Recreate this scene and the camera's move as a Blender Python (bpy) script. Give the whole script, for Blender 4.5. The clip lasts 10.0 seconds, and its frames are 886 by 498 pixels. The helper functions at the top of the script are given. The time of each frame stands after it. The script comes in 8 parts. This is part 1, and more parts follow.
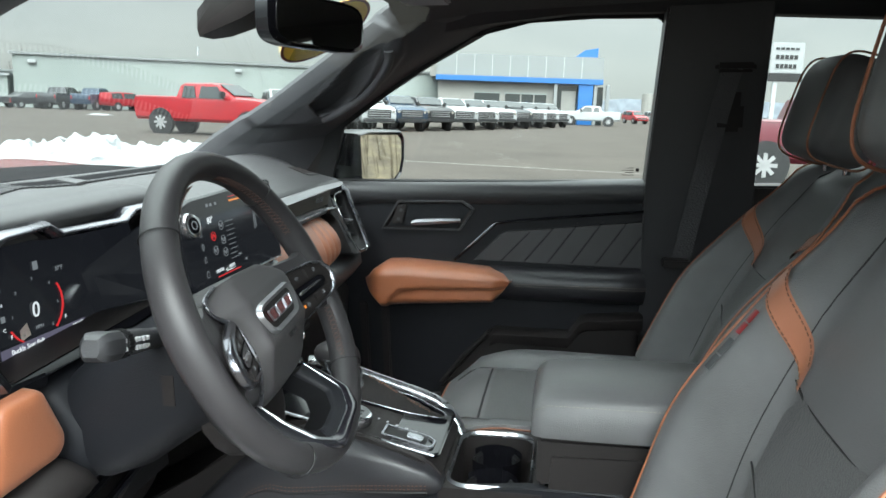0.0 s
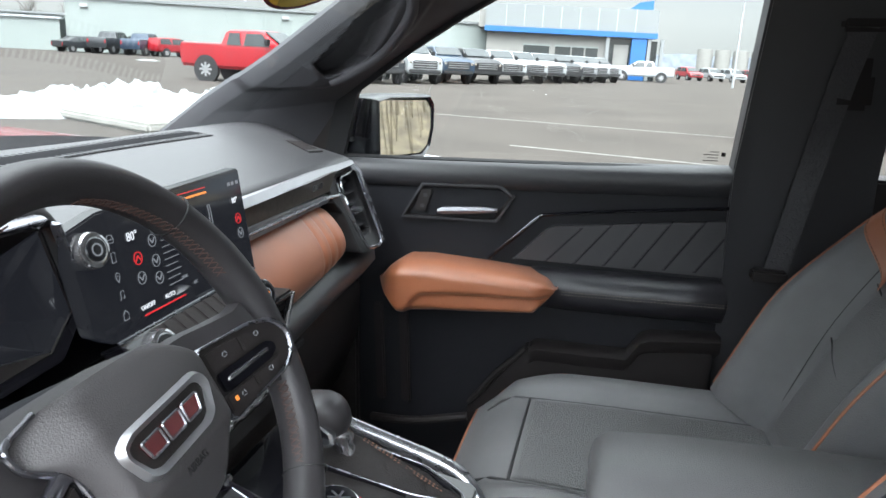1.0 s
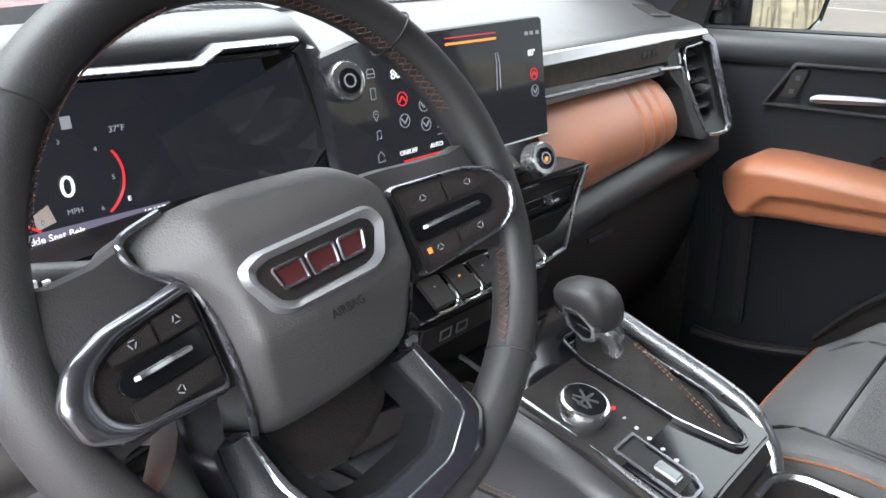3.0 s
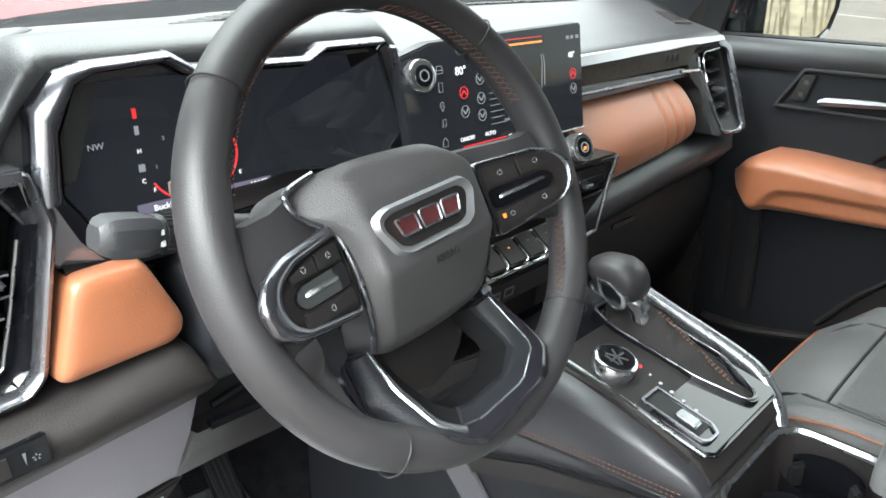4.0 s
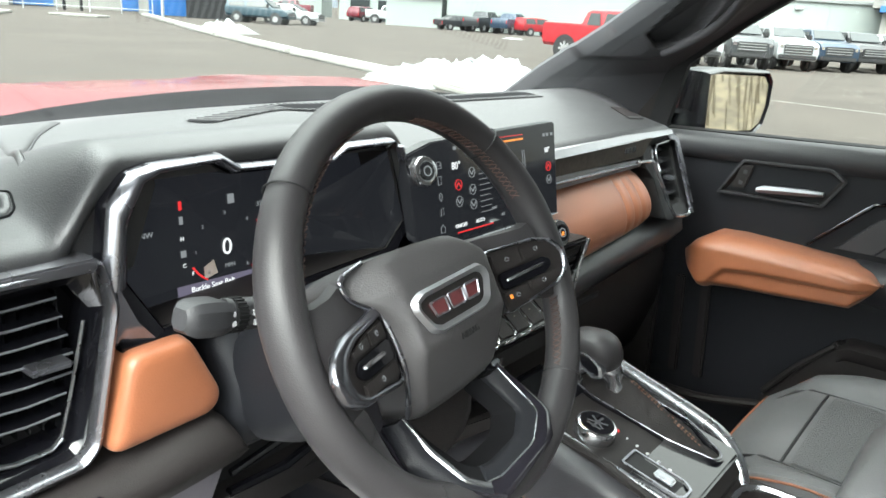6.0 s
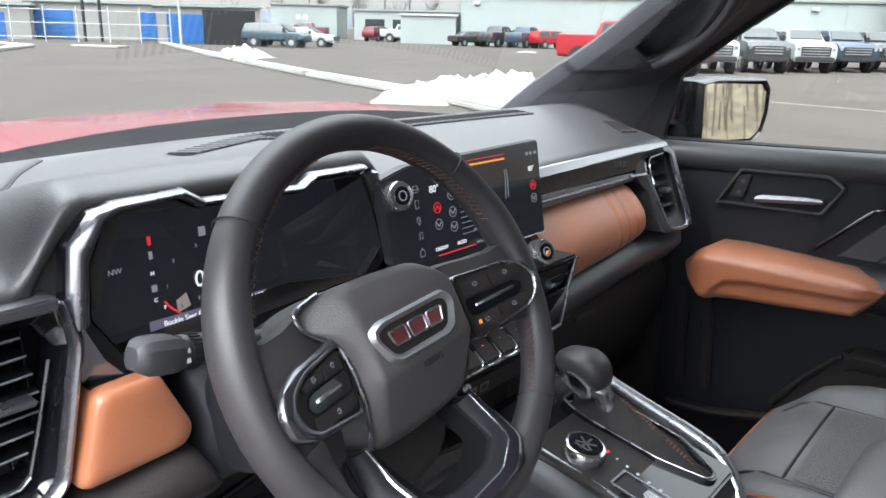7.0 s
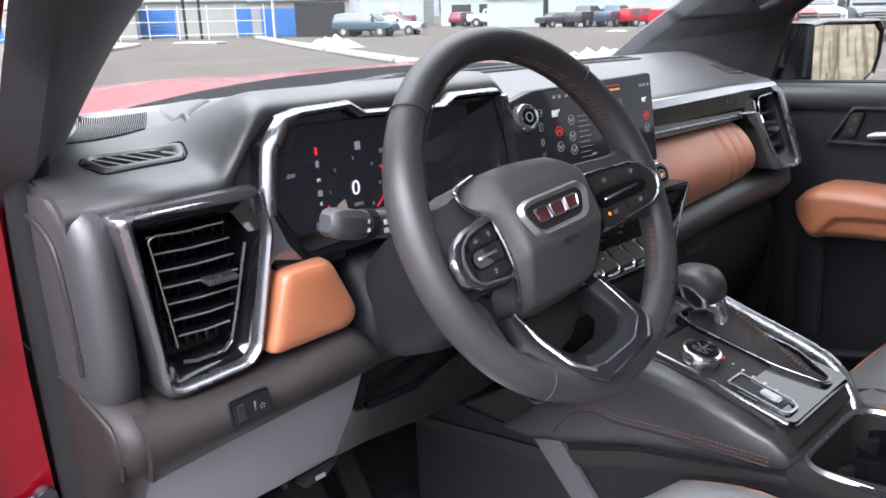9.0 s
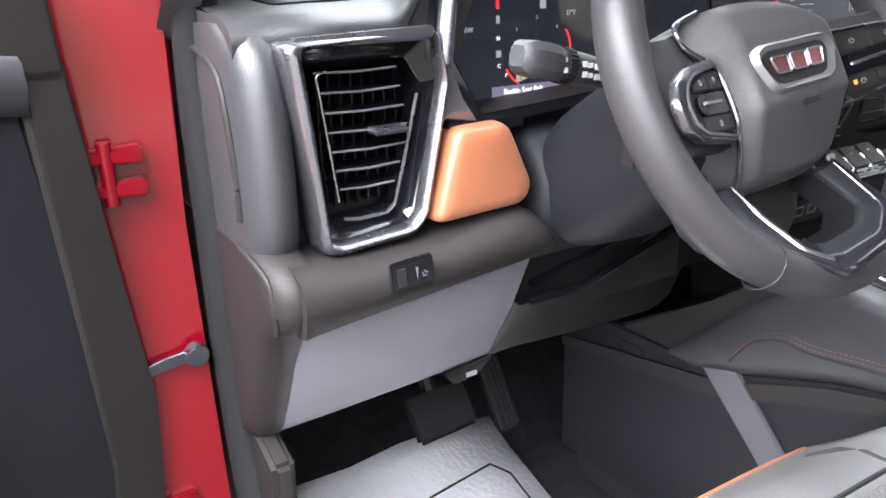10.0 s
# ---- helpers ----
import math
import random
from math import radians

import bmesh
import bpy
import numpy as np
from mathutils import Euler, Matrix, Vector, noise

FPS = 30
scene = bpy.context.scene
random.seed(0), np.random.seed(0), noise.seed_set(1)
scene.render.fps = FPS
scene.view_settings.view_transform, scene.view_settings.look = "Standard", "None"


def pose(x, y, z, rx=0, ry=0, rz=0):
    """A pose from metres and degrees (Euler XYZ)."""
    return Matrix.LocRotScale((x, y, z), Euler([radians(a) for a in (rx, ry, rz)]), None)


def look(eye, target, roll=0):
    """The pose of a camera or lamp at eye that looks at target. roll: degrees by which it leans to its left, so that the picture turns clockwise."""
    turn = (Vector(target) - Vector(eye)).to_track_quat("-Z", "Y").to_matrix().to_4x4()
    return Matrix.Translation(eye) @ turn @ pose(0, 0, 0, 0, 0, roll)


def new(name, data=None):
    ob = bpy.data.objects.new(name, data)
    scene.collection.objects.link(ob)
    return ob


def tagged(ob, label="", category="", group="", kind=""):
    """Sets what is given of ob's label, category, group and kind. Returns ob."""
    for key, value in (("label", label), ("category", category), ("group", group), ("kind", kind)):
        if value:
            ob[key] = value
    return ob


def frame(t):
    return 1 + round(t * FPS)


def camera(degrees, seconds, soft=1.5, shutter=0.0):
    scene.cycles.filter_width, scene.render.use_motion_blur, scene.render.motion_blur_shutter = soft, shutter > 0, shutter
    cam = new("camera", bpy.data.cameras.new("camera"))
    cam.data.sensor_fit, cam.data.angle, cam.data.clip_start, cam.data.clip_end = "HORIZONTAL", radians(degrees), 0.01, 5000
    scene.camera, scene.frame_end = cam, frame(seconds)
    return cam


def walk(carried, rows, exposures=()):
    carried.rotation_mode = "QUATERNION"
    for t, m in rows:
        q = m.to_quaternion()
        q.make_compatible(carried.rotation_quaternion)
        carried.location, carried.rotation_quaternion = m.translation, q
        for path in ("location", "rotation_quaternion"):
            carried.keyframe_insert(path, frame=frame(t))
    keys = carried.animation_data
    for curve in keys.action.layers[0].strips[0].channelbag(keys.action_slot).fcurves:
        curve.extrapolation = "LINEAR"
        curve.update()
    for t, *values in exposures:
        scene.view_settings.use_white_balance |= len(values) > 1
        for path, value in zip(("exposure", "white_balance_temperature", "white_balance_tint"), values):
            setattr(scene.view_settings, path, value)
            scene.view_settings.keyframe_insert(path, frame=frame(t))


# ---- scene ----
# ------------------------------------------------------------------ camera
# The truck stands a little nose-down; CAR takes truck axes (x to the rear, y to the passenger side, z up) to the world.
CAR = pose(0, 0, 0, 0, -2.0, 0)
cam = camera(61.2, 10.0, soft=1.6, shutter=0.0)
METRES, EYE, TILT, LEAN, TURN = 1.34, 1.50, -10.5, 0.0, 9.5
ROWS = [
    (0.0, 0.0, 0.0, 0.0, 0.0, 0.0, 0.0),
    (0.5, 0.0054, 0.1577, 0.0301, 1.5, -1.96, -0.62),
    (1.0, 0.0161, 0.2712, 0.0673, 3.3, -3.59, -1.7),
    (1.5, 0.0332, 0.3228, 0.1002, 13.05, -4.85, -4.19),
    (2.0, 0.0566, 0.3567, 0.0849, 21.03, -7.16, -5.53),
    (2.5, 0.0597, 0.3871, 0.0623, 28.12, -10.1, -5.62),
    (3.0, 0.0736, 0.3905, 0.033, 32.77, -12.86, -5.53),
    (4.5, 0.0811, 0.2427, 0.0219, 33.12, -12.61, -7.0),
    (5.0, 0.0719, 0.2291, 0.0177, 32.32, -11.12, -7.55),
    (5.5, 0.0698, 0.1997, 0.0297, 29.64, -7.92, -8.18),
    (7.0, 0.1077, 0.23, 0.051, 30.33, -5.97, -5.27),
    (7.5, 0.1354, 0.2093, 0.0649, 32.53, -5.69, -3.86),
    (8.0, 0.153, 0.1918, 0.0572, 34.18, -5.85, -3.06),
    (8.5, 0.1549, 0.1659, 0.0256, 35.28, -6.45, -3.15),
    (9.0, 0.1222, 0.147, -0.0127, 37.01, -7.56, -3.82),
    (9.5, 0.0888, 0.1556, -0.0521, 39.82, -9.24, -4.98),
    (10.0, 0.061, 0.1744, -0.0876, 47.74, -12.22, -6.32),
]
walk(cam, [(t, CAR @ pose(0, 0, EYE, TILT, LEAN, TURN) @ pose(METRES * x, METRES * y, METRES * z, 90 + pitch, roll, yaw))
           for t, x, y, z, yaw, pitch, roll in ROWS],
     [(0.0, 1.13, 6380, -1), (0.5, 1.20, 6400, 3), (1.0, 1.42, 6320, 7), (1.5, 1.48, 6180, 10), (2.0, 1.52, 6000, 9), (2.5, 1.73, 6200, 9), (3.0, 1.92, 6450, 8), (4.5, 1.95, 6600, -1),
      (5.5, 1.83, 6800, -2), (7.0, 1.34, 6380, 9), (8.0, 1.32, 6380, 10), (8.5, 1.27, 6380, 12), (9.0, 1.50, 6350, 15), (9.5, 1.68, 6350, 19), (10.0, 2.18, 6420, 12)])

# ------------------------------------------------------------------ daylight: overcast sky, weak wide sun
world = bpy.data.worlds.new("overcast")
scene.world = world
world.use_nodes = True
wn, wl = world.node_tree.nodes, world.node_tree.links
wn.clear()
w_out, w_bg = wn.new("ShaderNodeOutputWorld"), wn.new("ShaderNodeBackground")
w_sky = wn.new("ShaderNodeTexSky")
w_sky.sky_type, w_sky.sun_disc = "NISHITA", False
w_sky.sun_elevation, w_sky.sun_rotation = math.asin(.775), radians(171)
w_dim = wn.new("ShaderNodeMix")
w_dim.data_type, w_dim.blend_type = "RGBA", "MULTIPLY"
w_dim.inputs[0].default_value = 1.0
w_dim.inputs[7].default_value = (0.06, 0.06, 0.06, 1)
w_tc, w_map = wn.new("ShaderNodeTexCoord"), wn.new("ShaderNodeMapping")
w_map.inputs["Scale"].default_value = (1.4, 1.4, 6.5)
w_noise, w_ramp = wn.new("ShaderNodeTexNoise"), wn.new("ShaderNodeValToRGB")
w_noise.inputs["Scale"].default_value, w_noise.inputs["Detail"].default_value = 1.5, 6
w_noise.inputs["Distortion"].default_value = 0.6
w_ramp.color_ramp.elements[0].position, w_ramp.color_ramp.elements[0].color = 0.30, (0.385, 0.400, 0.412, 1)
w_ramp.color_ramp.elements[1].position, w_ramp.color_ramp.elements[1].color = 0.62, (0.490, 0.496, 0.500, 1)
w_mix = wn.new("ShaderNodeMix")
w_mix.data_type = "RGBA"
w_mix.inputs[0].default_value = 0.86
wl.new(w_tc.outputs["Generated"], w_map.inputs["Vector"])
wl.new(w_map.outputs["Vector"], w_noise.inputs["Vector"])
wl.new(w_noise.outputs["Fac"], w_ramp.inputs["Fac"])
wl.new(w_sky.outputs["Color"], w_dim.inputs[6])
wl.new(w_dim.outputs[2], w_mix.inputs[6])
wl.new(w_ramp.outputs["Color"], w_mix.inputs[7])
wl.new(w_mix.outputs[2], w_bg.inputs["Color"])
# an overcast sky is about three times brighter overhead than at the horizon, and brightest round the veiled sun
SUN_WAY = Vector((.10, -.62, .775)).normalized()
w_sep, w_grad = wn.new("ShaderNodeSeparateXYZ"), wn.new("ShaderNodeMapRange")
w_grad.inputs["From Min"].default_value, w_grad.inputs["From Max"].default_value = 0.22, 1.0
w_grad.inputs["To Min"].default_value, w_grad.inputs["To Max"].default_value = 1.0, 9.5
w_dot, w_pos, w_pow, w_mul, w_add = [wn.new(k) for k in ("ShaderNodeVectorMath", "ShaderNodeMath", "ShaderNodeMath", "ShaderNodeMath", "ShaderNodeMath")]
w_dot.operation, w_pos.operation, w_pow.operation, w_mul.operation, w_add.operation = "DOT_PRODUCT", "MAXIMUM", "POWER", "MULTIPLY", "ADD"
w_dot.inputs[1].default_value, w_pos.inputs[1].default_value, w_pow.inputs[1].default_value, w_mul.inputs[1].default_value = SUN_WAY, 0.0, 4.5, 14.5
wl.new(w_tc.outputs["Generated"], w_sep.inputs[0]), wl.new(w_sep.outputs["Z"], w_grad.inputs["Value"])
wl.new(w_tc.outputs["Generated"], w_dot.inputs[0]), wl.new(w_dot.outputs["Value"], w_pos.inputs[0]), wl.new(w_pos.outputs[0], w_pow.inputs[0])
wl.new(w_pow.outputs[0], w_mul.inputs[0]), wl.new(w_mul.outputs[0], w_add.inputs[0]), wl.new(w_grad.outputs["Result"], w_add.inputs[1])
wl.new(w_add.outputs[0], w_bg.inputs["Strength"])
wl.new(w_bg.outputs["Background"], w_out.inputs["Surface"])

sun = new("sun", bpy.data.lights.new("sun", "SUN"))
sun.data.energy, sun.data.angle, sun.data.color = 1.2, radians(40), (1.0, 0.98, 0.96)
sun.matrix_basis = look(SUN_WAY * 30, (0, 0, 0))

# ------------------------------------------------------------------ materials
def mat(name, color, rough=0.5, metal=0.0, grain=0.0, grain_size=0.002, vary=0.12, vary_size=0.2, coat=0.0, dirt=None, spec=0.5, sheen=0.0, space="Object", island=0.0):
    """A surface with colour variation at two scales and a fine relief. Sizes in metres."""
    m = bpy.data.materials.new(name)
    m.use_nodes = True
    ns, ln = m.node_tree.nodes, m.node_tree.links
    b = ns["Principled BSDF"]
    b.inputs["Roughness"].default_value, b.inputs["Metallic"].default_value = rough, metal
    b.inputs["Coat Weight"].default_value, b.inputs["Coat Roughness"].default_value = coat, 0.12
    b.inputs["Specular IOR Level"].default_value = spec
    b.inputs["Sheen Weight"].default_value = sheen
    tc = ns.new("ShaderNodeTexCoord")
    n1, n2 = ns.new("ShaderNodeTexNoise"), ns.new("ShaderNodeTexNoise")
    n1.inputs["Scale"].default_value, n1.inputs["Detail"].default_value = 1 / vary_size, 5
    n2.inputs["Scale"].default_value, n2.inputs["Detail"].default_value = 1 / max(grain_size, 1e-4), 2
    ln.new(tc.outputs[space], n1.inputs["Vector"]), ln.new(tc.outputs[space], n2.inputs["Vector"])
    dark = [c * (1 - vary) for c in color[:3]] if dirt is None else dirt
    light = [min(1, c * (1 + vary)) for c in color[:3]] if dirt is None else color[:3]
    ramp = ns.new("ShaderNodeValToRGB")
    ramp.color_ramp.elements[0].position, ramp.color_ramp.elements[0].color = 0.3, (*dark, 1)
    ramp.color_ramp.elements[1].position, ramp.color_ramp.elements[1].color = 0.7, (*light, 1)
    ln.new(n1.outputs["Fac"], ramp.inputs["Fac"])
    out = ramp.outputs["Color"]
    if island:
        geo, hsv, mr = ns.new("ShaderNodeObjectInfo"), ns.new("ShaderNodeHueSaturation"), ns.new("ShaderNodeMapRange")
        mr.inputs["To Min"].default_value, mr.inputs["To Max"].default_value = 1 - island, 1 + island
        ln.new(geo.outputs["Random"], mr.inputs["Value"]), ln.new(mr.outputs["Result"], hsv.inputs["Value"])
        ln.new(out, hsv.inputs["Color"])
        out = hsv.outputs["Color"]
    ln.new(out, b.inputs["Base Color"])
    mr2 = ns.new("ShaderNodeMapRange")
    mr2.inputs["To Min"].default_value, mr2.inputs["To Max"].default_value = max(0.02, rough * 0.82), min(1, rough * 1.18)
    ln.new(n1.outputs["Fac"], mr2.inputs["Value"]), ln.new(mr2.outputs["Result"], b.inputs["Roughness"])
    if grain:
        bp = ns.new("ShaderNodeBump")
        bp.inputs["Strength"].default_value, bp.inputs["Distance"].default_value = grain, grain_size
        ln.new(n2.outputs["Fac"], bp.inputs["Height"]), ln.new(bp.outputs["Normal"], b.inputs["Normal"])
    return m


def glow(name, color, strength):
    m = bpy.data.materials.new(name)
    m.use_nodes = True
    b = m.node_tree.nodes["Principled BSDF"]
    b.inputs["Base Color"].default_value, b.inputs["Roughness"].default_value = (0.01, 0.01, 0.01, 1), 0.2
    b.inputs["Emission Color"].default_value, b.inputs["Emission Strength"].default_value = (*color, 1), strength
    return m


def clear_glass(name, tint=(1, 1, 1), rough=0.0):
    m = bpy.data.materials.new(name)
    m.use_nodes = True
    ns, ln = m.node_tree.nodes, m.node_tree.links
    ns.clear()
    o, mix, tr, gl, lw, pw, mu, ad = [ns.new("ShaderNode" + k) for k in ("OutputMaterial", "MixShader", "BsdfTransparent", "BsdfGlossy", "LayerWeight", "Math", "Math", "Math")]
    tr.inputs["Color"].default_value, gl.inputs["Roughness"].default_value = (*tint, 1), rough
    lw.inputs["Blend"].default_value = 0.5
    pw.operation, mu.operation, ad.operation = "POWER", "MULTIPLY", "ADD"
    pw.inputs[1].default_value, mu.inputs[1].default_value, ad.inputs[1].default_value = 5.0, 0.9, 0.03
    ln.new(lw.outputs["Facing"], pw.inputs[0]), ln.new(pw.outputs[0], mu.inputs[0]), ln.new(mu.outputs[0], ad.inputs[0])
    ln.new(ad.outputs[0], mix.inputs["Fac"]), ln.new(tr.outputs[0], mix.inputs[1]), ln.new(gl.outputs[0], mix.inputs[2])
    ln.new(mix.outputs[0], o.inputs["Surface"])
    return m


DASH = mat("soft_dash_vinyl", (0.029, 0.029, 0.031), 0.40, grain=0.3, grain_size=0.0016, vary=0.10, spec=0.75)
PLASTIC = mat("black_grained_plastic", (0.017, 0.0148, 0.0148), 0.50, grain=0.35, grain_size=0.0014, spec=0.22)
TRIM = mat("dark_grey_moulded_trim", (0.0100, 0.0104, 0.0130), 0.52, grain=0.3, grain_size=0.0014, spec=0.2)
PILLARTRIM = mat("grey_pillar_trim", (0.042, 0.042, 0.047), 0.55, grain=0.3, grain_size=0.0014, spec=0.3)
BRACE = mat("grey_brace_plastic", (0.065, 0.062, 0.070), 0.55, grain=0.3, grain_size=0.0016)
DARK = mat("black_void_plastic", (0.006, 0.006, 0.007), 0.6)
COWL = mat("matt_black_cowl", (0.008, 0.008, 0.009), 0.9, vary=0.2, spec=0.05)
LEATHER = mat("black_leather", (0.108, 0.107, 0.110), 0.44, grain=0.35, grain_size=0.0018, vary=0.16, vary_size=0.12, spec=0.45)
WHEELSKIN = mat("smooth_wheel_leather", (0.030, 0.028, 0.030), 0.42, grain=0.2, grain_size=0.0012, vary=0.14, vary_size=0.08, spec=0.38)
DARKLEATHER = mat("black_door_leather", (0.020, 0.0192, 0.0225), 0.42, grain=0.18, grain_size=0.0018, vary=0.18, vary_size=0.12, spec=0.6)
PERFORATED = mat("perforated_leather", (0.085, 0.084, 0.085), 0.50, grain=0.8, grain_size=0.003, vary=0.15)
TAN = mat("tan_leather", (0.285, 0.096, 0.042), 0.42, grain=0.2, grain_size=0.0018, vary=0.12, vary_size=0.10, spec=0.70, sheen=0.08)
ALU = mat("brushed_aluminium_look", (0.42, 0.42, 0.44), 0.38, metal=0.9, vary=0.06, vary_size=0.03)
PIPING = mat("brown_piping", (0.24, 0.085, 0.04), 0.5, vary=0.15, vary_size=0.02)
SATIN = mat("satin_silver", (0.33, 0.34, 0.36), 0.27, metal=0.92, vary=0.06, vary_size=0.05)
BEZEL = mat("dark_satin_chrome", (0.24, 0.24, 0.265), 0.27, metal=0.92, vary=0.06, vary_size=0.05)
VENTGREY = mat("vent_blade_plastic", (0.11, 0.11, 0.12), 0.32, vary=0.1, vary_size=0.03)
HUBSKIN = mat("grained_airbag_cover", (0.052, 0.049, 0.051), 0.46, grain=0.35, grain_size=0.0012, vary=0.10, vary_size=0.08, spec=0.42)
SILL = mat("door_top_vinyl", (0.028, 0.028, 0.031), 0.45, grain=0.22, grain_size=0.0016, vary=0.10)
BOOT = mat("creased_boot_leather", (0.020, 0.018, 0.018), 0.6, grain=0.5, grain_size=0.002, vary=0.2, vary_size=0.05, spec=0.12)
PRINT = mat("white_print", (0.38, 0.38, 0.40), 0.6)
HANDLE = mat("satin_handle_metal", (0.17, 0.17, 0.185), 0.36, metal=0.9, vary=0.06, vary_size=0.05)
CHROME = mat("bright_chrome", (0.60, 0.60, 0.62), 0.14, metal=0.95, vary=0.03)
DARKCHROME = mat("dark_chrome", (0.19, 0.19, 0.215), 0.15, metal=0.9, vary=0.05)
PIANO = mat("gloss_black", (0.005, 0.005, 0.0065), 0.09, vary=0.2, spec=0.5)
GLOSSDARK = mat("gloss_dark_spoke", (0.013, 0.012, 0.016), 0.13, metal=0.0, coat=0.5, vary=0.1, spec=0.7)
SCREEN = glow("display_glass", (0.66, 0.72, 1.0), 0.0060)
SCREEN.node_tree.nodes["Principled BSDF"].inputs["Specular IOR Level"].default_value = 0.4
SCREEN.node_tree.nodes["Principled BSDF"].inputs["Roughness"].default_value = 0.06
CARPET = mat("black_carpet", (0.016, 0.0155, 0.018), 0.95, grain=1.0, grain_size=0.004, vary=0.35, vary_size=0.03, spec=0.1)
KNEE = mat("grey_lower_plastic", (0.150, 0.141, 0.166), 0.55, grain=0.3, grain_size=0.0016, vary=0.08)
PAPER = mat("white_paper_mat", (0.90, 0.88, 0.92), 0.8, grain=0.3, grain_size=0.01, vary=0.03)
RED = mat("red_car_paint", (0.130, 0.0010, 0.006), 0.36, metal=0.0, coat=0.75, vary=0.06, vary_size=0.5, spec=0.12)
RUBBER = mat("black_rubber", (0.010, 0.010, 0.011), 0.7, grain=0.2, spec=0.2)
HEADLINER = mat("dark_headliner", (0.022, 0.022, 0.025), 0.95, grain=0.4, grain_size=0.003)
STITCH = mat("tan_thread", (0.15, 0.07, 0.04), 0.7)
STITCH_W = mat("pale_thread", (0.20, 0.17, 0.14), 0.7)
BELT = mat("seat_belt_webbing", (0.050, 0.049, 0.053), 0.6, grain=0.6, grain_size=0.004)
GLASS = clear_glass("window_glass", (0.73, 0.76, 0.75))
MIRROR = mat("mirror_glass", (0.62, 0.63, 0.62), 0.02, metal=1.0, vary=0.01)
LIT_WHITE = glow("lit_white", (0.9, 0.92, 1.0), 0.42)
LIT_GREY = glow("lit_grey", (0.55, 0.58, 0.65), 0.16)
LIT_RED = glow("lit_red", (1.0, 0.04, 0.05), 0.30)
LIT_ORANGE = glow("lit_orange", (1.0, 0.32, 0.06), 0.45)
LIT_VIOLET = glow("lit_violet", (0.40, 0.36, 0.55), 0.13)
YELLOW = mat("yellow_sticker", (0.80, 0.50, 0.02), 0.5)
ASPHALT = mat("asphalt", (0.054, 0.0475, 0.042), 0.95, grain=0.6, grain_size=0.02, vary=0.18, vary_size=3.0, spec=0.1)
CONCRETE = mat("pale_kerb_concrete", (0.21, 0.205, 0.188), 0.85, grain=0.5, grain_size=0.03, vary=0.12, vary_size=0.7)
SNOW = mat("snow", (0.265, 0.278, 0.288), 0.9, grain=0.8, grain_size=0.08, vary=0.18, vary_size=0.3)
LINE = mat("worn_road_paint", (0.115, 0.108, 0.10), 0.9, vary=0.35, vary_size=0.25)
SIDING = mat("white_metal_siding", (0.190, 0.212, 0.203), 0.6, vary=0.05, vary_size=3)
FASCIA = mat("grey_metal_fascia", (0.150, 0.158, 0.160), 0.5, vary=0.04, vary_size=2)
BLUE = mat("blue_metal_panel", (0.010, 0.085, 0.26), 0.45, vary=0.06, vary_size=1)
STONE = mat("beige_wall_panel", (0.18, 0.176, 0.165), 0.8, vary=0.08, vary_size=1)
WINDOW = mat("dark_window_glass", (0.020, 0.024, 0.025), 0.12, vary=0.2, spec=0.5)
STEEL = mat("galvanised_steel", (0.35, 0.36, 0.37), 0.5, metal=0.6)
BARK = mat("bare_bark", (0.11, 0.095, 0.085), 0.9, grain=0.5, grain_size=0.05)
STRAW = mat("dry_grass", (0.125, 0.100, 0.066), 0.95, vary=0.5, vary_size=0.6)


def paint(name, color, metal=0.1):
    return mat(name, color, 0.35, metal=metal, coat=0.7, vary=0.05, vary_size=0.6, spec=0.2)


P_RED = paint("bright_red_paint", (0.20, 0.0035, 0.008), 0.0)
P_WHITE = paint("white_paint", (0.235, 0.244, 0.250), 0.0)
P_BLACK = paint("black_paint", (0.012, 0.012, 0.014))
P_NAVY = paint("slate_blue_paint", (0.016, 0.030, 0.052), 0.2)
P_GREY = paint("dark_grey_paint", (0.024, 0.026, 0.029), 0.2)
P_TEAL = paint("teal_blue_paint", (0.006, 0.024, 0.036), 0.2)
P_MAROON = paint("maroon_paint", (0.080, 0.006, 0.014), 0.2)
TYRE = mat("tyre_rubber", (0.015, 0.015, 0.015), 0.85)
RIM = mat("alloy_rim", (0.30, 0.30, 0.305), 0.45, metal=0.6)


# ------------------------------------------------------------------ mesh tools
def thing(name, base, label, category, group="", kind="", car=True):
    """An empty at the base of a thing; base in truck axes (or world axes, car=False)."""
    ob = new(name)
    ob.empty_display_size = 0.05
    ob.matrix_basis = (CAR if car else Matrix.Identity(4)) @ Matrix.Translation(base)
    ob["at"] = list(base)
    return tagged(ob, label, category, group, kind)


def part(name, bm, material, parent=None, label="", angle=35, kind=""):
    """Link a bmesh, given in the same axes as its thing's base, as one mesh object under a thing or part."""
    root = parent
    while root is not None and root.parent is not None:
        root = root.parent
    if root is not None:
        bmesh.ops.translate(bm, verts=bm.verts, vec=-Vector(root["at"]))
    bmesh.ops.recalc_face_normals(bm, faces=bm.faces)
    me = bpy.data.meshes.new(name)
    bm.to_mesh(me)
    bm.free()
    for poly in me.polygons:
        poly.use_smooth = True
    me.set_sharp_from_angle(angle=radians(angle))
    me.materials.append(material)
    ob = new(name, me)
    ob.parent = parent
    return tagged(ob, label, kind=kind)


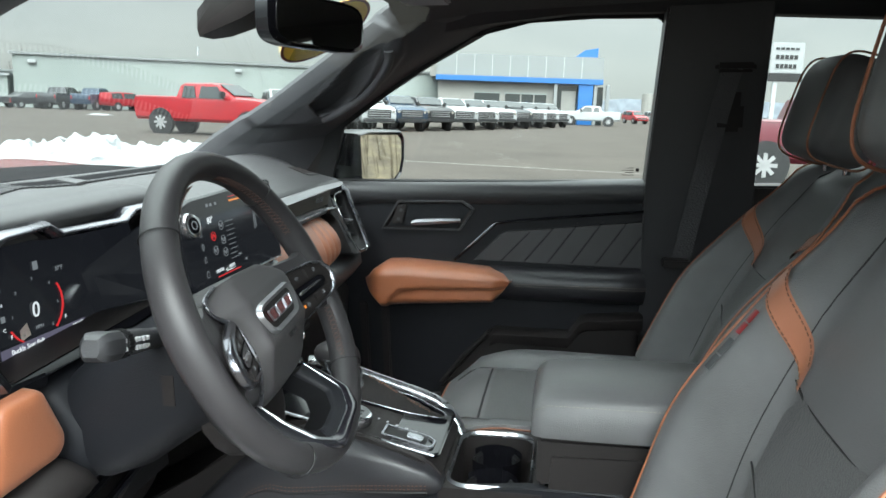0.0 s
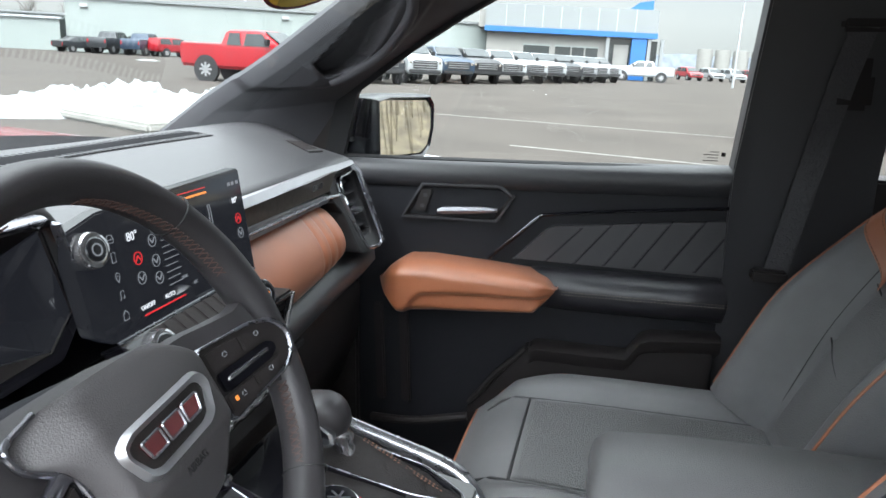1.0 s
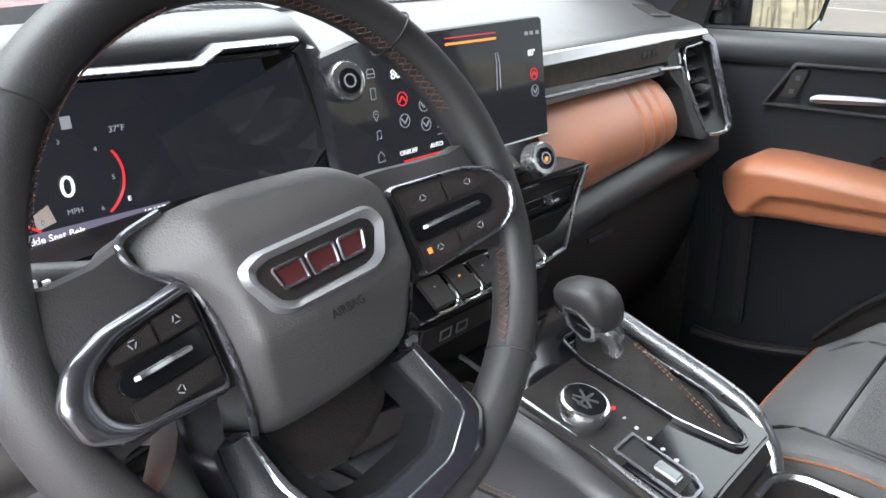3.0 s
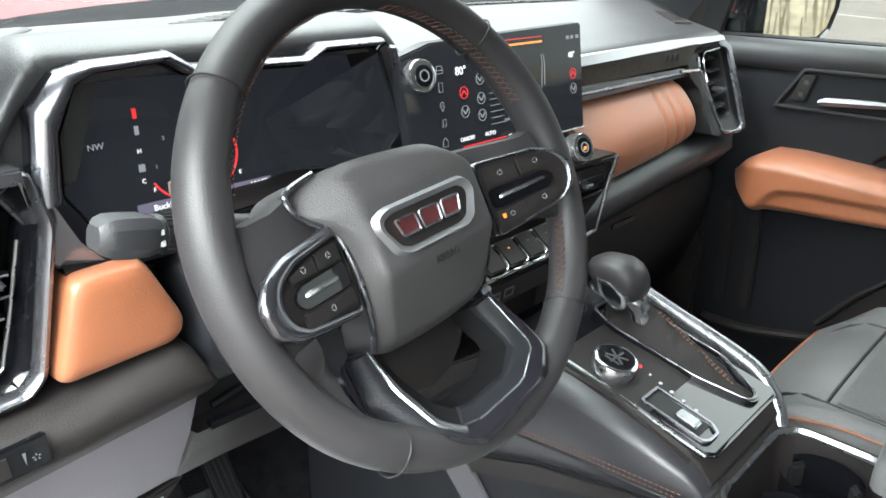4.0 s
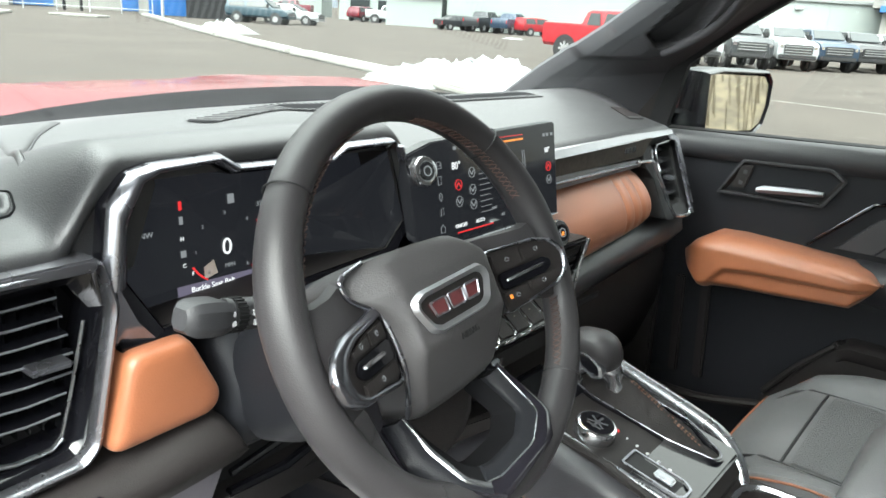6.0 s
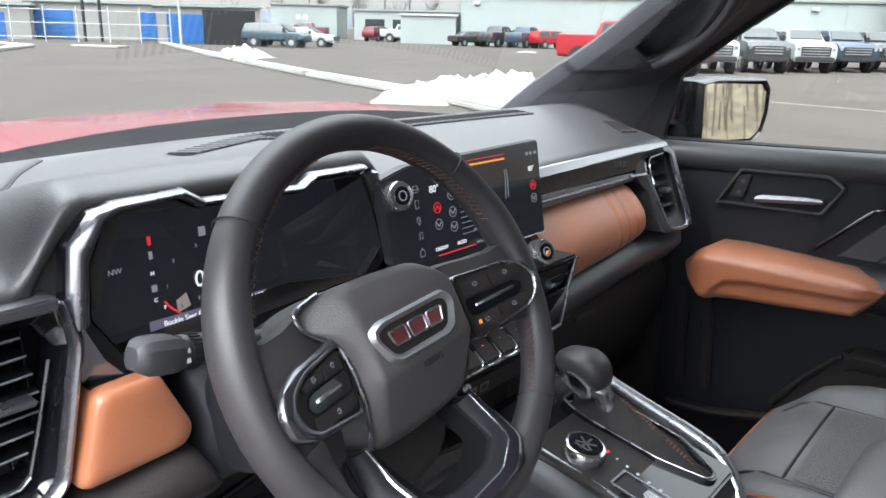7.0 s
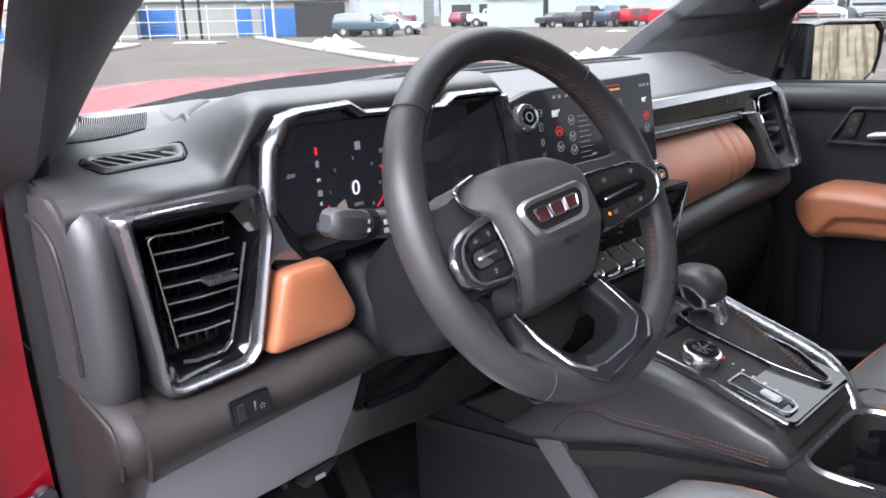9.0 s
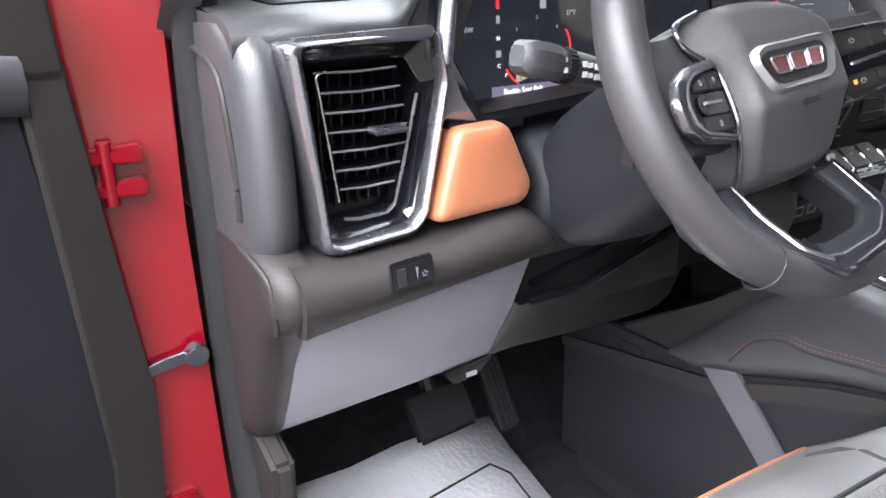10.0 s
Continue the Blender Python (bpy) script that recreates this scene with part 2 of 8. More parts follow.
def single(name, bm, material, base, label, category, group="", kind="", car=True, angle=35):
    """A thing that is one mesh."""
    bmesh.ops.translate(bm, verts=bm.verts, vec=-Vector(base))
    ob = part(name, bm, material, None, angle=angle)
    ob.matrix_basis = (CAR if car else Matrix.Identity(4)) @ Matrix.Translation(base)
    ob["at"] = list(base)
    return tagged(ob, label, category, group, kind)


def B():
    return bmesh.new()


def bevel(bm, geom, width, seg=2):
    edges = list({e for v in geom for e in v.link_edges})
    bmesh.ops.bevel(bm, geom=edges, offset=width, segments=seg, affect="EDGES", clamp_overlap=True)


def box(bm, x0, x1, y0, y1, z0, z1, bev=0.0, seg=2, m=None):
    vs = bmesh.ops.create_cube(bm, size=1)["verts"]
    mm = Matrix.Translation(((x0 + x1) / 2, (y0 + y1) / 2, (z0 + z1) / 2)) @ Matrix.Diagonal((abs(x1 - x0), abs(y1 - y0), abs(z1 - z0), 1))
    bmesh.ops.transform(bm, matrix=(m @ mm) if m else mm, verts=vs)
    if bev:
        bevel(bm, vs, bev, seg)
    return bm


def prism(bm, pts, way, bev=0.0, seg=2):
    """A solid from a polygon of 3D points, pushed out by the vector way."""
    way = Vector(way)
    a = [bm.verts.new(p) for p in pts]
    b = [bm.verts.new(Vector(p) + way) for p in pts]
    n = len(pts)
    bm.faces.new(a)
    bm.faces.new(b[::-1])
    for i in range(n):
        bm.faces.new((a[i], b[i], b[(i + 1) % n], a[(i + 1) % n]))
    if bev:
        bevel(bm, a + b, bev, seg)
    return bm


def yz(pts, x):
    return [(x, y, z) for y, z in pts]


def xz(pts, y):
    return [(x, y, z) for x, z in pts]


def xy(pts, z):
    return [(x, y, z) for x, y in pts]


def ring(bm, outer, inner, way, bev=0.0):
    """A frame between two polygons of 3D points with the same count, pushed out by way."""
    way = Vector(way)
    o, i = [bm.verts.new(p) for p in outer], [bm.verts.new(p) for p in inner]
    o2, i2 = [bm.verts.new(Vector(p) + way) for p in outer], [bm.verts.new(Vector(p) + way) for p in inner]
    n = len(outer)
    for k in range(n):
        j = (k + 1) % n
        bm.faces.new((o[k], o[j], i[j], i[k]))
        bm.faces.new((o2[k], i2[k], i2[j], o2[j]))
        bm.faces.new((o[k], o2[k], o2[j], o[j]))
        bm.faces.new((i[k], i[j], i2[j], i2[k]))
    if bev:
        bevel(bm, o + i, bev, 2)
    return bm


def loft(bm, rings, cap=True, closed=True):
    """Skin over rings of points, all with the same count."""
    rows = [[bm.verts.new(p) for p in r] for r in rings]
    n = len(rows[0])
    for a, b in zip(rows, rows[1:]):
        for i in range(n if closed else n - 1):
            j = (i + 1) % n
            bm.faces.new((a[i], a[j], b[j], b[i]))
    if cap and closed:
        bm.faces.new(rows[0])
        bm.faces.new(rows[-1][::-1])
    return bm


def spline(pts, n=8, closed=False):
    """Points along a smooth curve through pts."""
    p = [Vector(q) for q in pts]
    out, m = [], len(p)
    for i in range(m if closed else m - 1):
        if closed:
            a, b, c, d = p[i - 1], p[i], p[(i + 1) % m], p[(i + 2) % m]
        else:
            a, b, c, d = p[max(i - 1, 0)], p[i], p[i + 1], p[min(i + 2, m - 1)]
        for k in range(n):
            t = k / n
            out.append(0.5 * (2 * b + (c - a) * t + (2 * a - 5 * b + 4 * c - d) * t * t + (3 * b - a - 3 * c + d) * t ** 3))
    if not closed:
        out.append(p[-1])
    return out


def tube(bm, pts, r, n=10, closed=False, flat=1.0, up=(0, 0, 1)):
    """A round or flattened bar along points; r may be a list."""
    if not isinstance(r, (list, tuple)):
        pts = [Vector(p) for p in pts]
        pts = [p for k, p in enumerate(pts) if k == 0 or (p - pts[k - 1]).length > 1e-5]
    p = [Vector(q) for q in pts]
    m = len(p)
    rings = []
    for i in range(m):
        t = (p[(i + 1) % m] - p[i - 1]) if closed else (p[min(i + 1, m - 1)] - p[max(i - 1, 0)])
        t.normalize()
        s = t.cross(Vector(up))
        if s.length < 1e-4:
            s = t.cross(Vector((1, 0, 0)))
        s.normalize()
        q = s.cross(t)
        rr = r[i] if isinstance(r, (list, tuple)) else r
        rings.append([p[i] + rr * (math.cos(a) * s + flat * math.sin(a) * q) for a in [2 * math.pi * k / n for k in range(n)]])
    if closed:
        rings.append(rings[0])
        rows = [[bm.verts.new(v) for v in rg] for rg in rings[:-1]]
        for i in range(m):
            a, b = rows[i], rows[(i + 1) % m]
            for k in range(n):
                j = (k + 1) % n
                bm.faces.new((a[k], a[j], b[j], b[k]))
        return bm
    return loft(bm, rings)


def cyl(bm, c, axis, r, h, n=24, bev=0.0, r2=None):
    vs = bmesh.ops.create_cone(bm, cap_ends=True, segments=n, radius1=r, radius2=r if r2 is None else r2, depth=h)["verts"]
    if bev:
        es = list({e for v in vs for e in v.link_edges if abs(e.calc_length()) < 3 * r * math.sin(math.pi / n)})
        vs2 = bmesh.ops.bevel(bm, geom=es, offset=bev, segments=2, affect="EDGES", clamp_overlap=True)["verts"]
        vs = [v for v in set(vs) | set(vs2) if v.is_valid]
    q = Vector((0, 0, 1)).rotation_difference(Vector(axis))
    bmesh.ops.transform(bm, matrix=Matrix.Translation(c) @ q.to_matrix().to_4x4(), verts=vs)
    return bm


def blob(bm, c, r, seg=16):
    """An ellipsoid."""
    vs = bmesh.ops.create_uvsphere(bm, u_segments=seg, v_segments=seg // 2 + 2, radius=1)["verts"]
    bmesh.ops.transform(bm, matrix=Matrix.Translation(c) @ Matrix.Diagonal((*r, 1)), verts=vs)
    return bm


def pillow(bm, c, size, p=4.0, nu=24, nv=14, m=None):
    """A cushion: a rounded box of that full size round c (superellipsoid)."""
    rows = []
    def sp(v, e):
        return math.copysign(abs(v) ** e, v)
    e = 2 / p
    for j in range(nv + 1):
        ph = -math.pi / 2 + math.pi * j / nv
        rows.append([Vector((size[0] / 2 * sp(math.cos(ph), e) * sp(math.cos(th), e),
                             size[1] / 2 * sp(math.cos(ph), e) * sp(math.sin(th), e),
                             size[2] / 2 * sp(math.sin(ph), e))) for th in [2 * math.pi * k / nu for k in range(nu)]])
    M = Matrix.Translation(c) @ (m or Matrix.Identity(4))
    rows = [[M @ v for v in r] for r in rows]
    low, top = rows[0][0], rows[-1][0]
    body = [[bm.verts.new(v) for v in r] for r in rows[1:-1]]
    a, b = bm.verts.new(low), bm.verts.new(top)
    for r, s in zip(body, body[1:]):
        for k in range(nu):
            bm.faces.new((r[k], r[(k + 1) % nu], s[(k + 1) % nu], s[k]))
    for k in range(nu):
        bm.faces.new((a, body[0][(k + 1) % nu], body[0][k]))
        bm.faces.new((b, body[-1][k], body[-1][(k + 1) % nu]))
    return bm


def stitches(bm, pts, length=0.006, gap=0.004, r=0.0009):
    """Short raised threads along a line."""
    p = [Vector(q) for q in pts]
    dist, nxt = 0.0, 0.0
    for a, b in zip(p, p[1:]):
        seg = (b - a).length
        if seg < 1e-6:
            continue
        d = (b - a) / seg
        while nxt < dist + seg:
            s = a + d * (nxt - dist)
            e = s + d * length
            mid = (s + e) / 2
            q = d.to_track_quat("X", "Z").to_matrix().to_4x4()
            box(bm, -length / 2, length / 2, -r, r, -r, r, m=Matrix.Translation(mid) @ q)
            nxt += length + gap
        dist += seg
    return bm


def text_bm(s, size, m, align="CENTER", depth=0.0003, shear=0.0):
    """Raised letters of the built-in font, laid by the pose m (x along the line, y up, z out)."""
    cu = bpy.data.curves.new("letters", "FONT")
    cu.body, cu.size, cu.align_x, cu.align_y, cu.extrude, cu.shear = s, size, align, "CENTER", depth, shear
    cu.resolution_u = 3
    ob = bpy.data.objects.new("letters", cu)
    scene.collection.objects.link(ob)
    me = bpy.data.meshes.new_from_object(ob.evaluated_get(bpy.context.evaluated_depsgraph_get()))
    bm = B()
    bm.from_mesh(me)
    bpy.data.objects.remove(ob)
    bpy.data.curves.remove(cu)
    bpy.data.meshes.remove(me)
    bmesh.ops.transform(bm, matrix=m, verts=bm.verts)
    return bm


def lerp(a, b, t):
    return a + (b - a) * t


def step(a, b, x):
    t = min(1.0, max(0.0, (x - a) / (b - a)))
    return t * t * (3 - 2 * t)


# ------------------------------------------------------------------ ground, kerbs, snow, far buildings (world axes)
def ground():
    bm = B()
    bmesh.ops.create_grid(bm, x_segments=40, y_segments=40, size=2500)
    single("ground", bm, ASPHALT, (0, 0, 0), "worn grey asphalt parking lot", "ground", kind="structure", car=False)


ground()


def strip(p, q, w, h, z=0.0, bm=None, bev=0.0):
    """A bar on the ground from p to q."""
    bm = bm or B()
    p, q = Vector((*p, z)), Vector((*q, z))
    d = (q - p).normalized()
    s = Vector((-d.y, d.x, 0)) * (w / 2)
    return prism(bm, [p - s, q - s, q + s, p + s], (0, 0, h), bev)


# painted bay lines, worn
for i, (p, q) in enumerate([((-3.4, 10.9), (1.2, 10.3)), ((-1.9, 13.9), (3.4, 13.0)), ((2.0, 10.6), (6.2, 10.0)), ((4.2, 13.0), (9.0, 12.3)), ((-6.0, 20), (8.0, 18.6))]):
    single("bay_line", strip(p, q, .12, .004, .002), LINE, (*p, 0), "worn white parking line", "road marking", kind="structure", car=False)

# concrete kerb blocks in a row, with joints
KL = [(-7.2, 11.55), (-11.5, 13.5), (-18.6, 16.05), (-27.5, 19.6), (-36.8, 23.6), (-44.5, 27.0), (-52.0, 30.4)]
for i, (p, q) in enumerate(zip(KL, KL[1:])):
    p, q = Vector(p), Vector(q)
    d = (q - p).normalized()
    a, b = p + d * .22, q - d * .22
    bm = strip(a, b, .62, .17, 0, bev=.05)
    for v in bm.verts:
        if v.co.z < .01:
            v.co.z = -.02
        else:
            v.co += Vector((noise.noise(v.co * 1.7) * .03, noise.noise(v.co * 2.3) * .03, 0))
    single("kerb_block", bm, CONCRETE, (a.x, a.y, 0), "pale weathered concrete kerb block", "kerb", "row of kerb blocks", car=False)
for p, q in (((-70, 19.5), (-46, 18.6)), ((-46, 18.6), (-37.5, 13.0))):
    single("kerb_edge", strip(p, q, .8, .15, 0, bev=.04), CONCRETE, (*p, 0), "pale concrete kerb", "kerb", kind="structure", car=False)
single("traffic_island", strip((-46.2, 21.4), (-43.4, 22.9), 1.2, .14, 0, bev=.04), CONCRETE, (-45, 22, 0), "small concrete traffic island", "kerb", kind="structure", car=False)


def snow_heap(at, size, seed, label, n=26):
    bm = B()
    bmesh.ops.create_grid(bm, x_segments=n * 2, y_segments=n, size=1)
    for v in bm.verts:
        u, w = v.co.x, v.co.y
        env = max(0, 1 - (abs(u) ** 2.6)) * max(0, 1 - abs(w) ** 2.2)
        k = Vector((u * 3.1 + seed, w * 2.3, seed))
        h = env * (.55 + .42 * noise.noise(k) + .34 * noise.noise(k * 2.7) + .22 * noise.noise(k * 6.1) + .10 * noise.noise(k * 13))
        v.co = Vector((u * size[0] / 2 + .12 * noise.noise(k * 4), w * size[1] / 2 + .12 * noise.noise(k * 5 + Vector((9, 0, 0))), max(-.02, h * size[2])))
    bmesh.ops.transform(bm, matrix=pose(*at[:2], 0, 0, 0, at[2]), verts=bm.verts)
    return single("snow_heap", bm, SNOW, (*at[:2], 0), label, "snow", car=False, angle=40)


snow_heap((-9.9, 14.9, 38), (6.6, 3.6, .85), 1.3, "ploughed white snow heap on the kerb", 34)
snow_heap((-31.5, 22.6, 20), (2.8, 1.7, .75), 4.1, "small lump of old snow on the kerb", 14)
snow_heap((-33.5, 50, 0), (1.6, 1.0, .14), 7.7, "thin patch of snow on the asphalt", 10)


single("snow_ridge", strip((-4.1, 11.66), (-.5, 10.36), .34, .05, 0, bev=.02), SNOW, (-2.4, 11.1, 0), "narrow ridge of old snow on the asphalt", "snow", kind="structure", car=False)


def along(p, q):
    p, q = Vector((*p, 0)), Vector((*q, 0))
    d = (q - p).normalized()
    n = Vector((-d.y, d.x, 0))
    if n.dot(p) < 0:
        n = -n
    return p, q, d, n


def face_box(bm, p, d, n, s0, s1, z0, z1, out0, out1, bev=0.0):
    """A box on a facade: s along it, out toward the eye."""
    pts = [p + d * s0 - n * out0, p + d * s1 - n * out0, p + d * s1 - n * out1, p + d * s0 - n * out1]
    pts = [Vector((a.x, a.y, z0)) for a in pts]
    return prism(bm, pts, (0, 0, z1 - z0), bev)


def hall(name, a, b, depth, h, material, label, roof=FASCIA, seam=0.0):
    p, q, d, n = along(a, b)
    L = (q - p).length
    t = thing(name, p, label, "building", car=False)
    part("wall", face_box(B(), p, d, n, 0, L, 0, h, 0, -depth), material, t)
    part("roof", face_box(B(), p, d, n, -.25, L + .25, h, h + .22, .25, -depth - .25), roof, t)
    if seam:
        k = 0
        while k * seam < L:
            part("wall_seam", face_box(B(), p, d, n, k * seam, k * seam + .12, 0, h, .05, -.02), material, t)
            k += 1
    return t, p, d, n, L


ware, p, d, n, L = hall("warehouse", (-51.6, 64.2), (-13.0, 85.0), 30, 4.9, SIDING, "long pale metal warehouse with a flat roof", seam=6.2)
for s in (1.3, 20, 34):
    part("wall_lamp", face_box(B(), p, d, n, s, s + .7, 4.1, 4.45, .3, 0, .05), STEEL, ware)
bm = B()
cyl(bm, p + d * 16.5 - n * -2 + Vector((0, 0, 6.1)), (0, 0, 1), .12, .9, 10)
part("vent_pipe", bm, STEEL, ware)

deal, p, d, n, L = hall("dealership", (-14.2, 81.0), (2.6, 83.2), 16, 4.3, STONE, "dealership hall with grey fascia and a blue band", seam=0)
part("fascia", face_box(B(), p, d, n, -.2, L + .4, 4.75, 7.0, .9, -6), FASCIA, deal, "grey panelled fascia")
part("blue_band", face_box(B(), p, d, n, -.25, L + .45, 4.22, 4.75, .95, -6), BLUE, deal, "bright blue band")
for k in range(1, 9):
    part("fascia_joint", face_box(B(), p, d, n, k * L / 9, k * L / 9 + .05, 4.76, 6.98, .93, .90), STEEL, deal)
for s0, s1 in ((3.9, 6.6), (7.2, 8.8), (8.95, 10.2), (10.35, 11.6)):
    w_ = part("window", face_box(B(), p, d, n, s0, s1, .4, 3.0, .03, -.05), WINDOW, deal)
    part("window_frame", face_box(B(), p, d, n, s0 - .08, s1 + .08, 3.0, 3.15, .06, -.05), SIDING, w_)
part("entrance_recess", face_box(B(), p, d, n, 12.4, 17.6, 0, 4.0, .04, -.02), WINDOW, deal)
part("entrance_door", face_box(B(), p, d, n, 13.2, 14.7, 0, 3.5, .10, 0), STONE, deal)
part("entrance_portal", face_box(B(), p, d, n, 14.9, 16.4, 0, 4.2, .8, 0), BLUE, deal, "bright blue entrance portal")
for s in (12.3, 16.5, 17.8):
    part("column", face_box(B(), p, d, n, s, s + .35, 0, 4.2, .8, .4), FASCIA, deal)
c_ = p + d * 15.6
bm = B()
prism(bm, [c_ + d * -1.2 + Vector((0, 0, 7.0)), c_ + d * 1.2 + Vector((0, 0, 7.0)), c_ + d * 1.2 + Vector((0, 0, 8.0)), c_ + d * -.2 + Vector((0, 0, 7.75))], n * .6)
part("roof_fin", bm, BLUE, deal, "blue roof fin")
bm = B()
face_box(bm, p, d, n, -.9, -.2, 4.6, 6.4, .2, -4)
part("roof_unit", bm, STONE, deal)

shed, p, d, n, L = hall("shed", (-58.2, 62.0), (-52.6, 64.6), 8, 2.9, SIDING, "small white metal shed", SNOW)
garage, p, d, n, L = hall("garage_row", (-74, 70), (-60, 77), 9, 3.6, SIDING, "low white garage building with dark doors")
for s in (1.5, 5.2):
    part("roller_door", face_box(B(), p, d, n, s, s + 2.6, 0, 2.6, .04, 0), WINDOW, garage)
house, p, d, n, L = hall("white_building", (-86, 66), (-79, 71.5), 9, 4.2, SIDING, "white box-shaped building with a mark")
for s in (3.4, 4.3):
    part("wall_mark", face_box(B(), p, d, n, s, s + .7, 2.4, 3.0, .04, 0), STEEL, house)

# storage units with blue roller doors, behind a thin fence
def storage(a, b, h, doors, label):
    t, p, d, n, L = hall("storage_building", a, b, 9, h, STONE, label, SIDING)
    k = int(L / 4.0)
    for i in range(k):
        s = .7 + 4.0 * i
        if i in doors:
            dr = part("roller_door", face_box(B(), p, d, n, s, s + 2.9, .05, h - .55, .05, 0), BLUE, t, "bright blue roller door")
            for j in range(6):
                z = .2 + j * (h - .8) / 6
                part("door_rib", face_box(B(), p, d, n, s, s + 2.9, z, z + .05, .075, .05), BLUE, dr)
    return t


storage((-74, 3), (-62.5, 25.5), 2.5, (1, 2, 3, 4, 5), "low storage units with blue roller doors")
storage((-66, 26.5), (-56.0, 42.0), 2.9, (0, 2), "higher storage units with blue roller doors")
storage((-54.2, 31.2), (-51.8, 35.4), 2.7, (0,), "small office with a blue door")
gate = thing("fence", (-57, 24, 0), "thin dark metal yard fence with posts", "fence", car=False)
fp, fq, fd, fn = along((-62, 15.0), (-53.0, 31.6))
FL = (fq - fp).length
for i in range(10):
    bm = B()
    c = fp + fd * FL * i / 9
    cyl(bm, (c.x, c.y, 1.25), (0, 0, 1), .05, 2.5, 8)
    part("post", bm, STEEL, gate)
for z in (.35, 1.3, 2.2):
    bm = B()
    tube(bm, [fp + Vector((0, 0, z)), fq + Vector((0, 0, z))], .025, 6)
    part("rail", bm, STEEL, gate)
bm = B()
prism(bm, [(-51.5, 33.4, 0), (-48.0, 35.4, 0), (-47.9, 35.5, 0), (-51.4, 33.5, 0)], (0, 0, 2.5))
single("dark_screen", bm, RUBBER, (-50, 34, 0), "dark screened fence panel", "fence", car=False)
for x, y in ((-56.9, 27.0), (-56.2, 27.9)):
    bm = B()
    box(bm, x - .09, x + .09, y - .09, y + .09, 0, 3.0, .02)
    single("gate_post", bm, P_BLACK, (x, y, 0), "dark square gate post", "post", "gate posts", car=False)


def lamp_post(at, h, head=True):
    t = thing("lamp_post", (*at, 0), "tall grey steel lamp post", "lamp post", "lamp posts", car=False)
    bm = B()
    tube(bm, [(*at, 0), (*at, h * .5), (*at, h)], [.11, .09, .06], 10)
    part("pole", bm, STEEL, t)
    bm = B()
    box(bm, at[0] - .45, at[0] + .45, at[1] - .2, at[1] + .2, h - .05, h + .2, .04)
    part("lamp_head", bm, STEEL, t)


lamp_post((-51.0, 31.2), 11.0)
lamp_post((9.6, 72.0), 7.4)
lamp_post((21.0, 100.0), 8.5)
for at, h in (((-132, 104), 13), ((-128, 108), 10), ((-97, 99), 22), ((-92, 100), 22)):
    t = thing("utility_pole", (*at, 0), "far wooden utility pole with crossarm", "utility pole", "utility poles", car=False)
    bm = B()
    tube(bm, [(*at, 0), (*at, h)], [.2, .12], 8)
    part("pole", bm, BARK, t)
    bm = B()
    box(bm, at[0] - 1.2, at[0] + 1.2, at[1] - .08, at[1] + .08, h - 1.2, h - 1.0)
    part("crossarm", bm, BARK, t)

# roadside sign: three rows of dark bars and a dark foot panel
sign = thing("roadside_sign", (15.4, 60, 0), "tall white sign with dark print on a pole", "sign", car=False)
bm = B()
box(bm, 14.55, 14.85, 59.9, 60.1, 0, 4.7)
part("pole", bm, STEEL, sign)
bm = B()
box(bm, 14.2, 16.5, 59.85, 60.15, 4.7, 6.9, .04)
board = part("board", bm, P_WHITE, sign)
bm = B()
box(bm, 14.15, 16.55, 59.80, 60.15, 4.1, 4.7, .03)
part("foot_panel", bm, P_BLACK, sign)
for z, w, h in ((6.45, 1.7, .16), (5.85, 1.6, .30), (5.2, 1.5, .30)):
    for k in range(5):
        bm = B()
        x = 15.35 - w / 2 + k * w / 5
        box(bm, x, x + w / 6.5, 59.80, 59.86, z - h / 2, z + h / 2)
        part("print_bar", bm, P_BLACK, board)

# far tanks and low treeline
for k in range(6):
    bm = B()
    cyl(bm, (20 + 4.3 * k, 205, 3.2), (0, 0, 1), 1.9, 6.4, 20, .2)
    single("storage_tank", bm, STONE, (20 + 4.3 * k, 205, 0), "far pale upright storage tank", "tank", "far tanks", car=False)
def ridge(name, pts, h, seed, material, label):
    bm = B()
    rows = []
    for i, (x, y) in enumerate(pts):
        hh = h * (1 + .45 * noise.noise(Vector((i * .37, seed, 0))) + .2 * noise.noise(Vector((i * 1.3, seed, 3))))
        rows.append([(x, y, -1), (x, y, hh), (x * 1.04, y * 1.04, hh * .7), (x * 1.05, y * 1.05, -1)])
    loft(bm, rows)
    single(name, bm, material, (*pts[0], 0), label, "backdrop", kind="structure", car=False)


# haze of the distance is put into the wood's pale blue-grey colour
FAR = mat("far_hazy_wood", (0.17, 0.19, 0.22), 0.95, vary=0.3, vary_size=8)
ridge("backdrop_woods", [(900 * math.sin(radians(a)), 900 * math.cos(radians(a))) for a in range(-110, 60, 2)], 16, 2.0, FAR, "far wooded ridge, haze put into its grey")


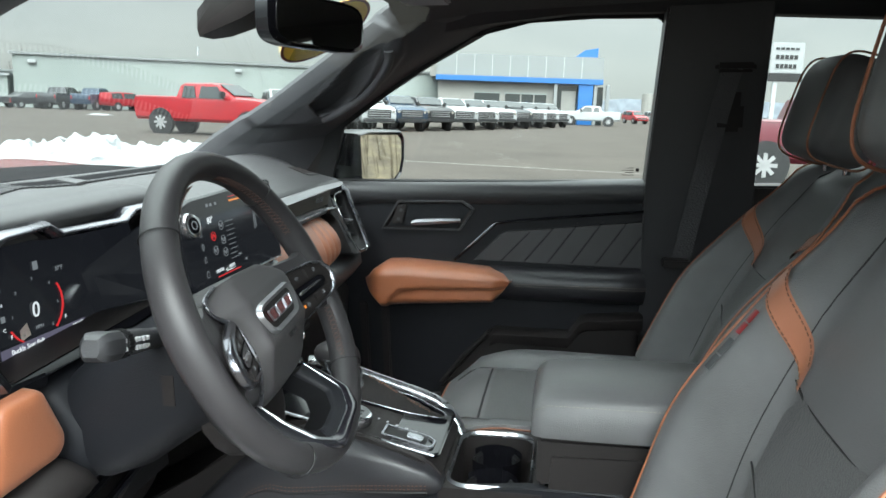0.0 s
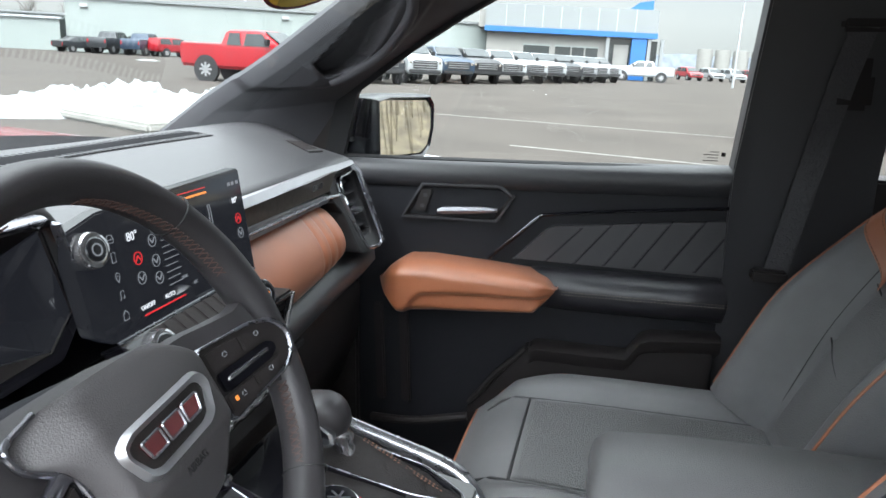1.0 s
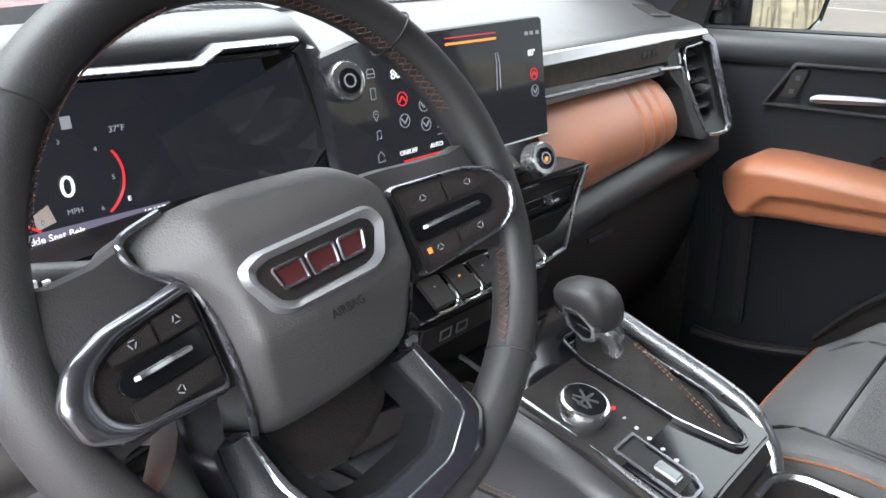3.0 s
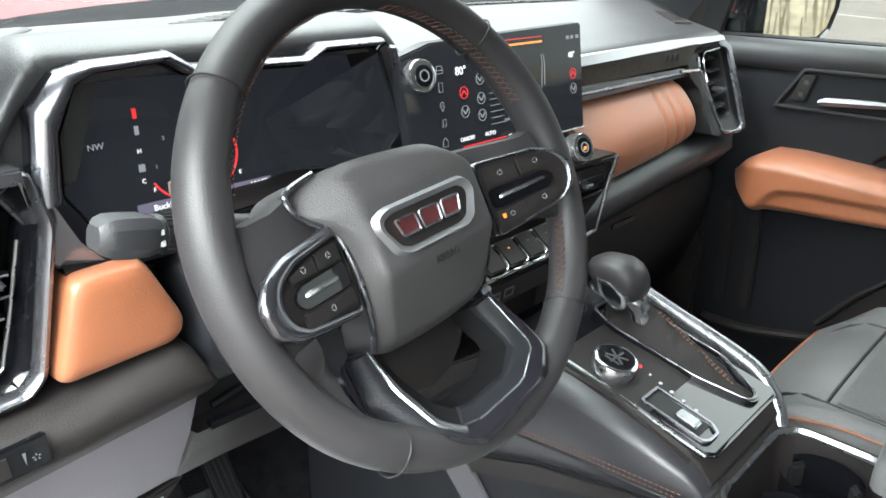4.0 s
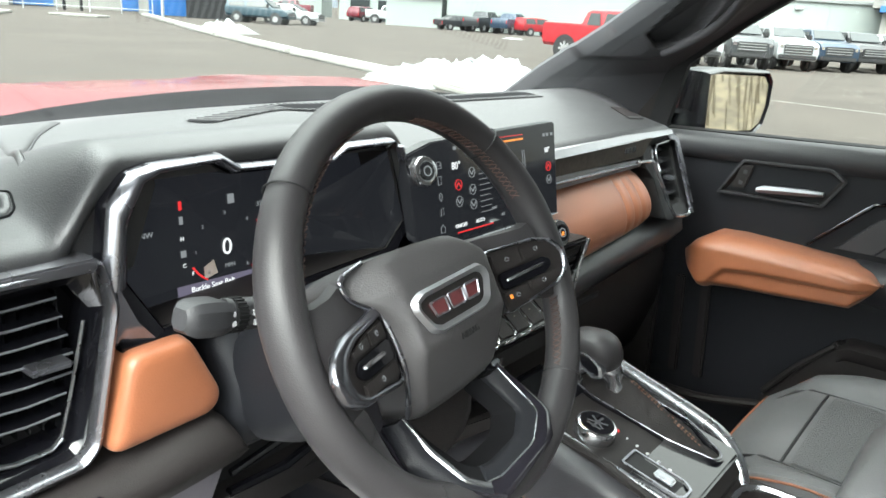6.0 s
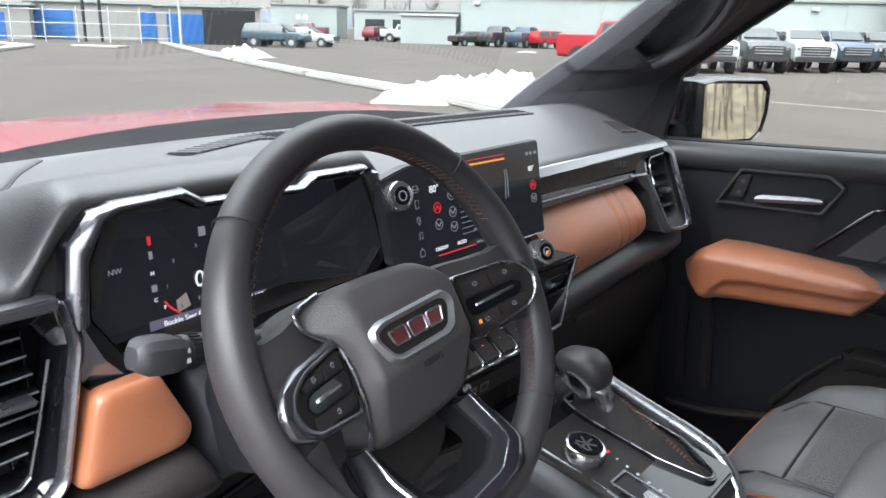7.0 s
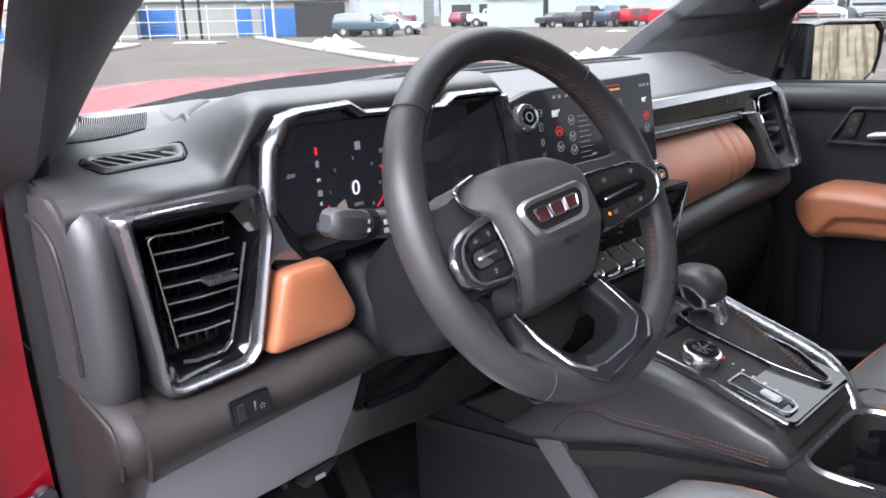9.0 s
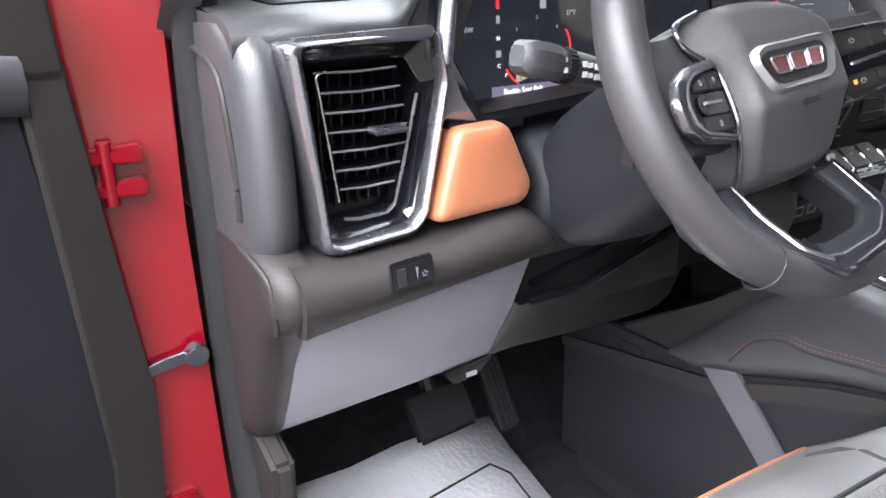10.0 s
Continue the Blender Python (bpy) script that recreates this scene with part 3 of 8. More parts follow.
# bare winter trees
def bare_tree(at, h, seed):
    rnd = random.Random(seed)
    t = thing("bare_tree", (*at, 0), "leafless winter tree with fine grey twigs", "tree", "bare trees", car=False)
    bm, tw = B(), B()
    def grow_(p, d, r, l, depth):
        q = p + d * l
        m_ = p + d * l * .5 + Vector((rnd.uniform(-1, 1), rnd.uniform(-1, 1), 0)) * l * .06
        tube(bm if depth < 2 else tw, [p, m_, q], [r, r * .8, r * .62], 5 if depth < 2 else 3)
        if depth >= 5:
            return
        for _ in range(3 if depth else 4):
            nd = (d + Vector((rnd.uniform(-1, 1), rnd.uniform(-1, 1), rnd.uniform(-.15, .7))) * (.75 if depth else .6)).normalized()
            grow_(q if rnd.random() < .6 else m_, nd, r * .55, l * rnd.uniform(.6, .85), depth + 1)
    grow_(Vector((*at, 0)), Vector((0, 0, 1)), h * .022, h * .24, 0)
    part("trunk", bm, BARK, t)
    part("crown", tw, BARK, t, kind="stuff")


for i, (x, y, h) in enumerate([(-118, 92, 11), (-112, 97, 14), (-107, 101, 13), (-92, 97, 10), (-88, 101, 11), (-80, 100, 10), (-124, 86, 9)]):
    bare_tree((x, y), h, 11 + i)

# dry grass bank with bare stems behind the truck
bank = thing("grass_bank", (26, 6, 0), "bank of tall dry grass and bare stems", "bank", kind="stuff", car=False)
bm = B()
rnd = random.Random(5)
rows = []
for i in range(30):
    y = -26 + 2.4 * i
    rows.append([(22 + noise.noise(Vector((i * .4, 0, 0))), y, -.05), (25, y, .9 + .3 * noise.noise(Vector((i * .7, 4, 0)))), (30, y, 3.6 + .8 * noise.noise(Vector((i * .5, 8, 0)))), (36, y, 6.2 + .8 * noise.noise(Vector((i * .9, 3, 0)))), (38, y, -.05)])
loft(bm, rows)
part("slope", bm, STRAW, bank)
bm = B()
for i in range(1800):
    x, y = rnd.uniform(24, 33), rnd.uniform(-24, 42)
    z = .4 + (x - 24) * .25
    h = rnd.uniform(1.2, 3.4)
    w = rnd.uniform(.010, .028)
    a = Vector((rnd.uniform(-.1, .1), rnd.uniform(-.08, .08), 1)) * h
    prism(bm, [(x, y - w, z), (x, y + w, z), (x + .05, y, z)], a)
part("stems", bm, STRAW, bank, kind="stuff")
single("snow_verge", strip((20.8, -26), (20.8, 42), 2.6, .12, 0, bev=.05), SNOW, (20.8, 0, 0), "strip of old snow along the verge", "snow", kind="structure", car=False)


def vehicle(kind, material, at, yaw, label, group="", scale=1.0):
    """A parked vehicle: body from lofted sections, cab glass, wheels. x ahead, built at the origin."""
    W = {"pickup": 1.0, "suv": 0.96, "sedan": 0.9}[kind]
    half = W
    # side outline: stations along x with (z_low, z_belt, z_top, half width at top)
    if kind == "pickup":
        st = [(-2.95, .75, 1.34, 1.36, .90), (-2.9, .54, 1.42, 1.45, .93), (-1.15, .50, 1.42, 1.45, .93), (-1.10, .50, 1.42, 1.47, .90), (-.98, .50, 1.42, 1.90, .76), (-.85, .50, 1.42, 1.97, .74), (0.3, .50, 1.40, 2.0, .74),
              (.62, .50, 1.40, 1.96, .73), (1.32, .50, 1.40, 1.50, .84), (1.42, .50, 1.40, 1.46, .92), (2.30, .50, 1.37, 1.42, .90), (2.78, .50, 1.30, 1.36, .86), (2.92, .50, 1.22, 1.25, .84), (2.98, .66, 1.15, 1.16, .82)]
        wb, r = (-1.80, 1.98), .45
    elif kind == "suv":
        st = [(-2.3, .6, 1.0, 1.05, .8), (-2.25, .5, 1.1, 1.15, .84), (-2.1, .45, 1.1, 1.62, .68), (-1.2, .42, 1.08, 1.70, .66), (.3, .42, 1.05, 1.68, .66), (.6, .42, 1.05, 1.60, .66), (1.25, .42, 1.05, 1.10, .78),
              (2.0, .45, .98, 1.02, .80), (2.3, .5, .85, .88, .74), (2.35, .55, .8, .82, .70)]
        wb, r = (-1.4, 1.45), .36
    else:
        st = [(-2.35, .5, .9, .95, .74), (-2.25, .42, 1.0, 1.03, .80), (-1.6, .38, 1.0, 1.06, .74), (-.9, .36, .98, 1.42, .60), (.2, .36, .96, 1.45, .60), (1.1, .36, .95, 1.0, .76), (2.1, .4, .85, .88, .76), (2.35, .45, .7, .72, .7)]
        wb, r = (-1.4, 1.4), .33
    t = thing(kind, (0, 0, 0), label, "car" if kind != "pickup" else "pickup truck", group, car=False)
    def sec(x, lo, belt, top, hw):
        y = half * .93
        return [(x, -y * .9, lo), (x, -y, lo + .12), (x, -y, belt - .12), (x, -y * .97, belt), (x, -hw, top - .05), (x, -hw * .85, top), (x, hw * .85, top), (x, hw, top - .05), (x, y * .97, belt), (x, y, belt - .12), (x, y, lo + .12), (x, y * .9, lo)]
    bm = B()
    loft(bm, [sec(*s) for s in st])
    body = part("body", bm, material, t, angle=28)
    cab = [s for s in st if s[3] - s[2] > .3]
    xs0, xs1 = cab[0][0], cab[-1][0]
    for side in (-1, 1):
        bm = B()
        for a, b in ((xs0 + .12, (xs0 + xs1) / 2 - .06), ((xs0 + xs1) / 2 + .06, xs1 + .12)):
            zb, zt = 1.40 if kind == "pickup" else 1.12 if kind == "suv" else 1.02, cab[1][3] - .12
            y1, y0 = side * (half * .905 + .012), side * (cab[1][4] + .07)
            lean = .35 if b > xs1 else .0
            prism(bm, [(a, y1, zb), (b + lean * .7, y1, zb), (b - .12, y0, zt), (a + .06, y0, zt)], (0, side * .012, 0))
        part("side_window", bm, WINDOW, body)
    last = [s for s in st if s[0] > xs1][0]
    bm = B()
    f, g = st[[s[0] for s in st].index(xs1)], last
    prism(bm, [(f[0] + .05, -f[4] * .92, f[3] - .03), (f[0] + .05, f[4] * .92, f[3] - .03), (g[0] - .03, g[4] * .88, g[3] + .03), (g[0] - .03, -g[4] * .88, g[3] + .03)], (.03, 0, .03))
    part("windscreen", bm, WINDOW, body)
    fx = st[-1][0]
    bm = B()
    zg = st[-2][2]
    box(bm, fx - .1, fx + .03, -.66 * W, .66 * W, zg - .46, zg - .02, .03)
    grl = part("grille", bm, DARK, t)
    for k in range(3):
        bm = B()
        box(bm, fx + .02, fx + .045, -.60 * W, .60 * W, zg - .12 - .12 * k, zg - .09 - .12 * k, .008)
        part("grille_bar", bm, RIM, grl)
    bm = B()
    box(bm, fx - .25, fx + .06, -.86 * W, .86 * W, st[-1][1] - .12, st[-1][1] + .08, .04)
    part("bumper", bm, DARK if kind == "pickup" else material, t)
    for side in (-1, 1):
        bm = B()
        box(bm, fx - .2, fx + .01, side * .67 * W, side * .87 * W, zg - .22, zg - .04, .03)
        part("headlight", bm, CHROME, t)
        bm = B()
        box(bm, st[0][0] - .02, st[0][0] + .1, side * .74 * W, side * .88 * W, st[0][2] - .4, st[0][2] - .05, .02)
        part("tail_light", bm, P_RED, t)
        bm = B()
        box(bm, xs1 + .25, xs1 + .45, side * .96 * W, side * 1.16 * W, cab[0][2] + .02, cab[0][2] + .26, .04)
        part("side_mirror", bm, DARK, t)
        for x in wb:
            bm = B()
            cyl(bm, (x, side * (half * .93 - .14), r), (0, 1, 0), r, .28, 28, .04)
            ty = part("wheel", bm, TYRE, t)
            bm = B()
            cyl(bm, (x, side * (half * .93 + .004), r), (0, 1, 0), r * .60, .03, 20, .01)
            part("rim_well", bm, DARK, ty)
            bm = B()
            for k in range(8):
                a = k * math.pi / 4
                box(bm, -.042, .042, -.02, .02, -r * .60, -r * .16, .0, m=Matrix.Translation((x, side * (half * .93 + .018), r)) @ Matrix.Rotation(a, 4, "Y"))
            cyl(bm, (x, side * (half * .93 + .02), r), (0, 1, 0), r * .17, .04, 12)
            part("rim", bm, RIM, ty)
            bm = B()
            cyl(bm, (x, side * (half * .93 - .07), r), (0, 1, 0), r * 1.2, .155, 28)
            part("wheel_arch", bm, DARK, t)
    t.matrix_basis = pose(*at, 0, 0, yaw) @ Matrix.Scale(scale, 4)
    return t


vehicle("pickup", P_RED, (-14.45, 29.3, 0), -5, "bright red crew cab pickup standing sideways on the lot", scale=1.04)
NEW_ROW = [(P_WHITE, "white"), (P_GREY, "dark grey"), (P_WHITE, "white"), (P_NAVY, "slate blue"), (P_BLACK, "black"), (P_WHITE, "white"), (P_WHITE, "white"),
       (P_WHITE, "white"), (P_GREY, "dark grey"), (P_WHITE, "white"), (P_WHITE, "white"), (P_WHITE, "white")]
for i, (m_, c_) in enumerate(NEW_ROW):
    vehicle("pickup", m_, (-13.8 + 1.20 * i - .015 * i * i, 35.2 + 3.0 * i, 0), -58, c_ + " new pickup truck parked in a slanted row", "row of new pickups", scale=1.0)
vehicle("pickup", P_WHITE, (2.0, 79, 0), 178, "white pickup parked side-on before the hall")
for at, kind, m_, yw, lb in [((-48.6, 62.2, 0), "sedan", P_GREY, 75, "dark grey-green sedan by the warehouse wall"), ((-46.0, 63.4, 0), "pickup", P_GREY, 98, "dark grey pickup by the warehouse wall"),
                             ((-43.5, 64.6, 0), "pickup", P_NAVY, 98, "dark blue pickup by the warehouse wall"), ((-41.0, 65.2, 0), "suv", P_RED, 70, "red compact car by the warehouse wall"),
                             ((-45.6, 35.6, 0), "suv", P_TEAL, 30, "teal blue SUV parked on the lot"), ((-49.8, 37.6, 0), "suv", P_RED, 100, "red SUV parked behind another"), ((-46.5, 39.2, 0), "sedan", P_WHITE, 30, "white sedan parked behind another"),
                             ((-61.5, 66.5, 0), "pickup", P_WHITE, 30, "white pickup parked before a shed"), ((-66, 66.5, 0), "suv", P_MAROON, 100, "maroon SUV before the garage row"), ((-79.5, 66.5, 0), "pickup", P_MAROON, 215, "maroon pickup by a white building"),
                             ((6.0, 18.6, 0), "pickup", P_MAROON, 3, "dark red pickup parked beside the lot lane")]:
    vehicle(kind, m_, at, yw, lb)
for k in range(7):
    vehicle("suv", (P_RED, P_WHITE, P_WHITE, P_RED, P_RED, P_WHITE, P_GREY)[k], (8.6 + 2.9 * k, 106 + 1.5 * k, 0), -70, ("red", "white", "white", "red", "red", "white", "grey")[k] + " small car in the far lot", "far parked cars")


# ------------------------------------------------------------------ cab shell (truck axes)
MID = 1.175           # the truck's middle line
def mir(y):
    return 2 * MID - y


def slab(name, pts, way, material, label, category="cab trim", bev=0.006, base=None):
    bm = B()
    prism(bm, pts, way, bev)
    return single(name, bm, material, base or pts[0], label, category, kind="structure")


# floor, tunnel, firewall, rear wall, roof
bm = B()
prism(bm, xz([(-1.25, .62), (-1.0, .46), (-.2, .44), (.3, .46), (1.5, .46), (1.5, .40), (-1.3, .40)], .36), (0, 1.63, 0))
single("floor", bm, CARPET, (0, .36, .42), "black carpeted cab floor", "floor", kind="structure")
slab("wall_front", xz([(-1.25, .40), (-1.20, .40), (-1.05, 1.30), (-1.12, 1.30)], .36), (0, 1.63, 0), DARK, "dark firewall behind the dashboard", "wall")
slab("wall_rear", xz([(1.50, .40), (1.56, .40), (1.52, 1.70), (1.46, 1.70)], .40), (0, 1.55, 0), HEADLINER, "dark rear wall of the cab", "wall")
bm = B()
loft(bm, [[(x, MID + s * h, z) for s, h, z in ((-1, .60, zz - .035), (-1, .50, zz), (1, .50, zz), (1, .60, zz - .035), (1, .60, zz + .03), (-1, .60, zz + .03))] for x, zz in ((-.40, 1.73), (-.2, 1.755), (.3, 1.775), (.9, 1.77), (1.5, 1.70))])
single("ceiling", bm, HEADLINER, (0, MID, 1.75), "dark grey cloth headliner", "ceiling", kind="structure")


# edges of the front pillars: A along the windscreen, Z along the side opening
PILLAR = {
    "passenger": ([(-1.0, 1.85, 1.33), (-.887, 1.84, 1.407), (-.711, 1.815, 1.507), (-.554, 1.79, 1.608), (-.394, 1.765, 1.715), (-.26, 1.76, 1.752)],
                  [(-.72, 1.985, 1.30), (-.62, 1.985, 1.44), (-.52, 1.957, 1.51), (-.36, 1.935, 1.607), (-.20, 1.915, 1.69), (-.06, 1.90, 1.718)], 1),
    "driver": ([(-1.0, .51, 1.28), (-.824, .52, 1.394), (-.621, .53, 1.493), (-.501, .54, 1.547), (-.40, .565, 1.60), (-.26, .60, 1.70)],
               [(-.72, .412, 1.29), (-.64, .412, 1.345), (-.492, .412, 1.485), (-.40, .416, 1.54), (-.30, .43, 1.62), (-.15, .45, 1.69)], -1),
}


def pillar_pt(i, t, lift=0.0, side="passenger"):
    """On the inner face of a front pillar: i station along it, t from windscreen edge 0 to window edge 1."""
    A, Z, sg = PILLAR[side]
    k = min(int(i), len(A) - 2)
    a, b = Vector(A[k]).lerp(Vector(A[k + 1]), i - k), Vector(Z[k]).lerp(Vector(Z[k + 1]), i - k)
    n = Vector((.55, -.62 * sg, -.10)).normalized()
    bulge = .026 if sg > 0 else .012
    return a.lerp(b, t) + n * (lift + bulge * math.sin(math.pi * min(1, t * 1.05)) * (1 - .35 * step(.0, 1.2, 1.2 - i)))


HANDLE_EDGE = [(1.50, -.2), (1.50, .12), (1.50, .35), (1.47, .58), (1.58, .68), (1.75, .715), (2.3, .735), (2.8, .64), (3.3, .46), (3.7, .22), (3.9, -.2)]
HANDLE_SLOT = [(1.80, .46), (2.08, .22), (2.6, .15), (3.24, .05), (3.34, .14), (2.90, .33), (2.6, .44), (2.25, .55), (1.95, .56)]


def inside(poly, i, t):
    """Signed distance of a station (i, t) into a polygon on the pillar, positive within, in about fifths of a metre."""
    best, odd = 9.0, False
    for (a, b), (c, d) in zip(poly, poly[1:] + poly[:1]):
        b_, d_, t_ = b * 1.4, d * 1.4, t * 1.4
        ux, uy = c - a, d_ - b_
        k = min(1, max(0, ((i - a) * ux + (t_ - b_) * uy) / (ux * ux + uy * uy)))
        best = min(best, math.hypot(i - a - k * ux, t_ - b_ - k * uy))
        if (b_ > t_) != (d_ > t_) and i < a + (t_ - b_) * ux / uy:
            odd = not odd
    return best if odd else -best


def handle_lift(i, t):
    """Height of the moulded handle over the plain pillar: a raised form with a deep slot."""
    return .013 * step(-.02, .07, inside(HANDLE_EDGE, i, t)) - .050 * step(-.03, .03, inside(HANDLE_SLOT, i, t))


def pillar_a(side, name, label):
    sg = PILLAR[side][2]
    bm = B()
    rws = []
    n, m = (130, 44) if sg > 0 else (20, 10)
    for j in range(n + 1):
        i = 5 * j / n
        inner = [pillar_pt(i, t / m, handle_lift(i, t / m) if sg > 0 else 0, side) for t in range(m + 1)]
        back = [inner[-1] + Vector((-.02, sg * .03, .0)), inner[0] + Vector((-.05, sg * .05, .03)), inner[0] + Vector((-.03, sg * .004, .02))]
        rws.append(inner + back)
    loft(bm, rws)
    return single(name, bm, PILLARTRIM, (-.85, MID + sg * .65, 1.3), label, "pillar trim", kind="structure", angle=60)


pillar_a("passenger", "pillar_front_passenger", "black plastic front pillar trim with grab handle")
pillar_a("driver", "pillar_front_driver", "black plastic front pillar trim")
grab = thing("grab_handle", pillar_pt(2.7, .5), "moulded black grab handle on the front pillar", "grab handle")
bm = B()
tube(bm, spline([pillar_pt(1.66, .56, .006), pillar_pt(1.90, .622, .012), pillar_pt(2.3, .635, .014), pillar_pt(2.7, .535, .014), pillar_pt(3.1, .385, .013), pillar_pt(3.36, .24, .008)], 6), .0125, 12)
part("bar", bm, PILLARTRIM, grab)
bm = B()
prism(bm, [pillar_pt(1.57, .165, .0135), pillar_pt(2.04, .125, .0135), pillar_pt(1.92, .26, .0135), pillar_pt(1.76, .40, .0135), pillar_pt(1.60, .40, .0135)], Vector((.0012, -.0014, 0)), .0005)
part("bolt_cover", bm, PILLARTRIM, grab)

for f, s in ((lambda y: y, "passenger"), (mir, "driver")):
    x0 = .19 if s == "passenger" else .42
    slab("pillar_middle_" + s, [(x0, f(1.94), 1.32), (x0 + .02, f(1.80), 1.75), (x0 + .25, f(1.80), 1.75), (x0 + .26, f(1.94), 1.32), (x0 + .26, f(1.99), .5), (x0, f(1.99), .5)], (0, .08 if s == "passenger" else -.08, 0), SILL, "black plastic middle pillar trim", "pillar trim")
    slab("roof_rail_" + s, [(-.42, f(1.83), 1.66), (-.2, f(1.83), 1.70), (0.0, f(1.83), 1.72), (.25, f(1.83), 1.72), (1.5, f(1.83), 1.66), (1.5, f(1.76), 1.78), (-.2, f(1.73), 1.79), (-.42, f(1.73), 1.75)], (0, .06 if s == "passenger" else -.06, 0), HEADLINER, "dark roof rail over the side windows", "roof rail")

# windscreen, hood, cowl
bm = B()
ws = []
for k in range(13):
    s = -1 + k / 6
    y0, y1 = MID + .70 * s, MID + .60 * s
    ws.append([(-1.02 + .16 * s * s, y0, 1.372), (-.72 + .13 * s * s, (y0 + y1) / 2, 1.545), (-.40 + .10 * s * s, y1, 1.725)])
loft(bm, ws, closed=False)
wsc = single("windscreen", bm, GLASS, (-1.0, MID, 1.355), "clear laminated windscreen", "windscreen", kind="structure")
wsc.visible_shadow = False
bm = B()
hood = []
for k in range(25):
    s = -1 + k / 12
    bulge = .028 * (step(.25, .40, abs(s)) - step(.55, .8, abs(s)) * .4)
    fall = .10 * abs(s) ** 2.4
    y = MID + .86 * s
    hood.append([(-1.075 + .10 * s * s, y, 1.355 - fall), (-1.080 + .10 * s * s, y, 1.388 - fall), (-1.25, y, 1.390 + bulge * .5 - fall), (-1.7, y, 1.362 + bulge * .7 - fall), (-2.1, y, 1.318 + bulge * .7 - fall), (-2.42, y, 1.22 - fall), (-2.5, y, 1.0)])
loft(bm, hood, closed=False)
single("hood", bm, RED, (-1.6, MID, 1.28), "dark red metallic hood with raised ribs", "hood", kind="structure", angle=25)
bm = B()
rws = []
for k in range(17):
    s = -.92 + 1.84 * k / 16
    y, xh, fall = MID + .86 * s, -1.075 + .10 * s * s, .10 * abs(s) ** 2.4
    rws.append([(xh - .012, y, 1.391 - fall), (xh + .010, y, 1.392 - fall), (xh + .030, y, 1.380 - fall), (xh + .060, y, 1.366 - fall * .7), (xh + .060, y, 1.33 - fall), (xh - .012, y, 1.33 - fall)])
loft(bm, rws)
single("cowl", bm, COWL, (-1.02, MID, 1.33), "black rubber-edged cowl at the foot of the windscreen", "cowl", kind="structure")

# plain outer skin that closes the truck's front and top
for s_, y_ in (("driver", MID - .86), ("passenger", MID + .83)):
    slab("fender_" + s_, [(-.92, y_, 1.24), (-1.25, y_, 1.283), (-1.7, y_, 1.258), (-2.1, y_, 1.212), (-2.42, y_, 1.115), (-2.47, y_, .60), (-.90, y_, .55)], (0, .03, 0), RED, "dark red painted front fender", "fender")
slab("nose_panel", [(-2.46, MID - .83, 1.0), (-2.46, MID + .83, 1.0), (-2.46, MID + .83, .55), (-2.46, MID - .83, .55)], (-.03, 0, 0), PLASTIC, "black front panel under the hood", "bumper")
slab("roof_skin", [(-.34, .56, 1.805), (1.48, .56, 1.795), (1.48, 1.79, 1.795), (-.34, 1.79, 1.805)], (0, 0, .02), RED, "dark red painted outer roof", "roof")


# ------------------------------------------------------------------ dashboard
dash = thing("dashboard", (-.75, MID, .95), "black soft-touch dashboard with silver trim and tan leather panels", "dashboard")


def dash_front(y):
    """Height of the upper front edge along the dash."""
    hump = step(.548, .616, y) - step(.955, 1.03, y)
    return 1.325 + .070 * hump + .008 * step(1.1, 1.4, y) - .05 * step(1.78, 1.93, y) * step(1.78, 1.93, y)


def dash_nose(y):
    return -.562 - .010 * (1 - step(.42, .50, y)) - .05 * step(1.80, 1.95, y)


def dash_profile(y):
    """The top pad's section at y, from the windscreen to below the front edge."""
    zf, s = dash_front(y), (y - MID) / .72
    xw = -1.03 + .145 * s * s
    hump = step(.50, .66, y) - step(.96, 1.12, y)
    side = 1 - step(.405, .52, y)
    mid = 1.347 + .038 * step(.62, 1.15, y) + .012 * hump
    zf2 = zf - .006 * side * side
    mid -= .002 * side * side
    xn = dash_nose(y)
    prof = [(xw, 1.368 - .006 * side), (-.90, lerp(1.366, mid, .75)), (-.80, mid), (-.68, lerp(mid, zf2 + .006, .62)), (-.60, zf2 + .004), (xn - .012, zf2 - .002), (xn, zf2 - .014), (xn - .004, zf2 - .032)]
    return spline([(x, 0, z) for x, z in prof], 4), zf2, xw


def dash_top(x, y):
    """Height of the top pad."""
    sm = dash_profile(y)[0]
    for a, b in zip(sm, sm[1:]):
        if a.x <= x <= b.x:
            return lerp(a.z, b.z, (x - a.x) / (b.x - a.x))
    return sm[0].z


def on_top(bm, pts, up, thick):
    """A thin plate laid on the top pad; pts as (x, y)."""
    return prism(bm, [(x, y, dash_top(x, y) + up) for x, y in pts], (0, 0, thick))


def round_poly(pts, r, n=5):
    """A 2D polygon with rounded corners."""
    out = []
    for k, p in enumerate(pts):
        a, b, c = Vector(pts[k - 1]), Vector(p), Vector(pts[(k + 1) % len(pts)])
        p0, p2 = b + (a - b).normalized() * r, b + (c - b).normalized() * r
        out += [tuple((1 - t) ** 2 * p0 + 2 * t * (1 - t) * b + t * t * p2) for t in [i / n for i in range(n + 1)]]
    return out


bm = B()
rows = []
for k in range(181):
    y = .409 + k * (1.925 - .409) / 180
    sm, zf2, xw = dash_profile(y)
    rows.append([(v.x, y, v.z) for v in sm] + [(-.66, y, zf2 - .05), (-.66, y, 1.25), (xw, y, 1.25)])
loft(bm, rows)
top = part("top_pad", bm, DASH, dash, angle=55)
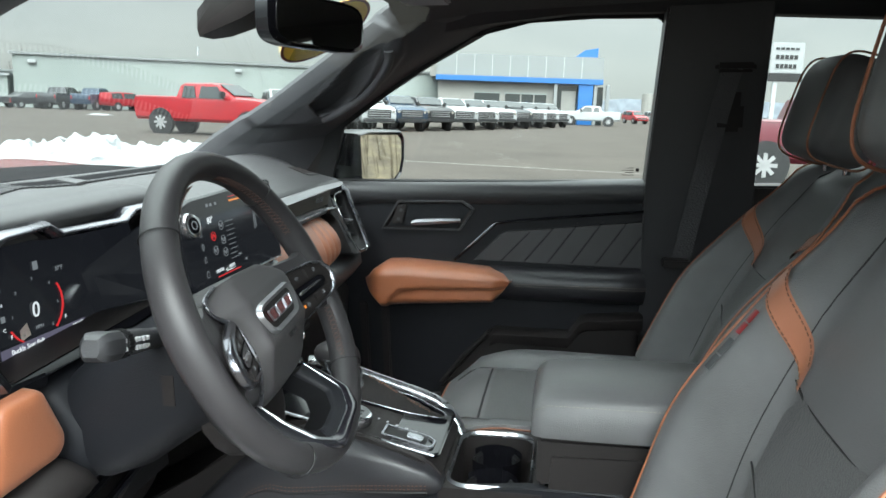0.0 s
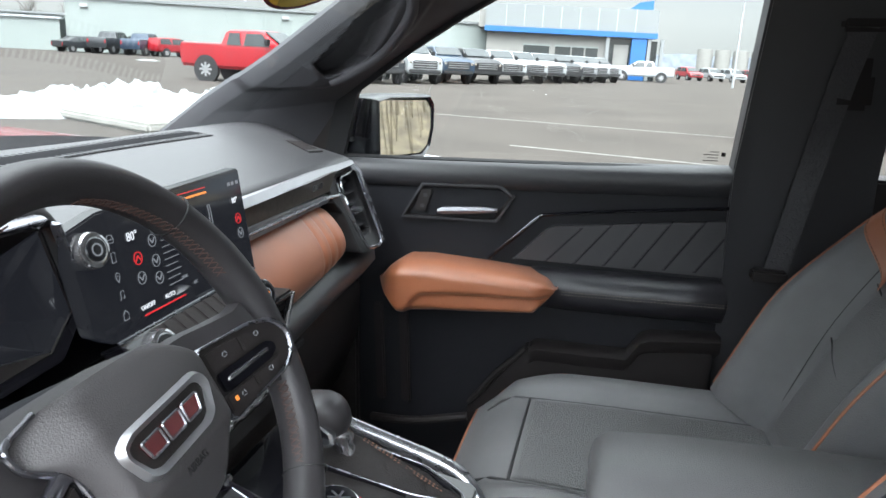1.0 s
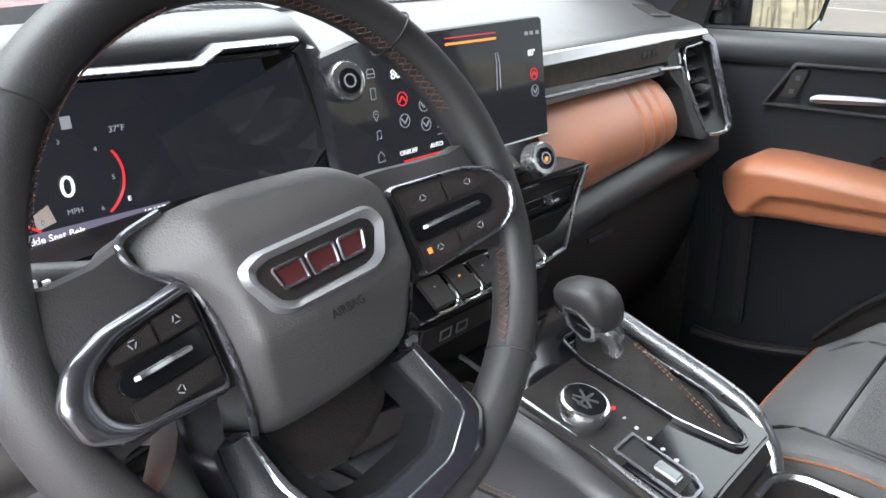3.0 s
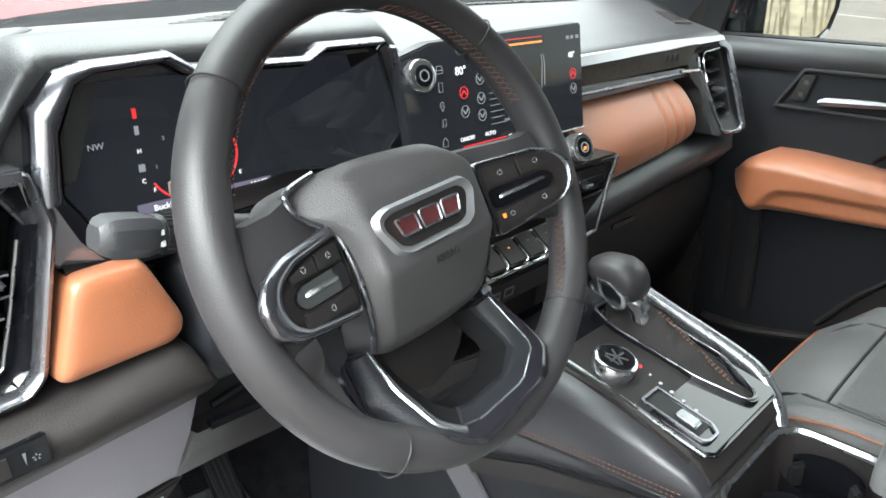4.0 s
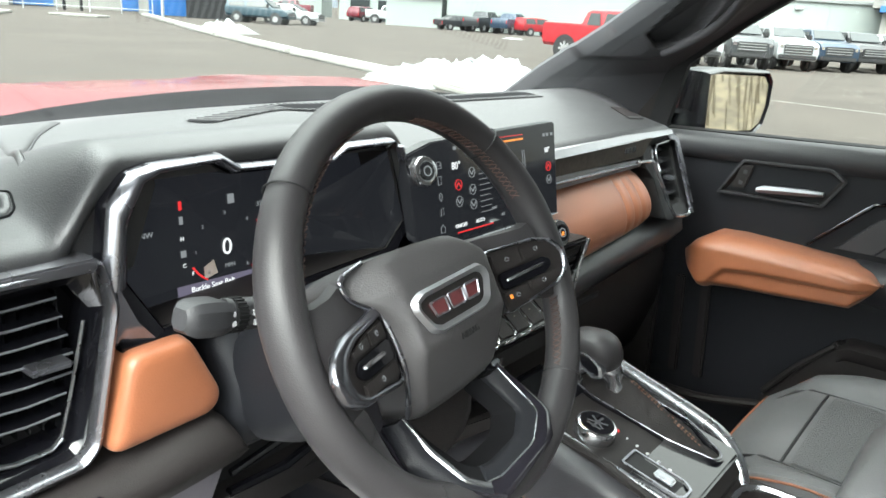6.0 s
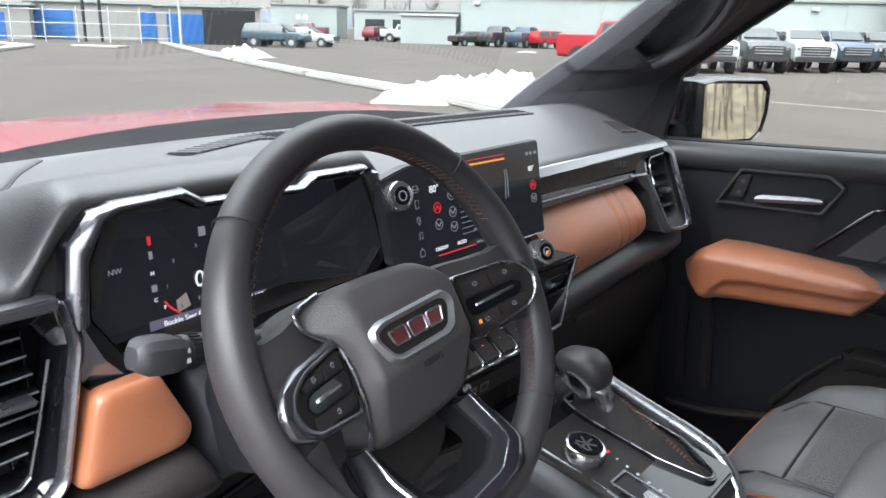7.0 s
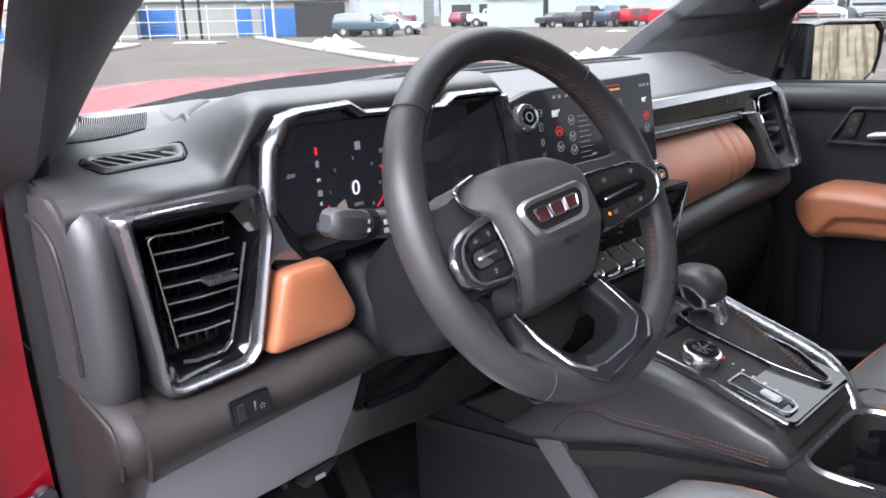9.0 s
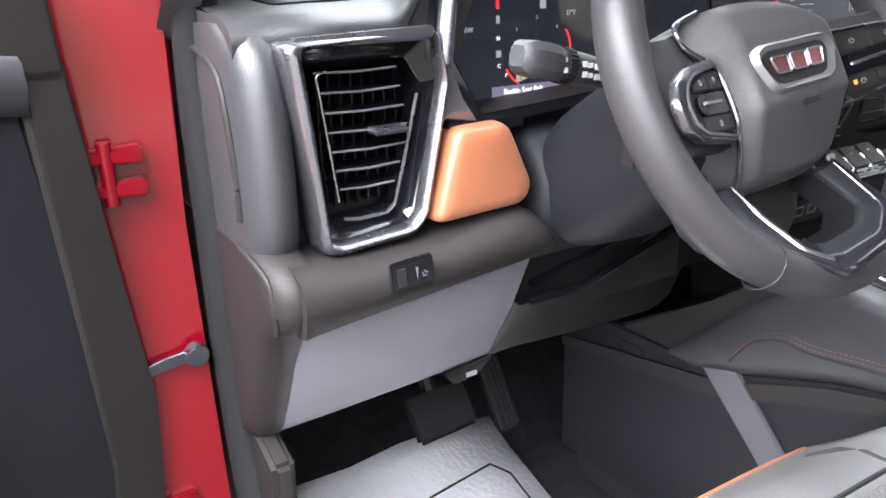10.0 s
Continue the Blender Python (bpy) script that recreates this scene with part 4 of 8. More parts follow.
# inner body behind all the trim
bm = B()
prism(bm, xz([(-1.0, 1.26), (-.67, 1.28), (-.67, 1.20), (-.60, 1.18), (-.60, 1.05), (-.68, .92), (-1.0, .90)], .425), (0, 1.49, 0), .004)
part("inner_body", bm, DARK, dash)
# end cap beside the driver's door: rings from top to foot, each rounding from the side to the front
def side_ring(z, xc, y0=.4055, y1=.446):
    return [(-.96, y0, z), (-.80, y0, z), (xc - .060, y0, z), (xc - .034, y0 + .0006, z), (xc - .018, y0 + .003, z), (xc - .007, y0 + .009, z), (xc - .001, y0 + .018, z), (xc, y0 + .028, z), (xc - .008, y1, z), (-.70, y1, z), (-.96, y1, z)]


bm = B()
loft(bm, [side_ring(z, x, .4030, .4445) for z, x in ((1.124, -.556), (1.116, -.535), (1.108, -.522), (1.096, -.515), (1.080, -.514), (1.066, -.520), (1.056, -.530), (1.046, -.545), (1.0, -.572), (.95, -.600), (.91, -.624), (.893, -.642), (.885, -.68))])
cap = part("end_cap", bm, PLASTIC, dash, angle=60)
bm = B()
tube(bm, spline([(-.72, .4045, 1.300), (-.655, .4045, 1.293), (-.615, .4045, 1.280), (-.600, .4045, 1.262), (-.592, .4045, 1.225), (-.588, .405, 1.180), (-.590, .405, 1.150)], 8), .0035, 8)
tube(bm, spline([(-.600, .4025, 1.124), (-.560, .4035, 1.118), (-.538, .4065, 1.106), (-.531, .4075, 1.080), (-.534, .4075, 1.060)], 8), .0030, 8)
part("edge_bead", bm, PLASTIC, cap)
# rounded shoulder between vent frame and cap
bm = B()
loft(bm, [side_ring(z, x) for z, x in ((1.100, -.570), (1.118, -.560), (1.128, -.554), (1.150, -.549), (1.19, -.546), (1.24, -.548), (1.275, -.553), (1.295, -.560), (1.308, -.572), (1.318, -.590))])
part("side_shoulder", bm, SILL, dash, angle=60)

# --- driver's side vent
VO = [(.440, 1.303), (.585, 1.309), (.600, 1.262), (.572, 1.135), (.556, 1.120), (.474, 1.114), (.462, 1.120)]
VM = [(.459, 1.296), (.583, 1.303), (.588, 1.262), (.561, 1.142), (.550, 1.131), (.480, 1.127), (.472, 1.132)]
VI = [(.470, 1.280), (.566, 1.283), (.582, 1.258), (.551, 1.150), (.541, 1.142), (.490, 1.139), (.481, 1.146)]
bm = B()
VR, VS = round_poly(VO, .0075, 4), round_poly(VM, .0065, 4)
cut = [(yz([(lerp(a[0], b[0], k), lerp(a[1], b[1], k)) for a, b in zip(VR, VS)], x)) for k, x in ((-.06, -.575), (-.04, -.552), (.06, -.544), (.28, -.5395), (.52, -.5385), (.74, -.541), (.90, -.546), (1.0, -.555), (1.0, -.575))]
loft(bm, [list(c_) for c_ in zip(*cut)] + [[c_[0] for c_ in cut]])
vent = part("vent_frame", bm, BEZEL, dash, "dark satin silver vent surround", angle=50)
bm = B()
ring(bm, yz(VM, -.551), yz(VI, -.568), (-.03, 0, 0), .001)
part("vent_rim", bm, PIANO, vent)
bm = B()
tube(bm, spline([(-.561, .484, 1.277), (-.561, .475, 1.272), (-.561, .477, 1.255), (-.561, .488, 1.160)], 6), .0012, 8)
tube(bm, [(-.561, .492, 1.1435), (-.559, .505, 1.1415), (-.559, .535, 1.1425), (-.560, .5445, 1.150)], .0030, 8, flat=.6)
tube(bm, [(-.560, .5445, 1.150), (-.561, .556, 1.185), (-.562, .574, 1.250)], .0016, 8)
part("vent_accent", bm, SATIN, vent, "thin chrome line inside the vent")
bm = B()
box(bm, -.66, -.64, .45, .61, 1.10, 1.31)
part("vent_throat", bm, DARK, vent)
for i in range(7):
    z = 1.2755 - .0175 * i
    yl, yr = .473 + (1.275 - z) * .165, (.556 + (1.275 - z) * .16 if z > 1.215 else .566 - (1.215 - z) * .40)
    bm = B()
    loft(bm, [[(-.5655, y, zz - .0009), (-.564, y, zz), (-.5655, y, zz + .0009), (-.598, y, zz + .0016), (-.598, y, zz - .0006)] for y, zz in ((yl, z), ((yl + yr) / 2, z - .0012), (yr, z))])
    lv = part("louvre", bm, PIANO, vent)
    bm = B()
    tube(bm, [(-.5640, yl + .001, z), (-.5632, (yl + yr) / 2, z - .0012), (-.5640, yr - .001, z)], .0011, 6)
    part("louvre_edge", bm, VENTGREY, lv, "thin pale front edge")
for i in range(8):
    bm = B()
    y = .484 + .0112 * i
    box(bm, -.602, -.584, y - .0008, y + .0008, 1.15, 1.275)
    part("vane", bm, PIANO, vent)
bm = B()
box(bm, -.566, -.544, .520, .556, 1.2185, 1.2245, .0025)
part("vent_tab", bm, BEZEL, vent)

# --- silver strip that runs from the vent to the cluster, and the cluster frame
bm = B()
prism(bm, [(-.545, .452, 1.306), (-.535, .58, 1.311), (-.535, .578, 1.299), (-.545, .455, 1.298)], (-.02, 0, 0), .002)
part("upper_strip", bm, BEZEL, dash)
CO = [(.586, 1.276), (.597, 1.350), (.619, 1.376), (.640, 1.381), (.708, 1.384), (.728, 1.372), (.845, 1.368), (.866, 1.379), (.944, 1.379), (.960, 1.370), (.992, 1.275), (.955, 1.232), (.637, 1.212)]
CI = [(.613, 1.277), (.617, 1.325), (.634, 1.362), (.648, 1.370), (.704, 1.373), (.724, 1.361), (.850, 1.357), (.870, 1.368), (.938, 1.368), (.950, 1.362), (.980, 1.274), (.948, 1.242), (.645, 1.224)]
bm = B()
prism(bm, yz([(.54, 1.285), (.54, 1.306), (.562, 1.312), (.578, 1.328), (.592, 1.350), (.612, 1.374), (.64, 1.383), (.66, 1.36), (.63, 1.28)], -.574), (-.06, 0, 0), .003)
part("surround_filler", bm, DASH, dash)
bm = B()
ring(bm, yz(CO, -.548), yz(CI, -.556), (-.02, 0, 0), .002)
cluster = part("cluster_frame", bm, PIANO, dash, "gloss black instrument surround with silver edge")
for k0, k1, wd in ((0, 6, .80), (5, 9, .70), (9, 11, .35)):
    bm = B()
    mid_ = [(lerp(a[0], b[0], wd), lerp(a[1], b[1], wd)) for a, b in zip(CO, CI)]
    loft(bm, [[(-.548 + .009 * math.sin(math.pi * q_ / 8) ** .8, lerp(CO[k][0], mid_[k][0], q_ / 8), lerp(CO[k][1], mid_[k][1], q_ / 8)) for q_ in range(9)] + [(-.556, *mid_[k]), (-.556, *CO[k])] for k in range(k0, k1)])
    part("cluster_edge", bm, BEZEL, cluster, "satin silver edge over the instruments", angle=40)
bm = B()
prism(bm, [(-.552, .582, 1.306), (-.540, .60, 1.278), (-.545, .612, 1.24), (-.55, .648, 1.206), (-.56, .63, 1.200), (-.556, .594, 1.222), (-.552, .588, 1.268), (-.556, .578, 1.296)], (-.03, 0, 0), .003)
part("cluster_corner", bm, DARKCHROME, cluster)
bm = B()
ring(bm, yz(CI, -.556), [(-.60, y + (.80 - y) * .04, z + (1.295 - z) * .06) for y, z in CI], (-.004, 0, 0))
part("cluster_tunnel", bm, PLASTIC, cluster)
bm = B()
prism(bm, [(-.602, .612, 1.21), (-.602, .99, 1.21), (-.612, .99, 1.375), (-.612, .612, 1.375)], (-.012, 0, 0))
cscreen = part("instrument_display", bm, SCREEN, cluster, "dark digital instrument display, lit")
# glare hood wedge above the right half of the cluster
bm = B()
prism(bm, [(-.603, .835, 1.30), (-.556, .958, 1.365), (-.556, .984, 1.275), (-.556, .95, 1.24), (-.603, .86, 1.238)], (-.003, 0, 0))
part("display_wing", bm, SCREEN, cluster)



# --- driver's tan pad
bm = B()
P = round_poly([(.597, 1.217), (.658, 1.219), (.691, 1.150), (.680, 1.132), (.572, 1.128)], .012)
pc_ = (.628, 1.172)
loft(bm, [[(x, pc_[0] + (y - pc_[0]) * g, pc_[1] + (z - pc_[1]) * g) for y, z in P] for x, g in ((-.585, 1.0), (-.546, 1.0), (-.538, .985), (-.532, .95), (-.529, .88), (-.5275, .7), (-.5268, .45), (-.5265, .2), (-.5264, .02))])
part("driver_pad", bm, TAN, dash, "tan leather pad beside the steering column")
bm = B()
loft(bm, [[(-.56, y, 1.225), (-.548, y, 1.219), (-.55, y, 1.208), (-.58, y, 1.205)] for y in (.60, .625, .66, .69)])
part("pad_shadow_lip", bm, PIANO, dash)

# --- lower band, knee panel
bm = B()
rows = []
for y, zt, zb in ((.426, 1.116, 1.054), (.440, 1.113, 1.056), (.50, 1.110, 1.062), (.57, 1.112, 1.068), (.60, 1.118, 1.071), (.64, 1.124, 1.074), (.672, 1.126, 1.077), (.690, 1.120, 1.079), (.698, 1.106, 1.082)):
    rows.append([(-.60, y, zt + .004), (-.535, y, zt + .002), (-.510, y, zt - .008), (-.504, y, (zt + zb) / 2), (-.512, y, zb + .004), (-.53, y, zb), (-.60, y, zb)])
loft(bm, rows)
band = part("lower_band", bm, PLASTIC, dash, angle=60)
sw = pose(-.503, .528, 1.100, 90, -4, 90)
bm = B()
box(bm, -.022, .022, -.014, .014, -.004, .003, .002, m=sw)
bs = part("dimmer_switch", bm, PIANO, band, "dimmer switch with white pictogram")
bm = B()
box(bm, -.019, -.006, -.011, .011, 0, .005, .003, m=sw)
part("thumb_wheel", bm, PLASTIC, bs)
bm = B()
prism(bm, [sw @ Vector(p) for p in ((.002, .006, .004), (.0045, .006, .004), (.003, -.005, .004))], (.0006, 0, 0))
for a in range(5):
    box(bm, -.0005, .0005, .0015, .0032, 0, .0006, m=sw @ Matrix.Translation((.011, -.002, .004)) @ Matrix.Rotation(a * 1.26, 4, "Z"))
part("pictogram", bm, LIT_GREY, bs)
def knee_row(y, zt, xb, zb, xt):
    return [(xt - .03, y, zt), (xt, y, zt - .002), (lerp(xt, xb, .35), y, lerp(zt, zb, .45)), (lerp(xt, xb, .8), y, lerp(zt, zb, .9)), (xb, y, zb), (xb - .03, y, zb + .01), (xt - .08, y, zt - .01)]


bm = B()
loft(bm, [knee_row(*r) for r in ((.434, 1.056, -.640, .897, -.548), (.446, 1.058, -.640, .897, -.540), (.50, 1.064, -.640, .898, -.536), (.60, 1.073, -.642, .900, -.536), (.690, 1.081, -.645, .902, -.537), (.699, 1.082, -.645, .902, -.540))])
knee = part("knee_panel", bm, KNEE, dash, "smooth grey knee panel", angle=60)
# same panel further in; the column's shade is put in as black plastic
bm = B()
loft(bm, [knee_row(*r) for r in ((.699, 1.006, -.645, .902, -.575), (.705, 1.000, -.645, .902, -.573), (.76, .999, -.648, .901, -.572), (.84, 1.004, -.652, .893, -.575), (.90, 1.030, -.658, .885, -.580), (.945, 1.052, -.664, .880, -.585), (1.03, 1.09, -.675, .870, -.590), (1.075, 1.10, -.69, .865, -.60))])
part("knee_panel_shaded", bm, PLASTIC, dash, "knee panel under the steering column, shade put into its black", angle=60)
bm = B()
prism(bm, [(-.640, .640, .902), (-.640, .712, .912), (-.642, .69, .890), (-.642, .655, .884)], (.012, 0, 0), .003)
tab = part("hood_release", bm, PLASTIC, dash, "black hood release lever with white pictogram")
bm = B()
box(bm, -.627, -.6265, .667, .683, .893, .900, .001)
part("pictogram", bm, LIT_GREY, tab)
# slot between knee panel and column, its shade a black block, with a bright rod inside
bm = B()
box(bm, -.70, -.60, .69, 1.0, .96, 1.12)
part("slot_shade_block", bm, DARK, dash)
bm = B()
tube(bm, [(-.585, .73, 1.015), (-.58, .82, 1.035), (-.56, .92, 1.075)], .005, 8)
tube(bm, [(-.575, .72, 1.000), (-.575, .80, .998), (-.565, .93, 1.04), (-.55, .99, 1.08)], .006, 8)
part("slot_rod", bm, PIANO, dash)

# --- centre display
def on_screen(u, v, out=.0006):
    """u along y, v up the tilted display, in metres from its lower left corner."""
    return Vector((-.526 - .020 * v / .135 + out, .985 + u, 1.238 + v))


bm = B()
prism(bm, [on_screen(-.012, .012, 0), on_screen(.015, -.004, 0), on_screen(.325, -.004, 0), on_screen(.327, .136, 0), on_screen(.03, .130, 0), on_screen(-.022, .118, 0)], (-.018, 0, 0), .002)
cdisp = part("centre_display", bm, SCREEN, dash, "wide black touch display, lit icons")
SM = Matrix.LocRotScale(on_screen(0, 0), None, None) @ Matrix(((0, -.1466, .9892, 0), (1, 0, 0, 0), (0, .9892, .1466, 0), (0, 0, 0, 1)))


def knurl(m, r, h, n=72, d=.0010):
    """Rings of a knurled cap: toothed wall, smooth rounded edge."""
    out = []
    for z, rr_, t in ((0, r, 0), (h * .10, r, 1), (h * .62, r, 1), (h * .68, r, 0), (h * .78, r * .97, 0), (h * .82, r * .90, 0), (h * .82, r * .68, 0)):
        out.append([m @ Vector(((rr_ + d * t * (k % 2)) * math.cos(2 * math.pi * k / n), (rr_ + d * t * (k % 2)) * math.sin(2 * math.pi * k / n), z)) for k in range(n)])
    return out


def knob(parent, c, axis, r, h, face=True):
    axis = Vector(axis).normalized()
    q = Vector((0, 0, 1)).rotation_difference(axis).to_matrix().to_4x4()
    bm = B()
    loft(bm, knurl(Matrix.Translation(c) @ q, r, h))
    kb = part("knob", bm, CHROME, parent, "knurled chrome knob")
    bm = B()
    cyl(bm, Vector(c) + axis * h * .83, axis, r * .64, h * .12, 24)
    part("knob_face", bm, PIANO, kb)
    bm = B()
    for k in range(20):
        a = 2 * math.pi * k / 20
        box(bm, r * .28, r * .36, -.001, .001, 0, .0006, m=Matrix.Translation(Vector(c) + axis * h * .9) @ q @ Matrix.Rotation(a, 4, "Z"))
    part("knob_mark", bm, LIT_GREY, kb)
    return kb


knob(cdisp, on_screen(.004, .096), (.9, -.12, .25), .0180, .016)
def deck(u0, u1, v0, v1, d=.0006):
    bm = B()
    box(bm, u0, u1, v0, v1, -.0002, d, m=SM)
    return bm


def write(s, u, v, size, material, parent=None, align="CENTER"):
    part("lettering", text_bm(s, size, SM @ Matrix.Translation((u, v, .0006)), align), material, parent or cdisp)


write("80°", .075, .097, .0135, LIT_WHITE)
write("80°", .300, .097, .0105, LIT_WHITE)
write("ON/OFF", .078, .018, .0070, LIT_WHITE)
write("AUTO", .120, .018, .0070, LIT_WHITE)
write("SYNC", .155, .030, .0050, LIT_GREY)
write("A/C", .175, .018, .0055, LIT_GREY)
part("warm_bar", deck(.070, .150, .0085, .0100), LIT_RED, cdisp)
part("fan_bar", deck(.150, .235, .118, .1205), LIT_ORANGE, cdisp)
part("fan_line", deck(.150, .235, .125, .1260), LIT_RED, cdisp)
ICONS = {.102: [[(-1, -.2), (-.7, .7), (.7, .7), (1, -.2), (1, -.9), (-1, -.9), (-1, -.2), (1, -.2)]],
         .082: [[(-.6, -1), (.6, -1), (.6, 1), (-.6, 1), (-.6, -1)]],
         .061: [[(0, -1.1), (-.6, 0), (-.55, .6), (0, .95), (.55, .6), (.6, 0), (0, -1.1)], [(-.2, .25), (.2, .25)]],
         .041: [[(-.6, -.8), (-.3, -.6), (-.3, .8), (.7, 1), (.7, -.5), (.4, -.7)]],
         .020: [[(-.8, -1), (-.8, .2), (0, 1), (.8, .2), (.8, -1), (-.8, -1)]]}
for v, lines in ICONS.items():
    bm = B()
    for ln in lines:
        tube(bm, [SM @ Vector((.040 + .0052 * a, v + .0052 * b, .0003)) for a, b in ln], .00045, 5)
    part("icon", bm, LIT_GREY, cdisp)
for u, v, m_ in ((.078, .072, LIT_RED), (.078, .050, LIT_GREY), (.302, .072, LIT_RED), (.302, .052, LIT_GREY), (.108, .085, LIT_GREY), (.108, .062, LIT_GREY), (.108, .042, LIT_GREY)):
    bm = B()
    pts = [(math.cos(2 * math.pi * k / 20), math.sin(2 * math.pi * k / 20)) for k in range(20)]
    ring(bm, [SM @ Vector((u + .0072 * a, v + .0072 * b, 0)) for a, b in pts], [SM @ Vector((u + .0064 * a, v + .0064 * b, 0)) for a, b in pts], SM.to_3x3() @ Vector((0, 0, .0006)))
    sgn = 1 if m_ is LIT_RED else -1
    for d in (-1, 1):
        box(bm, -.0035, .0035, -.0007, .0007, 0, .0006, m=SM @ Matrix.Translation((u + d * .0022, v, 0)) @ Matrix.Rotation(-d * sgn * .9, 4, "Z"))
    part("icon", bm, m_, cdisp)
for i in range(9):
    part("bar", deck(.124, .152 - .004 * (i % 2), .088 - .0075 * i, .0888 - .0075 * i), LIT_GREY, cdisp)
for u in (.072, .084, .100, .290, .300, .312):
    part("status_dot", deck(u, u + .006, .118, .1225), LIT_GREY, cdisp)
bm = B()
tube(bm, [SM @ Vector((.2330 + .0055 * a, .082 + .021 * b, .0003)) for a, b in ((-.6, -1), (0, .5), (-.3, 1), (.6, 1), (.9, .4), (.6, -.9))], .0006, 5)
part("seat_icon", bm, LIT_GREY, cdisp)
bm = B()
tube(bm, [on_screen(.018, -.0035, .0012), on_screen(.17, -.0035, .0012), on_screen(.322, -.0035, .0012)], .0011, 6)
part("display_edge", bm, SATIN, cdisp, "thin bright line under the display")
# keys and two knobs under the display
bm = B()
prism(bm, [(-.508, .985, 1.240), (-.516, 1.262, 1.236), (-.480, 1.225, 1.212), (-.474, .992, 1.216)], (-.03, 0, -.012), .003)
keys = part("climate_bar", bm, PIANO, dash, "gloss black bar with climate keys")
for i in range(8):
    bm = B()
    y = 1.022 + .0205 * i
    prism(bm, [(-.502, y, 1.242), (-.502, y + .019, 1.242), (-.474, y + .019, 1.221), (-.474, y, 1.221)], (.003, 0, .004), .0015)
    k_ = part("climate_key", bm, PLASTIC, keys)
    bm = B()
    box(bm, -.478, -.4745, y + .001, y + .018, 1.2215, 1.2245)
    part("key_edge", bm, SATIN, k_)
knob(dash, (-.478, .998, 1.236), (.88, -.10, .35), .0175, .020)
kb2 = knob(dash, (-.476, 1.210, 1.226), (.88, -.14, .35), .0190, .024)
bm = B()
box(bm, -.4555, -.4545, 1.2035, 1.2085, 1.2305, 1.2355)
part("knob_lamp", bm, LIT_ORANGE, kb2)

# --- passenger side: strip, carbon-look insert, tan panel, vent
bm = B()
prism(bm, [(-.557, 1.318, 1.327), (-.557, 1.60, 1.329), (-.562, 1.822, 1.324), (-.562, 1.836, 1.313), (-.548, 1.60, 1.316), (-.545, 1.318, 1.313)], (-.006, 0, 0), .002)
part("trim_strip_upper", bm, ALU, dash, "satin silver trim strip")
INSERT = mat("dark_woven_insert", (0.085, 0.074, 0.064), 0.36, metal=0.3, grain=0.10, grain_size=0.003, vary=0.25, vary_size=0.01)
bm = B()
prism(bm, [(-.550, 1.318, 1.314), (-.552, 1.70, 1.317), (-.552, 1.665, 1.284), (-.550, 1.318, 1.284)], (-.02, 0, 0))
ins = part("trim_insert", bm, INSERT, dash, "dark woven-look insert")
bm = B()
for y0, y1 in ((1.575, 1.588), (1.591, 1.602), (1.605, 1.622)):
    prism(bm, [(-.549, y0, 1.298), (-.549, y1 - .003, 1.298), (-.549, y1, 1.308), (-.549, y0 + .003, 1.308)], (.002, 0, 0))
part("trim_badge", bm, CHROME, ins, "small raised silver badge")
bm = B()
prism(bm, [(-.550, 1.318, 1.284), (-.554, 1.690, 1.278), (-.554, 1.676, 1.263), (-.548, 1.318, 1.262)], (-.02, 0, 0), .002)
part("trim_strip_lower", bm, ALU, dash, "satin silver lower strip")
bm = B()
tube(bm, [(-.549, 1.318, 1.273), (-.553, 1.645, 1.271)], .003, 8)
part("trim_line", bm, BEZEL, dash)
# tan panel: bulging loft along y, its end rounded beside the vent
bm = B()
rows = []
for k in range(121):
    y = 1.305 + k * .388 / 120
    zt = np.interp(y, [1.305, 1.632, 1.652, 1.668, 1.684, 1.693], [1.262, 1.262, 1.258, 1.248, 1.230, 1.214])
    zb = np.interp(y, [1.305, 1.40, 1.56, 1.620, 1.662, 1.684, 1.693], [1.126, 1.136, 1.149, 1.156, 1.164, 1.176, 1.194])
    end = 1 - .35 * step(1.650, 1.684, y)
    front = []
    for q in range(15):
        k_ = q / 14
        bul = .030 * math.sin(math.pi * min(1, .06 + k_ * .92)) ** .55 - .010 * (1 - step(0, .06, k_))
        tuck = -.0042 * sum(math.exp(-((y - .012 * k_ ** 1.6 - yr) / .0052) ** 2) for yr in (1.550, 1.583, 1.614)) * step(0, .08, k_) * step(1, .92, k_)
        front.append((-.574 + (.042 * math.sin(math.pi / 2 * k_) + bul * .75) * end + tuck, y, lerp(zt, zb, k_)))
    rows.append([(-.60, y, zt)] + front + [(-.60, y, zb)])
loft(bm, rows)
part("passenger_panel", bm, TAN, dash, "tan leather dash panel with three pressed ribs", angle=60)


def vf(y, z, out=0.0):
    """On the passenger vent's face, which leans out toward its foot."""
    return Vector((-.561 + .42 * (1.307 - z) + out, y, z))


PVO = [(1.668, 1.303), (1.826, 1.313), (1.842, 1.303), (1.827, 1.176), (1.815, 1.160), (1.720, 1.156), (1.692, 1.164), (1.688, 1.200), (1.686, 1.240), (1.664, 1.264)]
PVI = [(1.736, 1.297), (1.806, 1.300), (1.822, 1.292), (1.809, 1.188), (1.799, 1.180), (1.745, 1.178), (1.735, 1.186), (1.730, 1.215), (1.724, 1.255), (1.724, 1.280)]
bm = B()
ring(bm, [vf(*p) for p in PVO], [vf(*p, -.010) for p in PVI], (-.08, 0, 0), .002)
pvent = part("passenger_vent", bm, DARK, dash, "leaning black vent with silver edge")
bm = B()
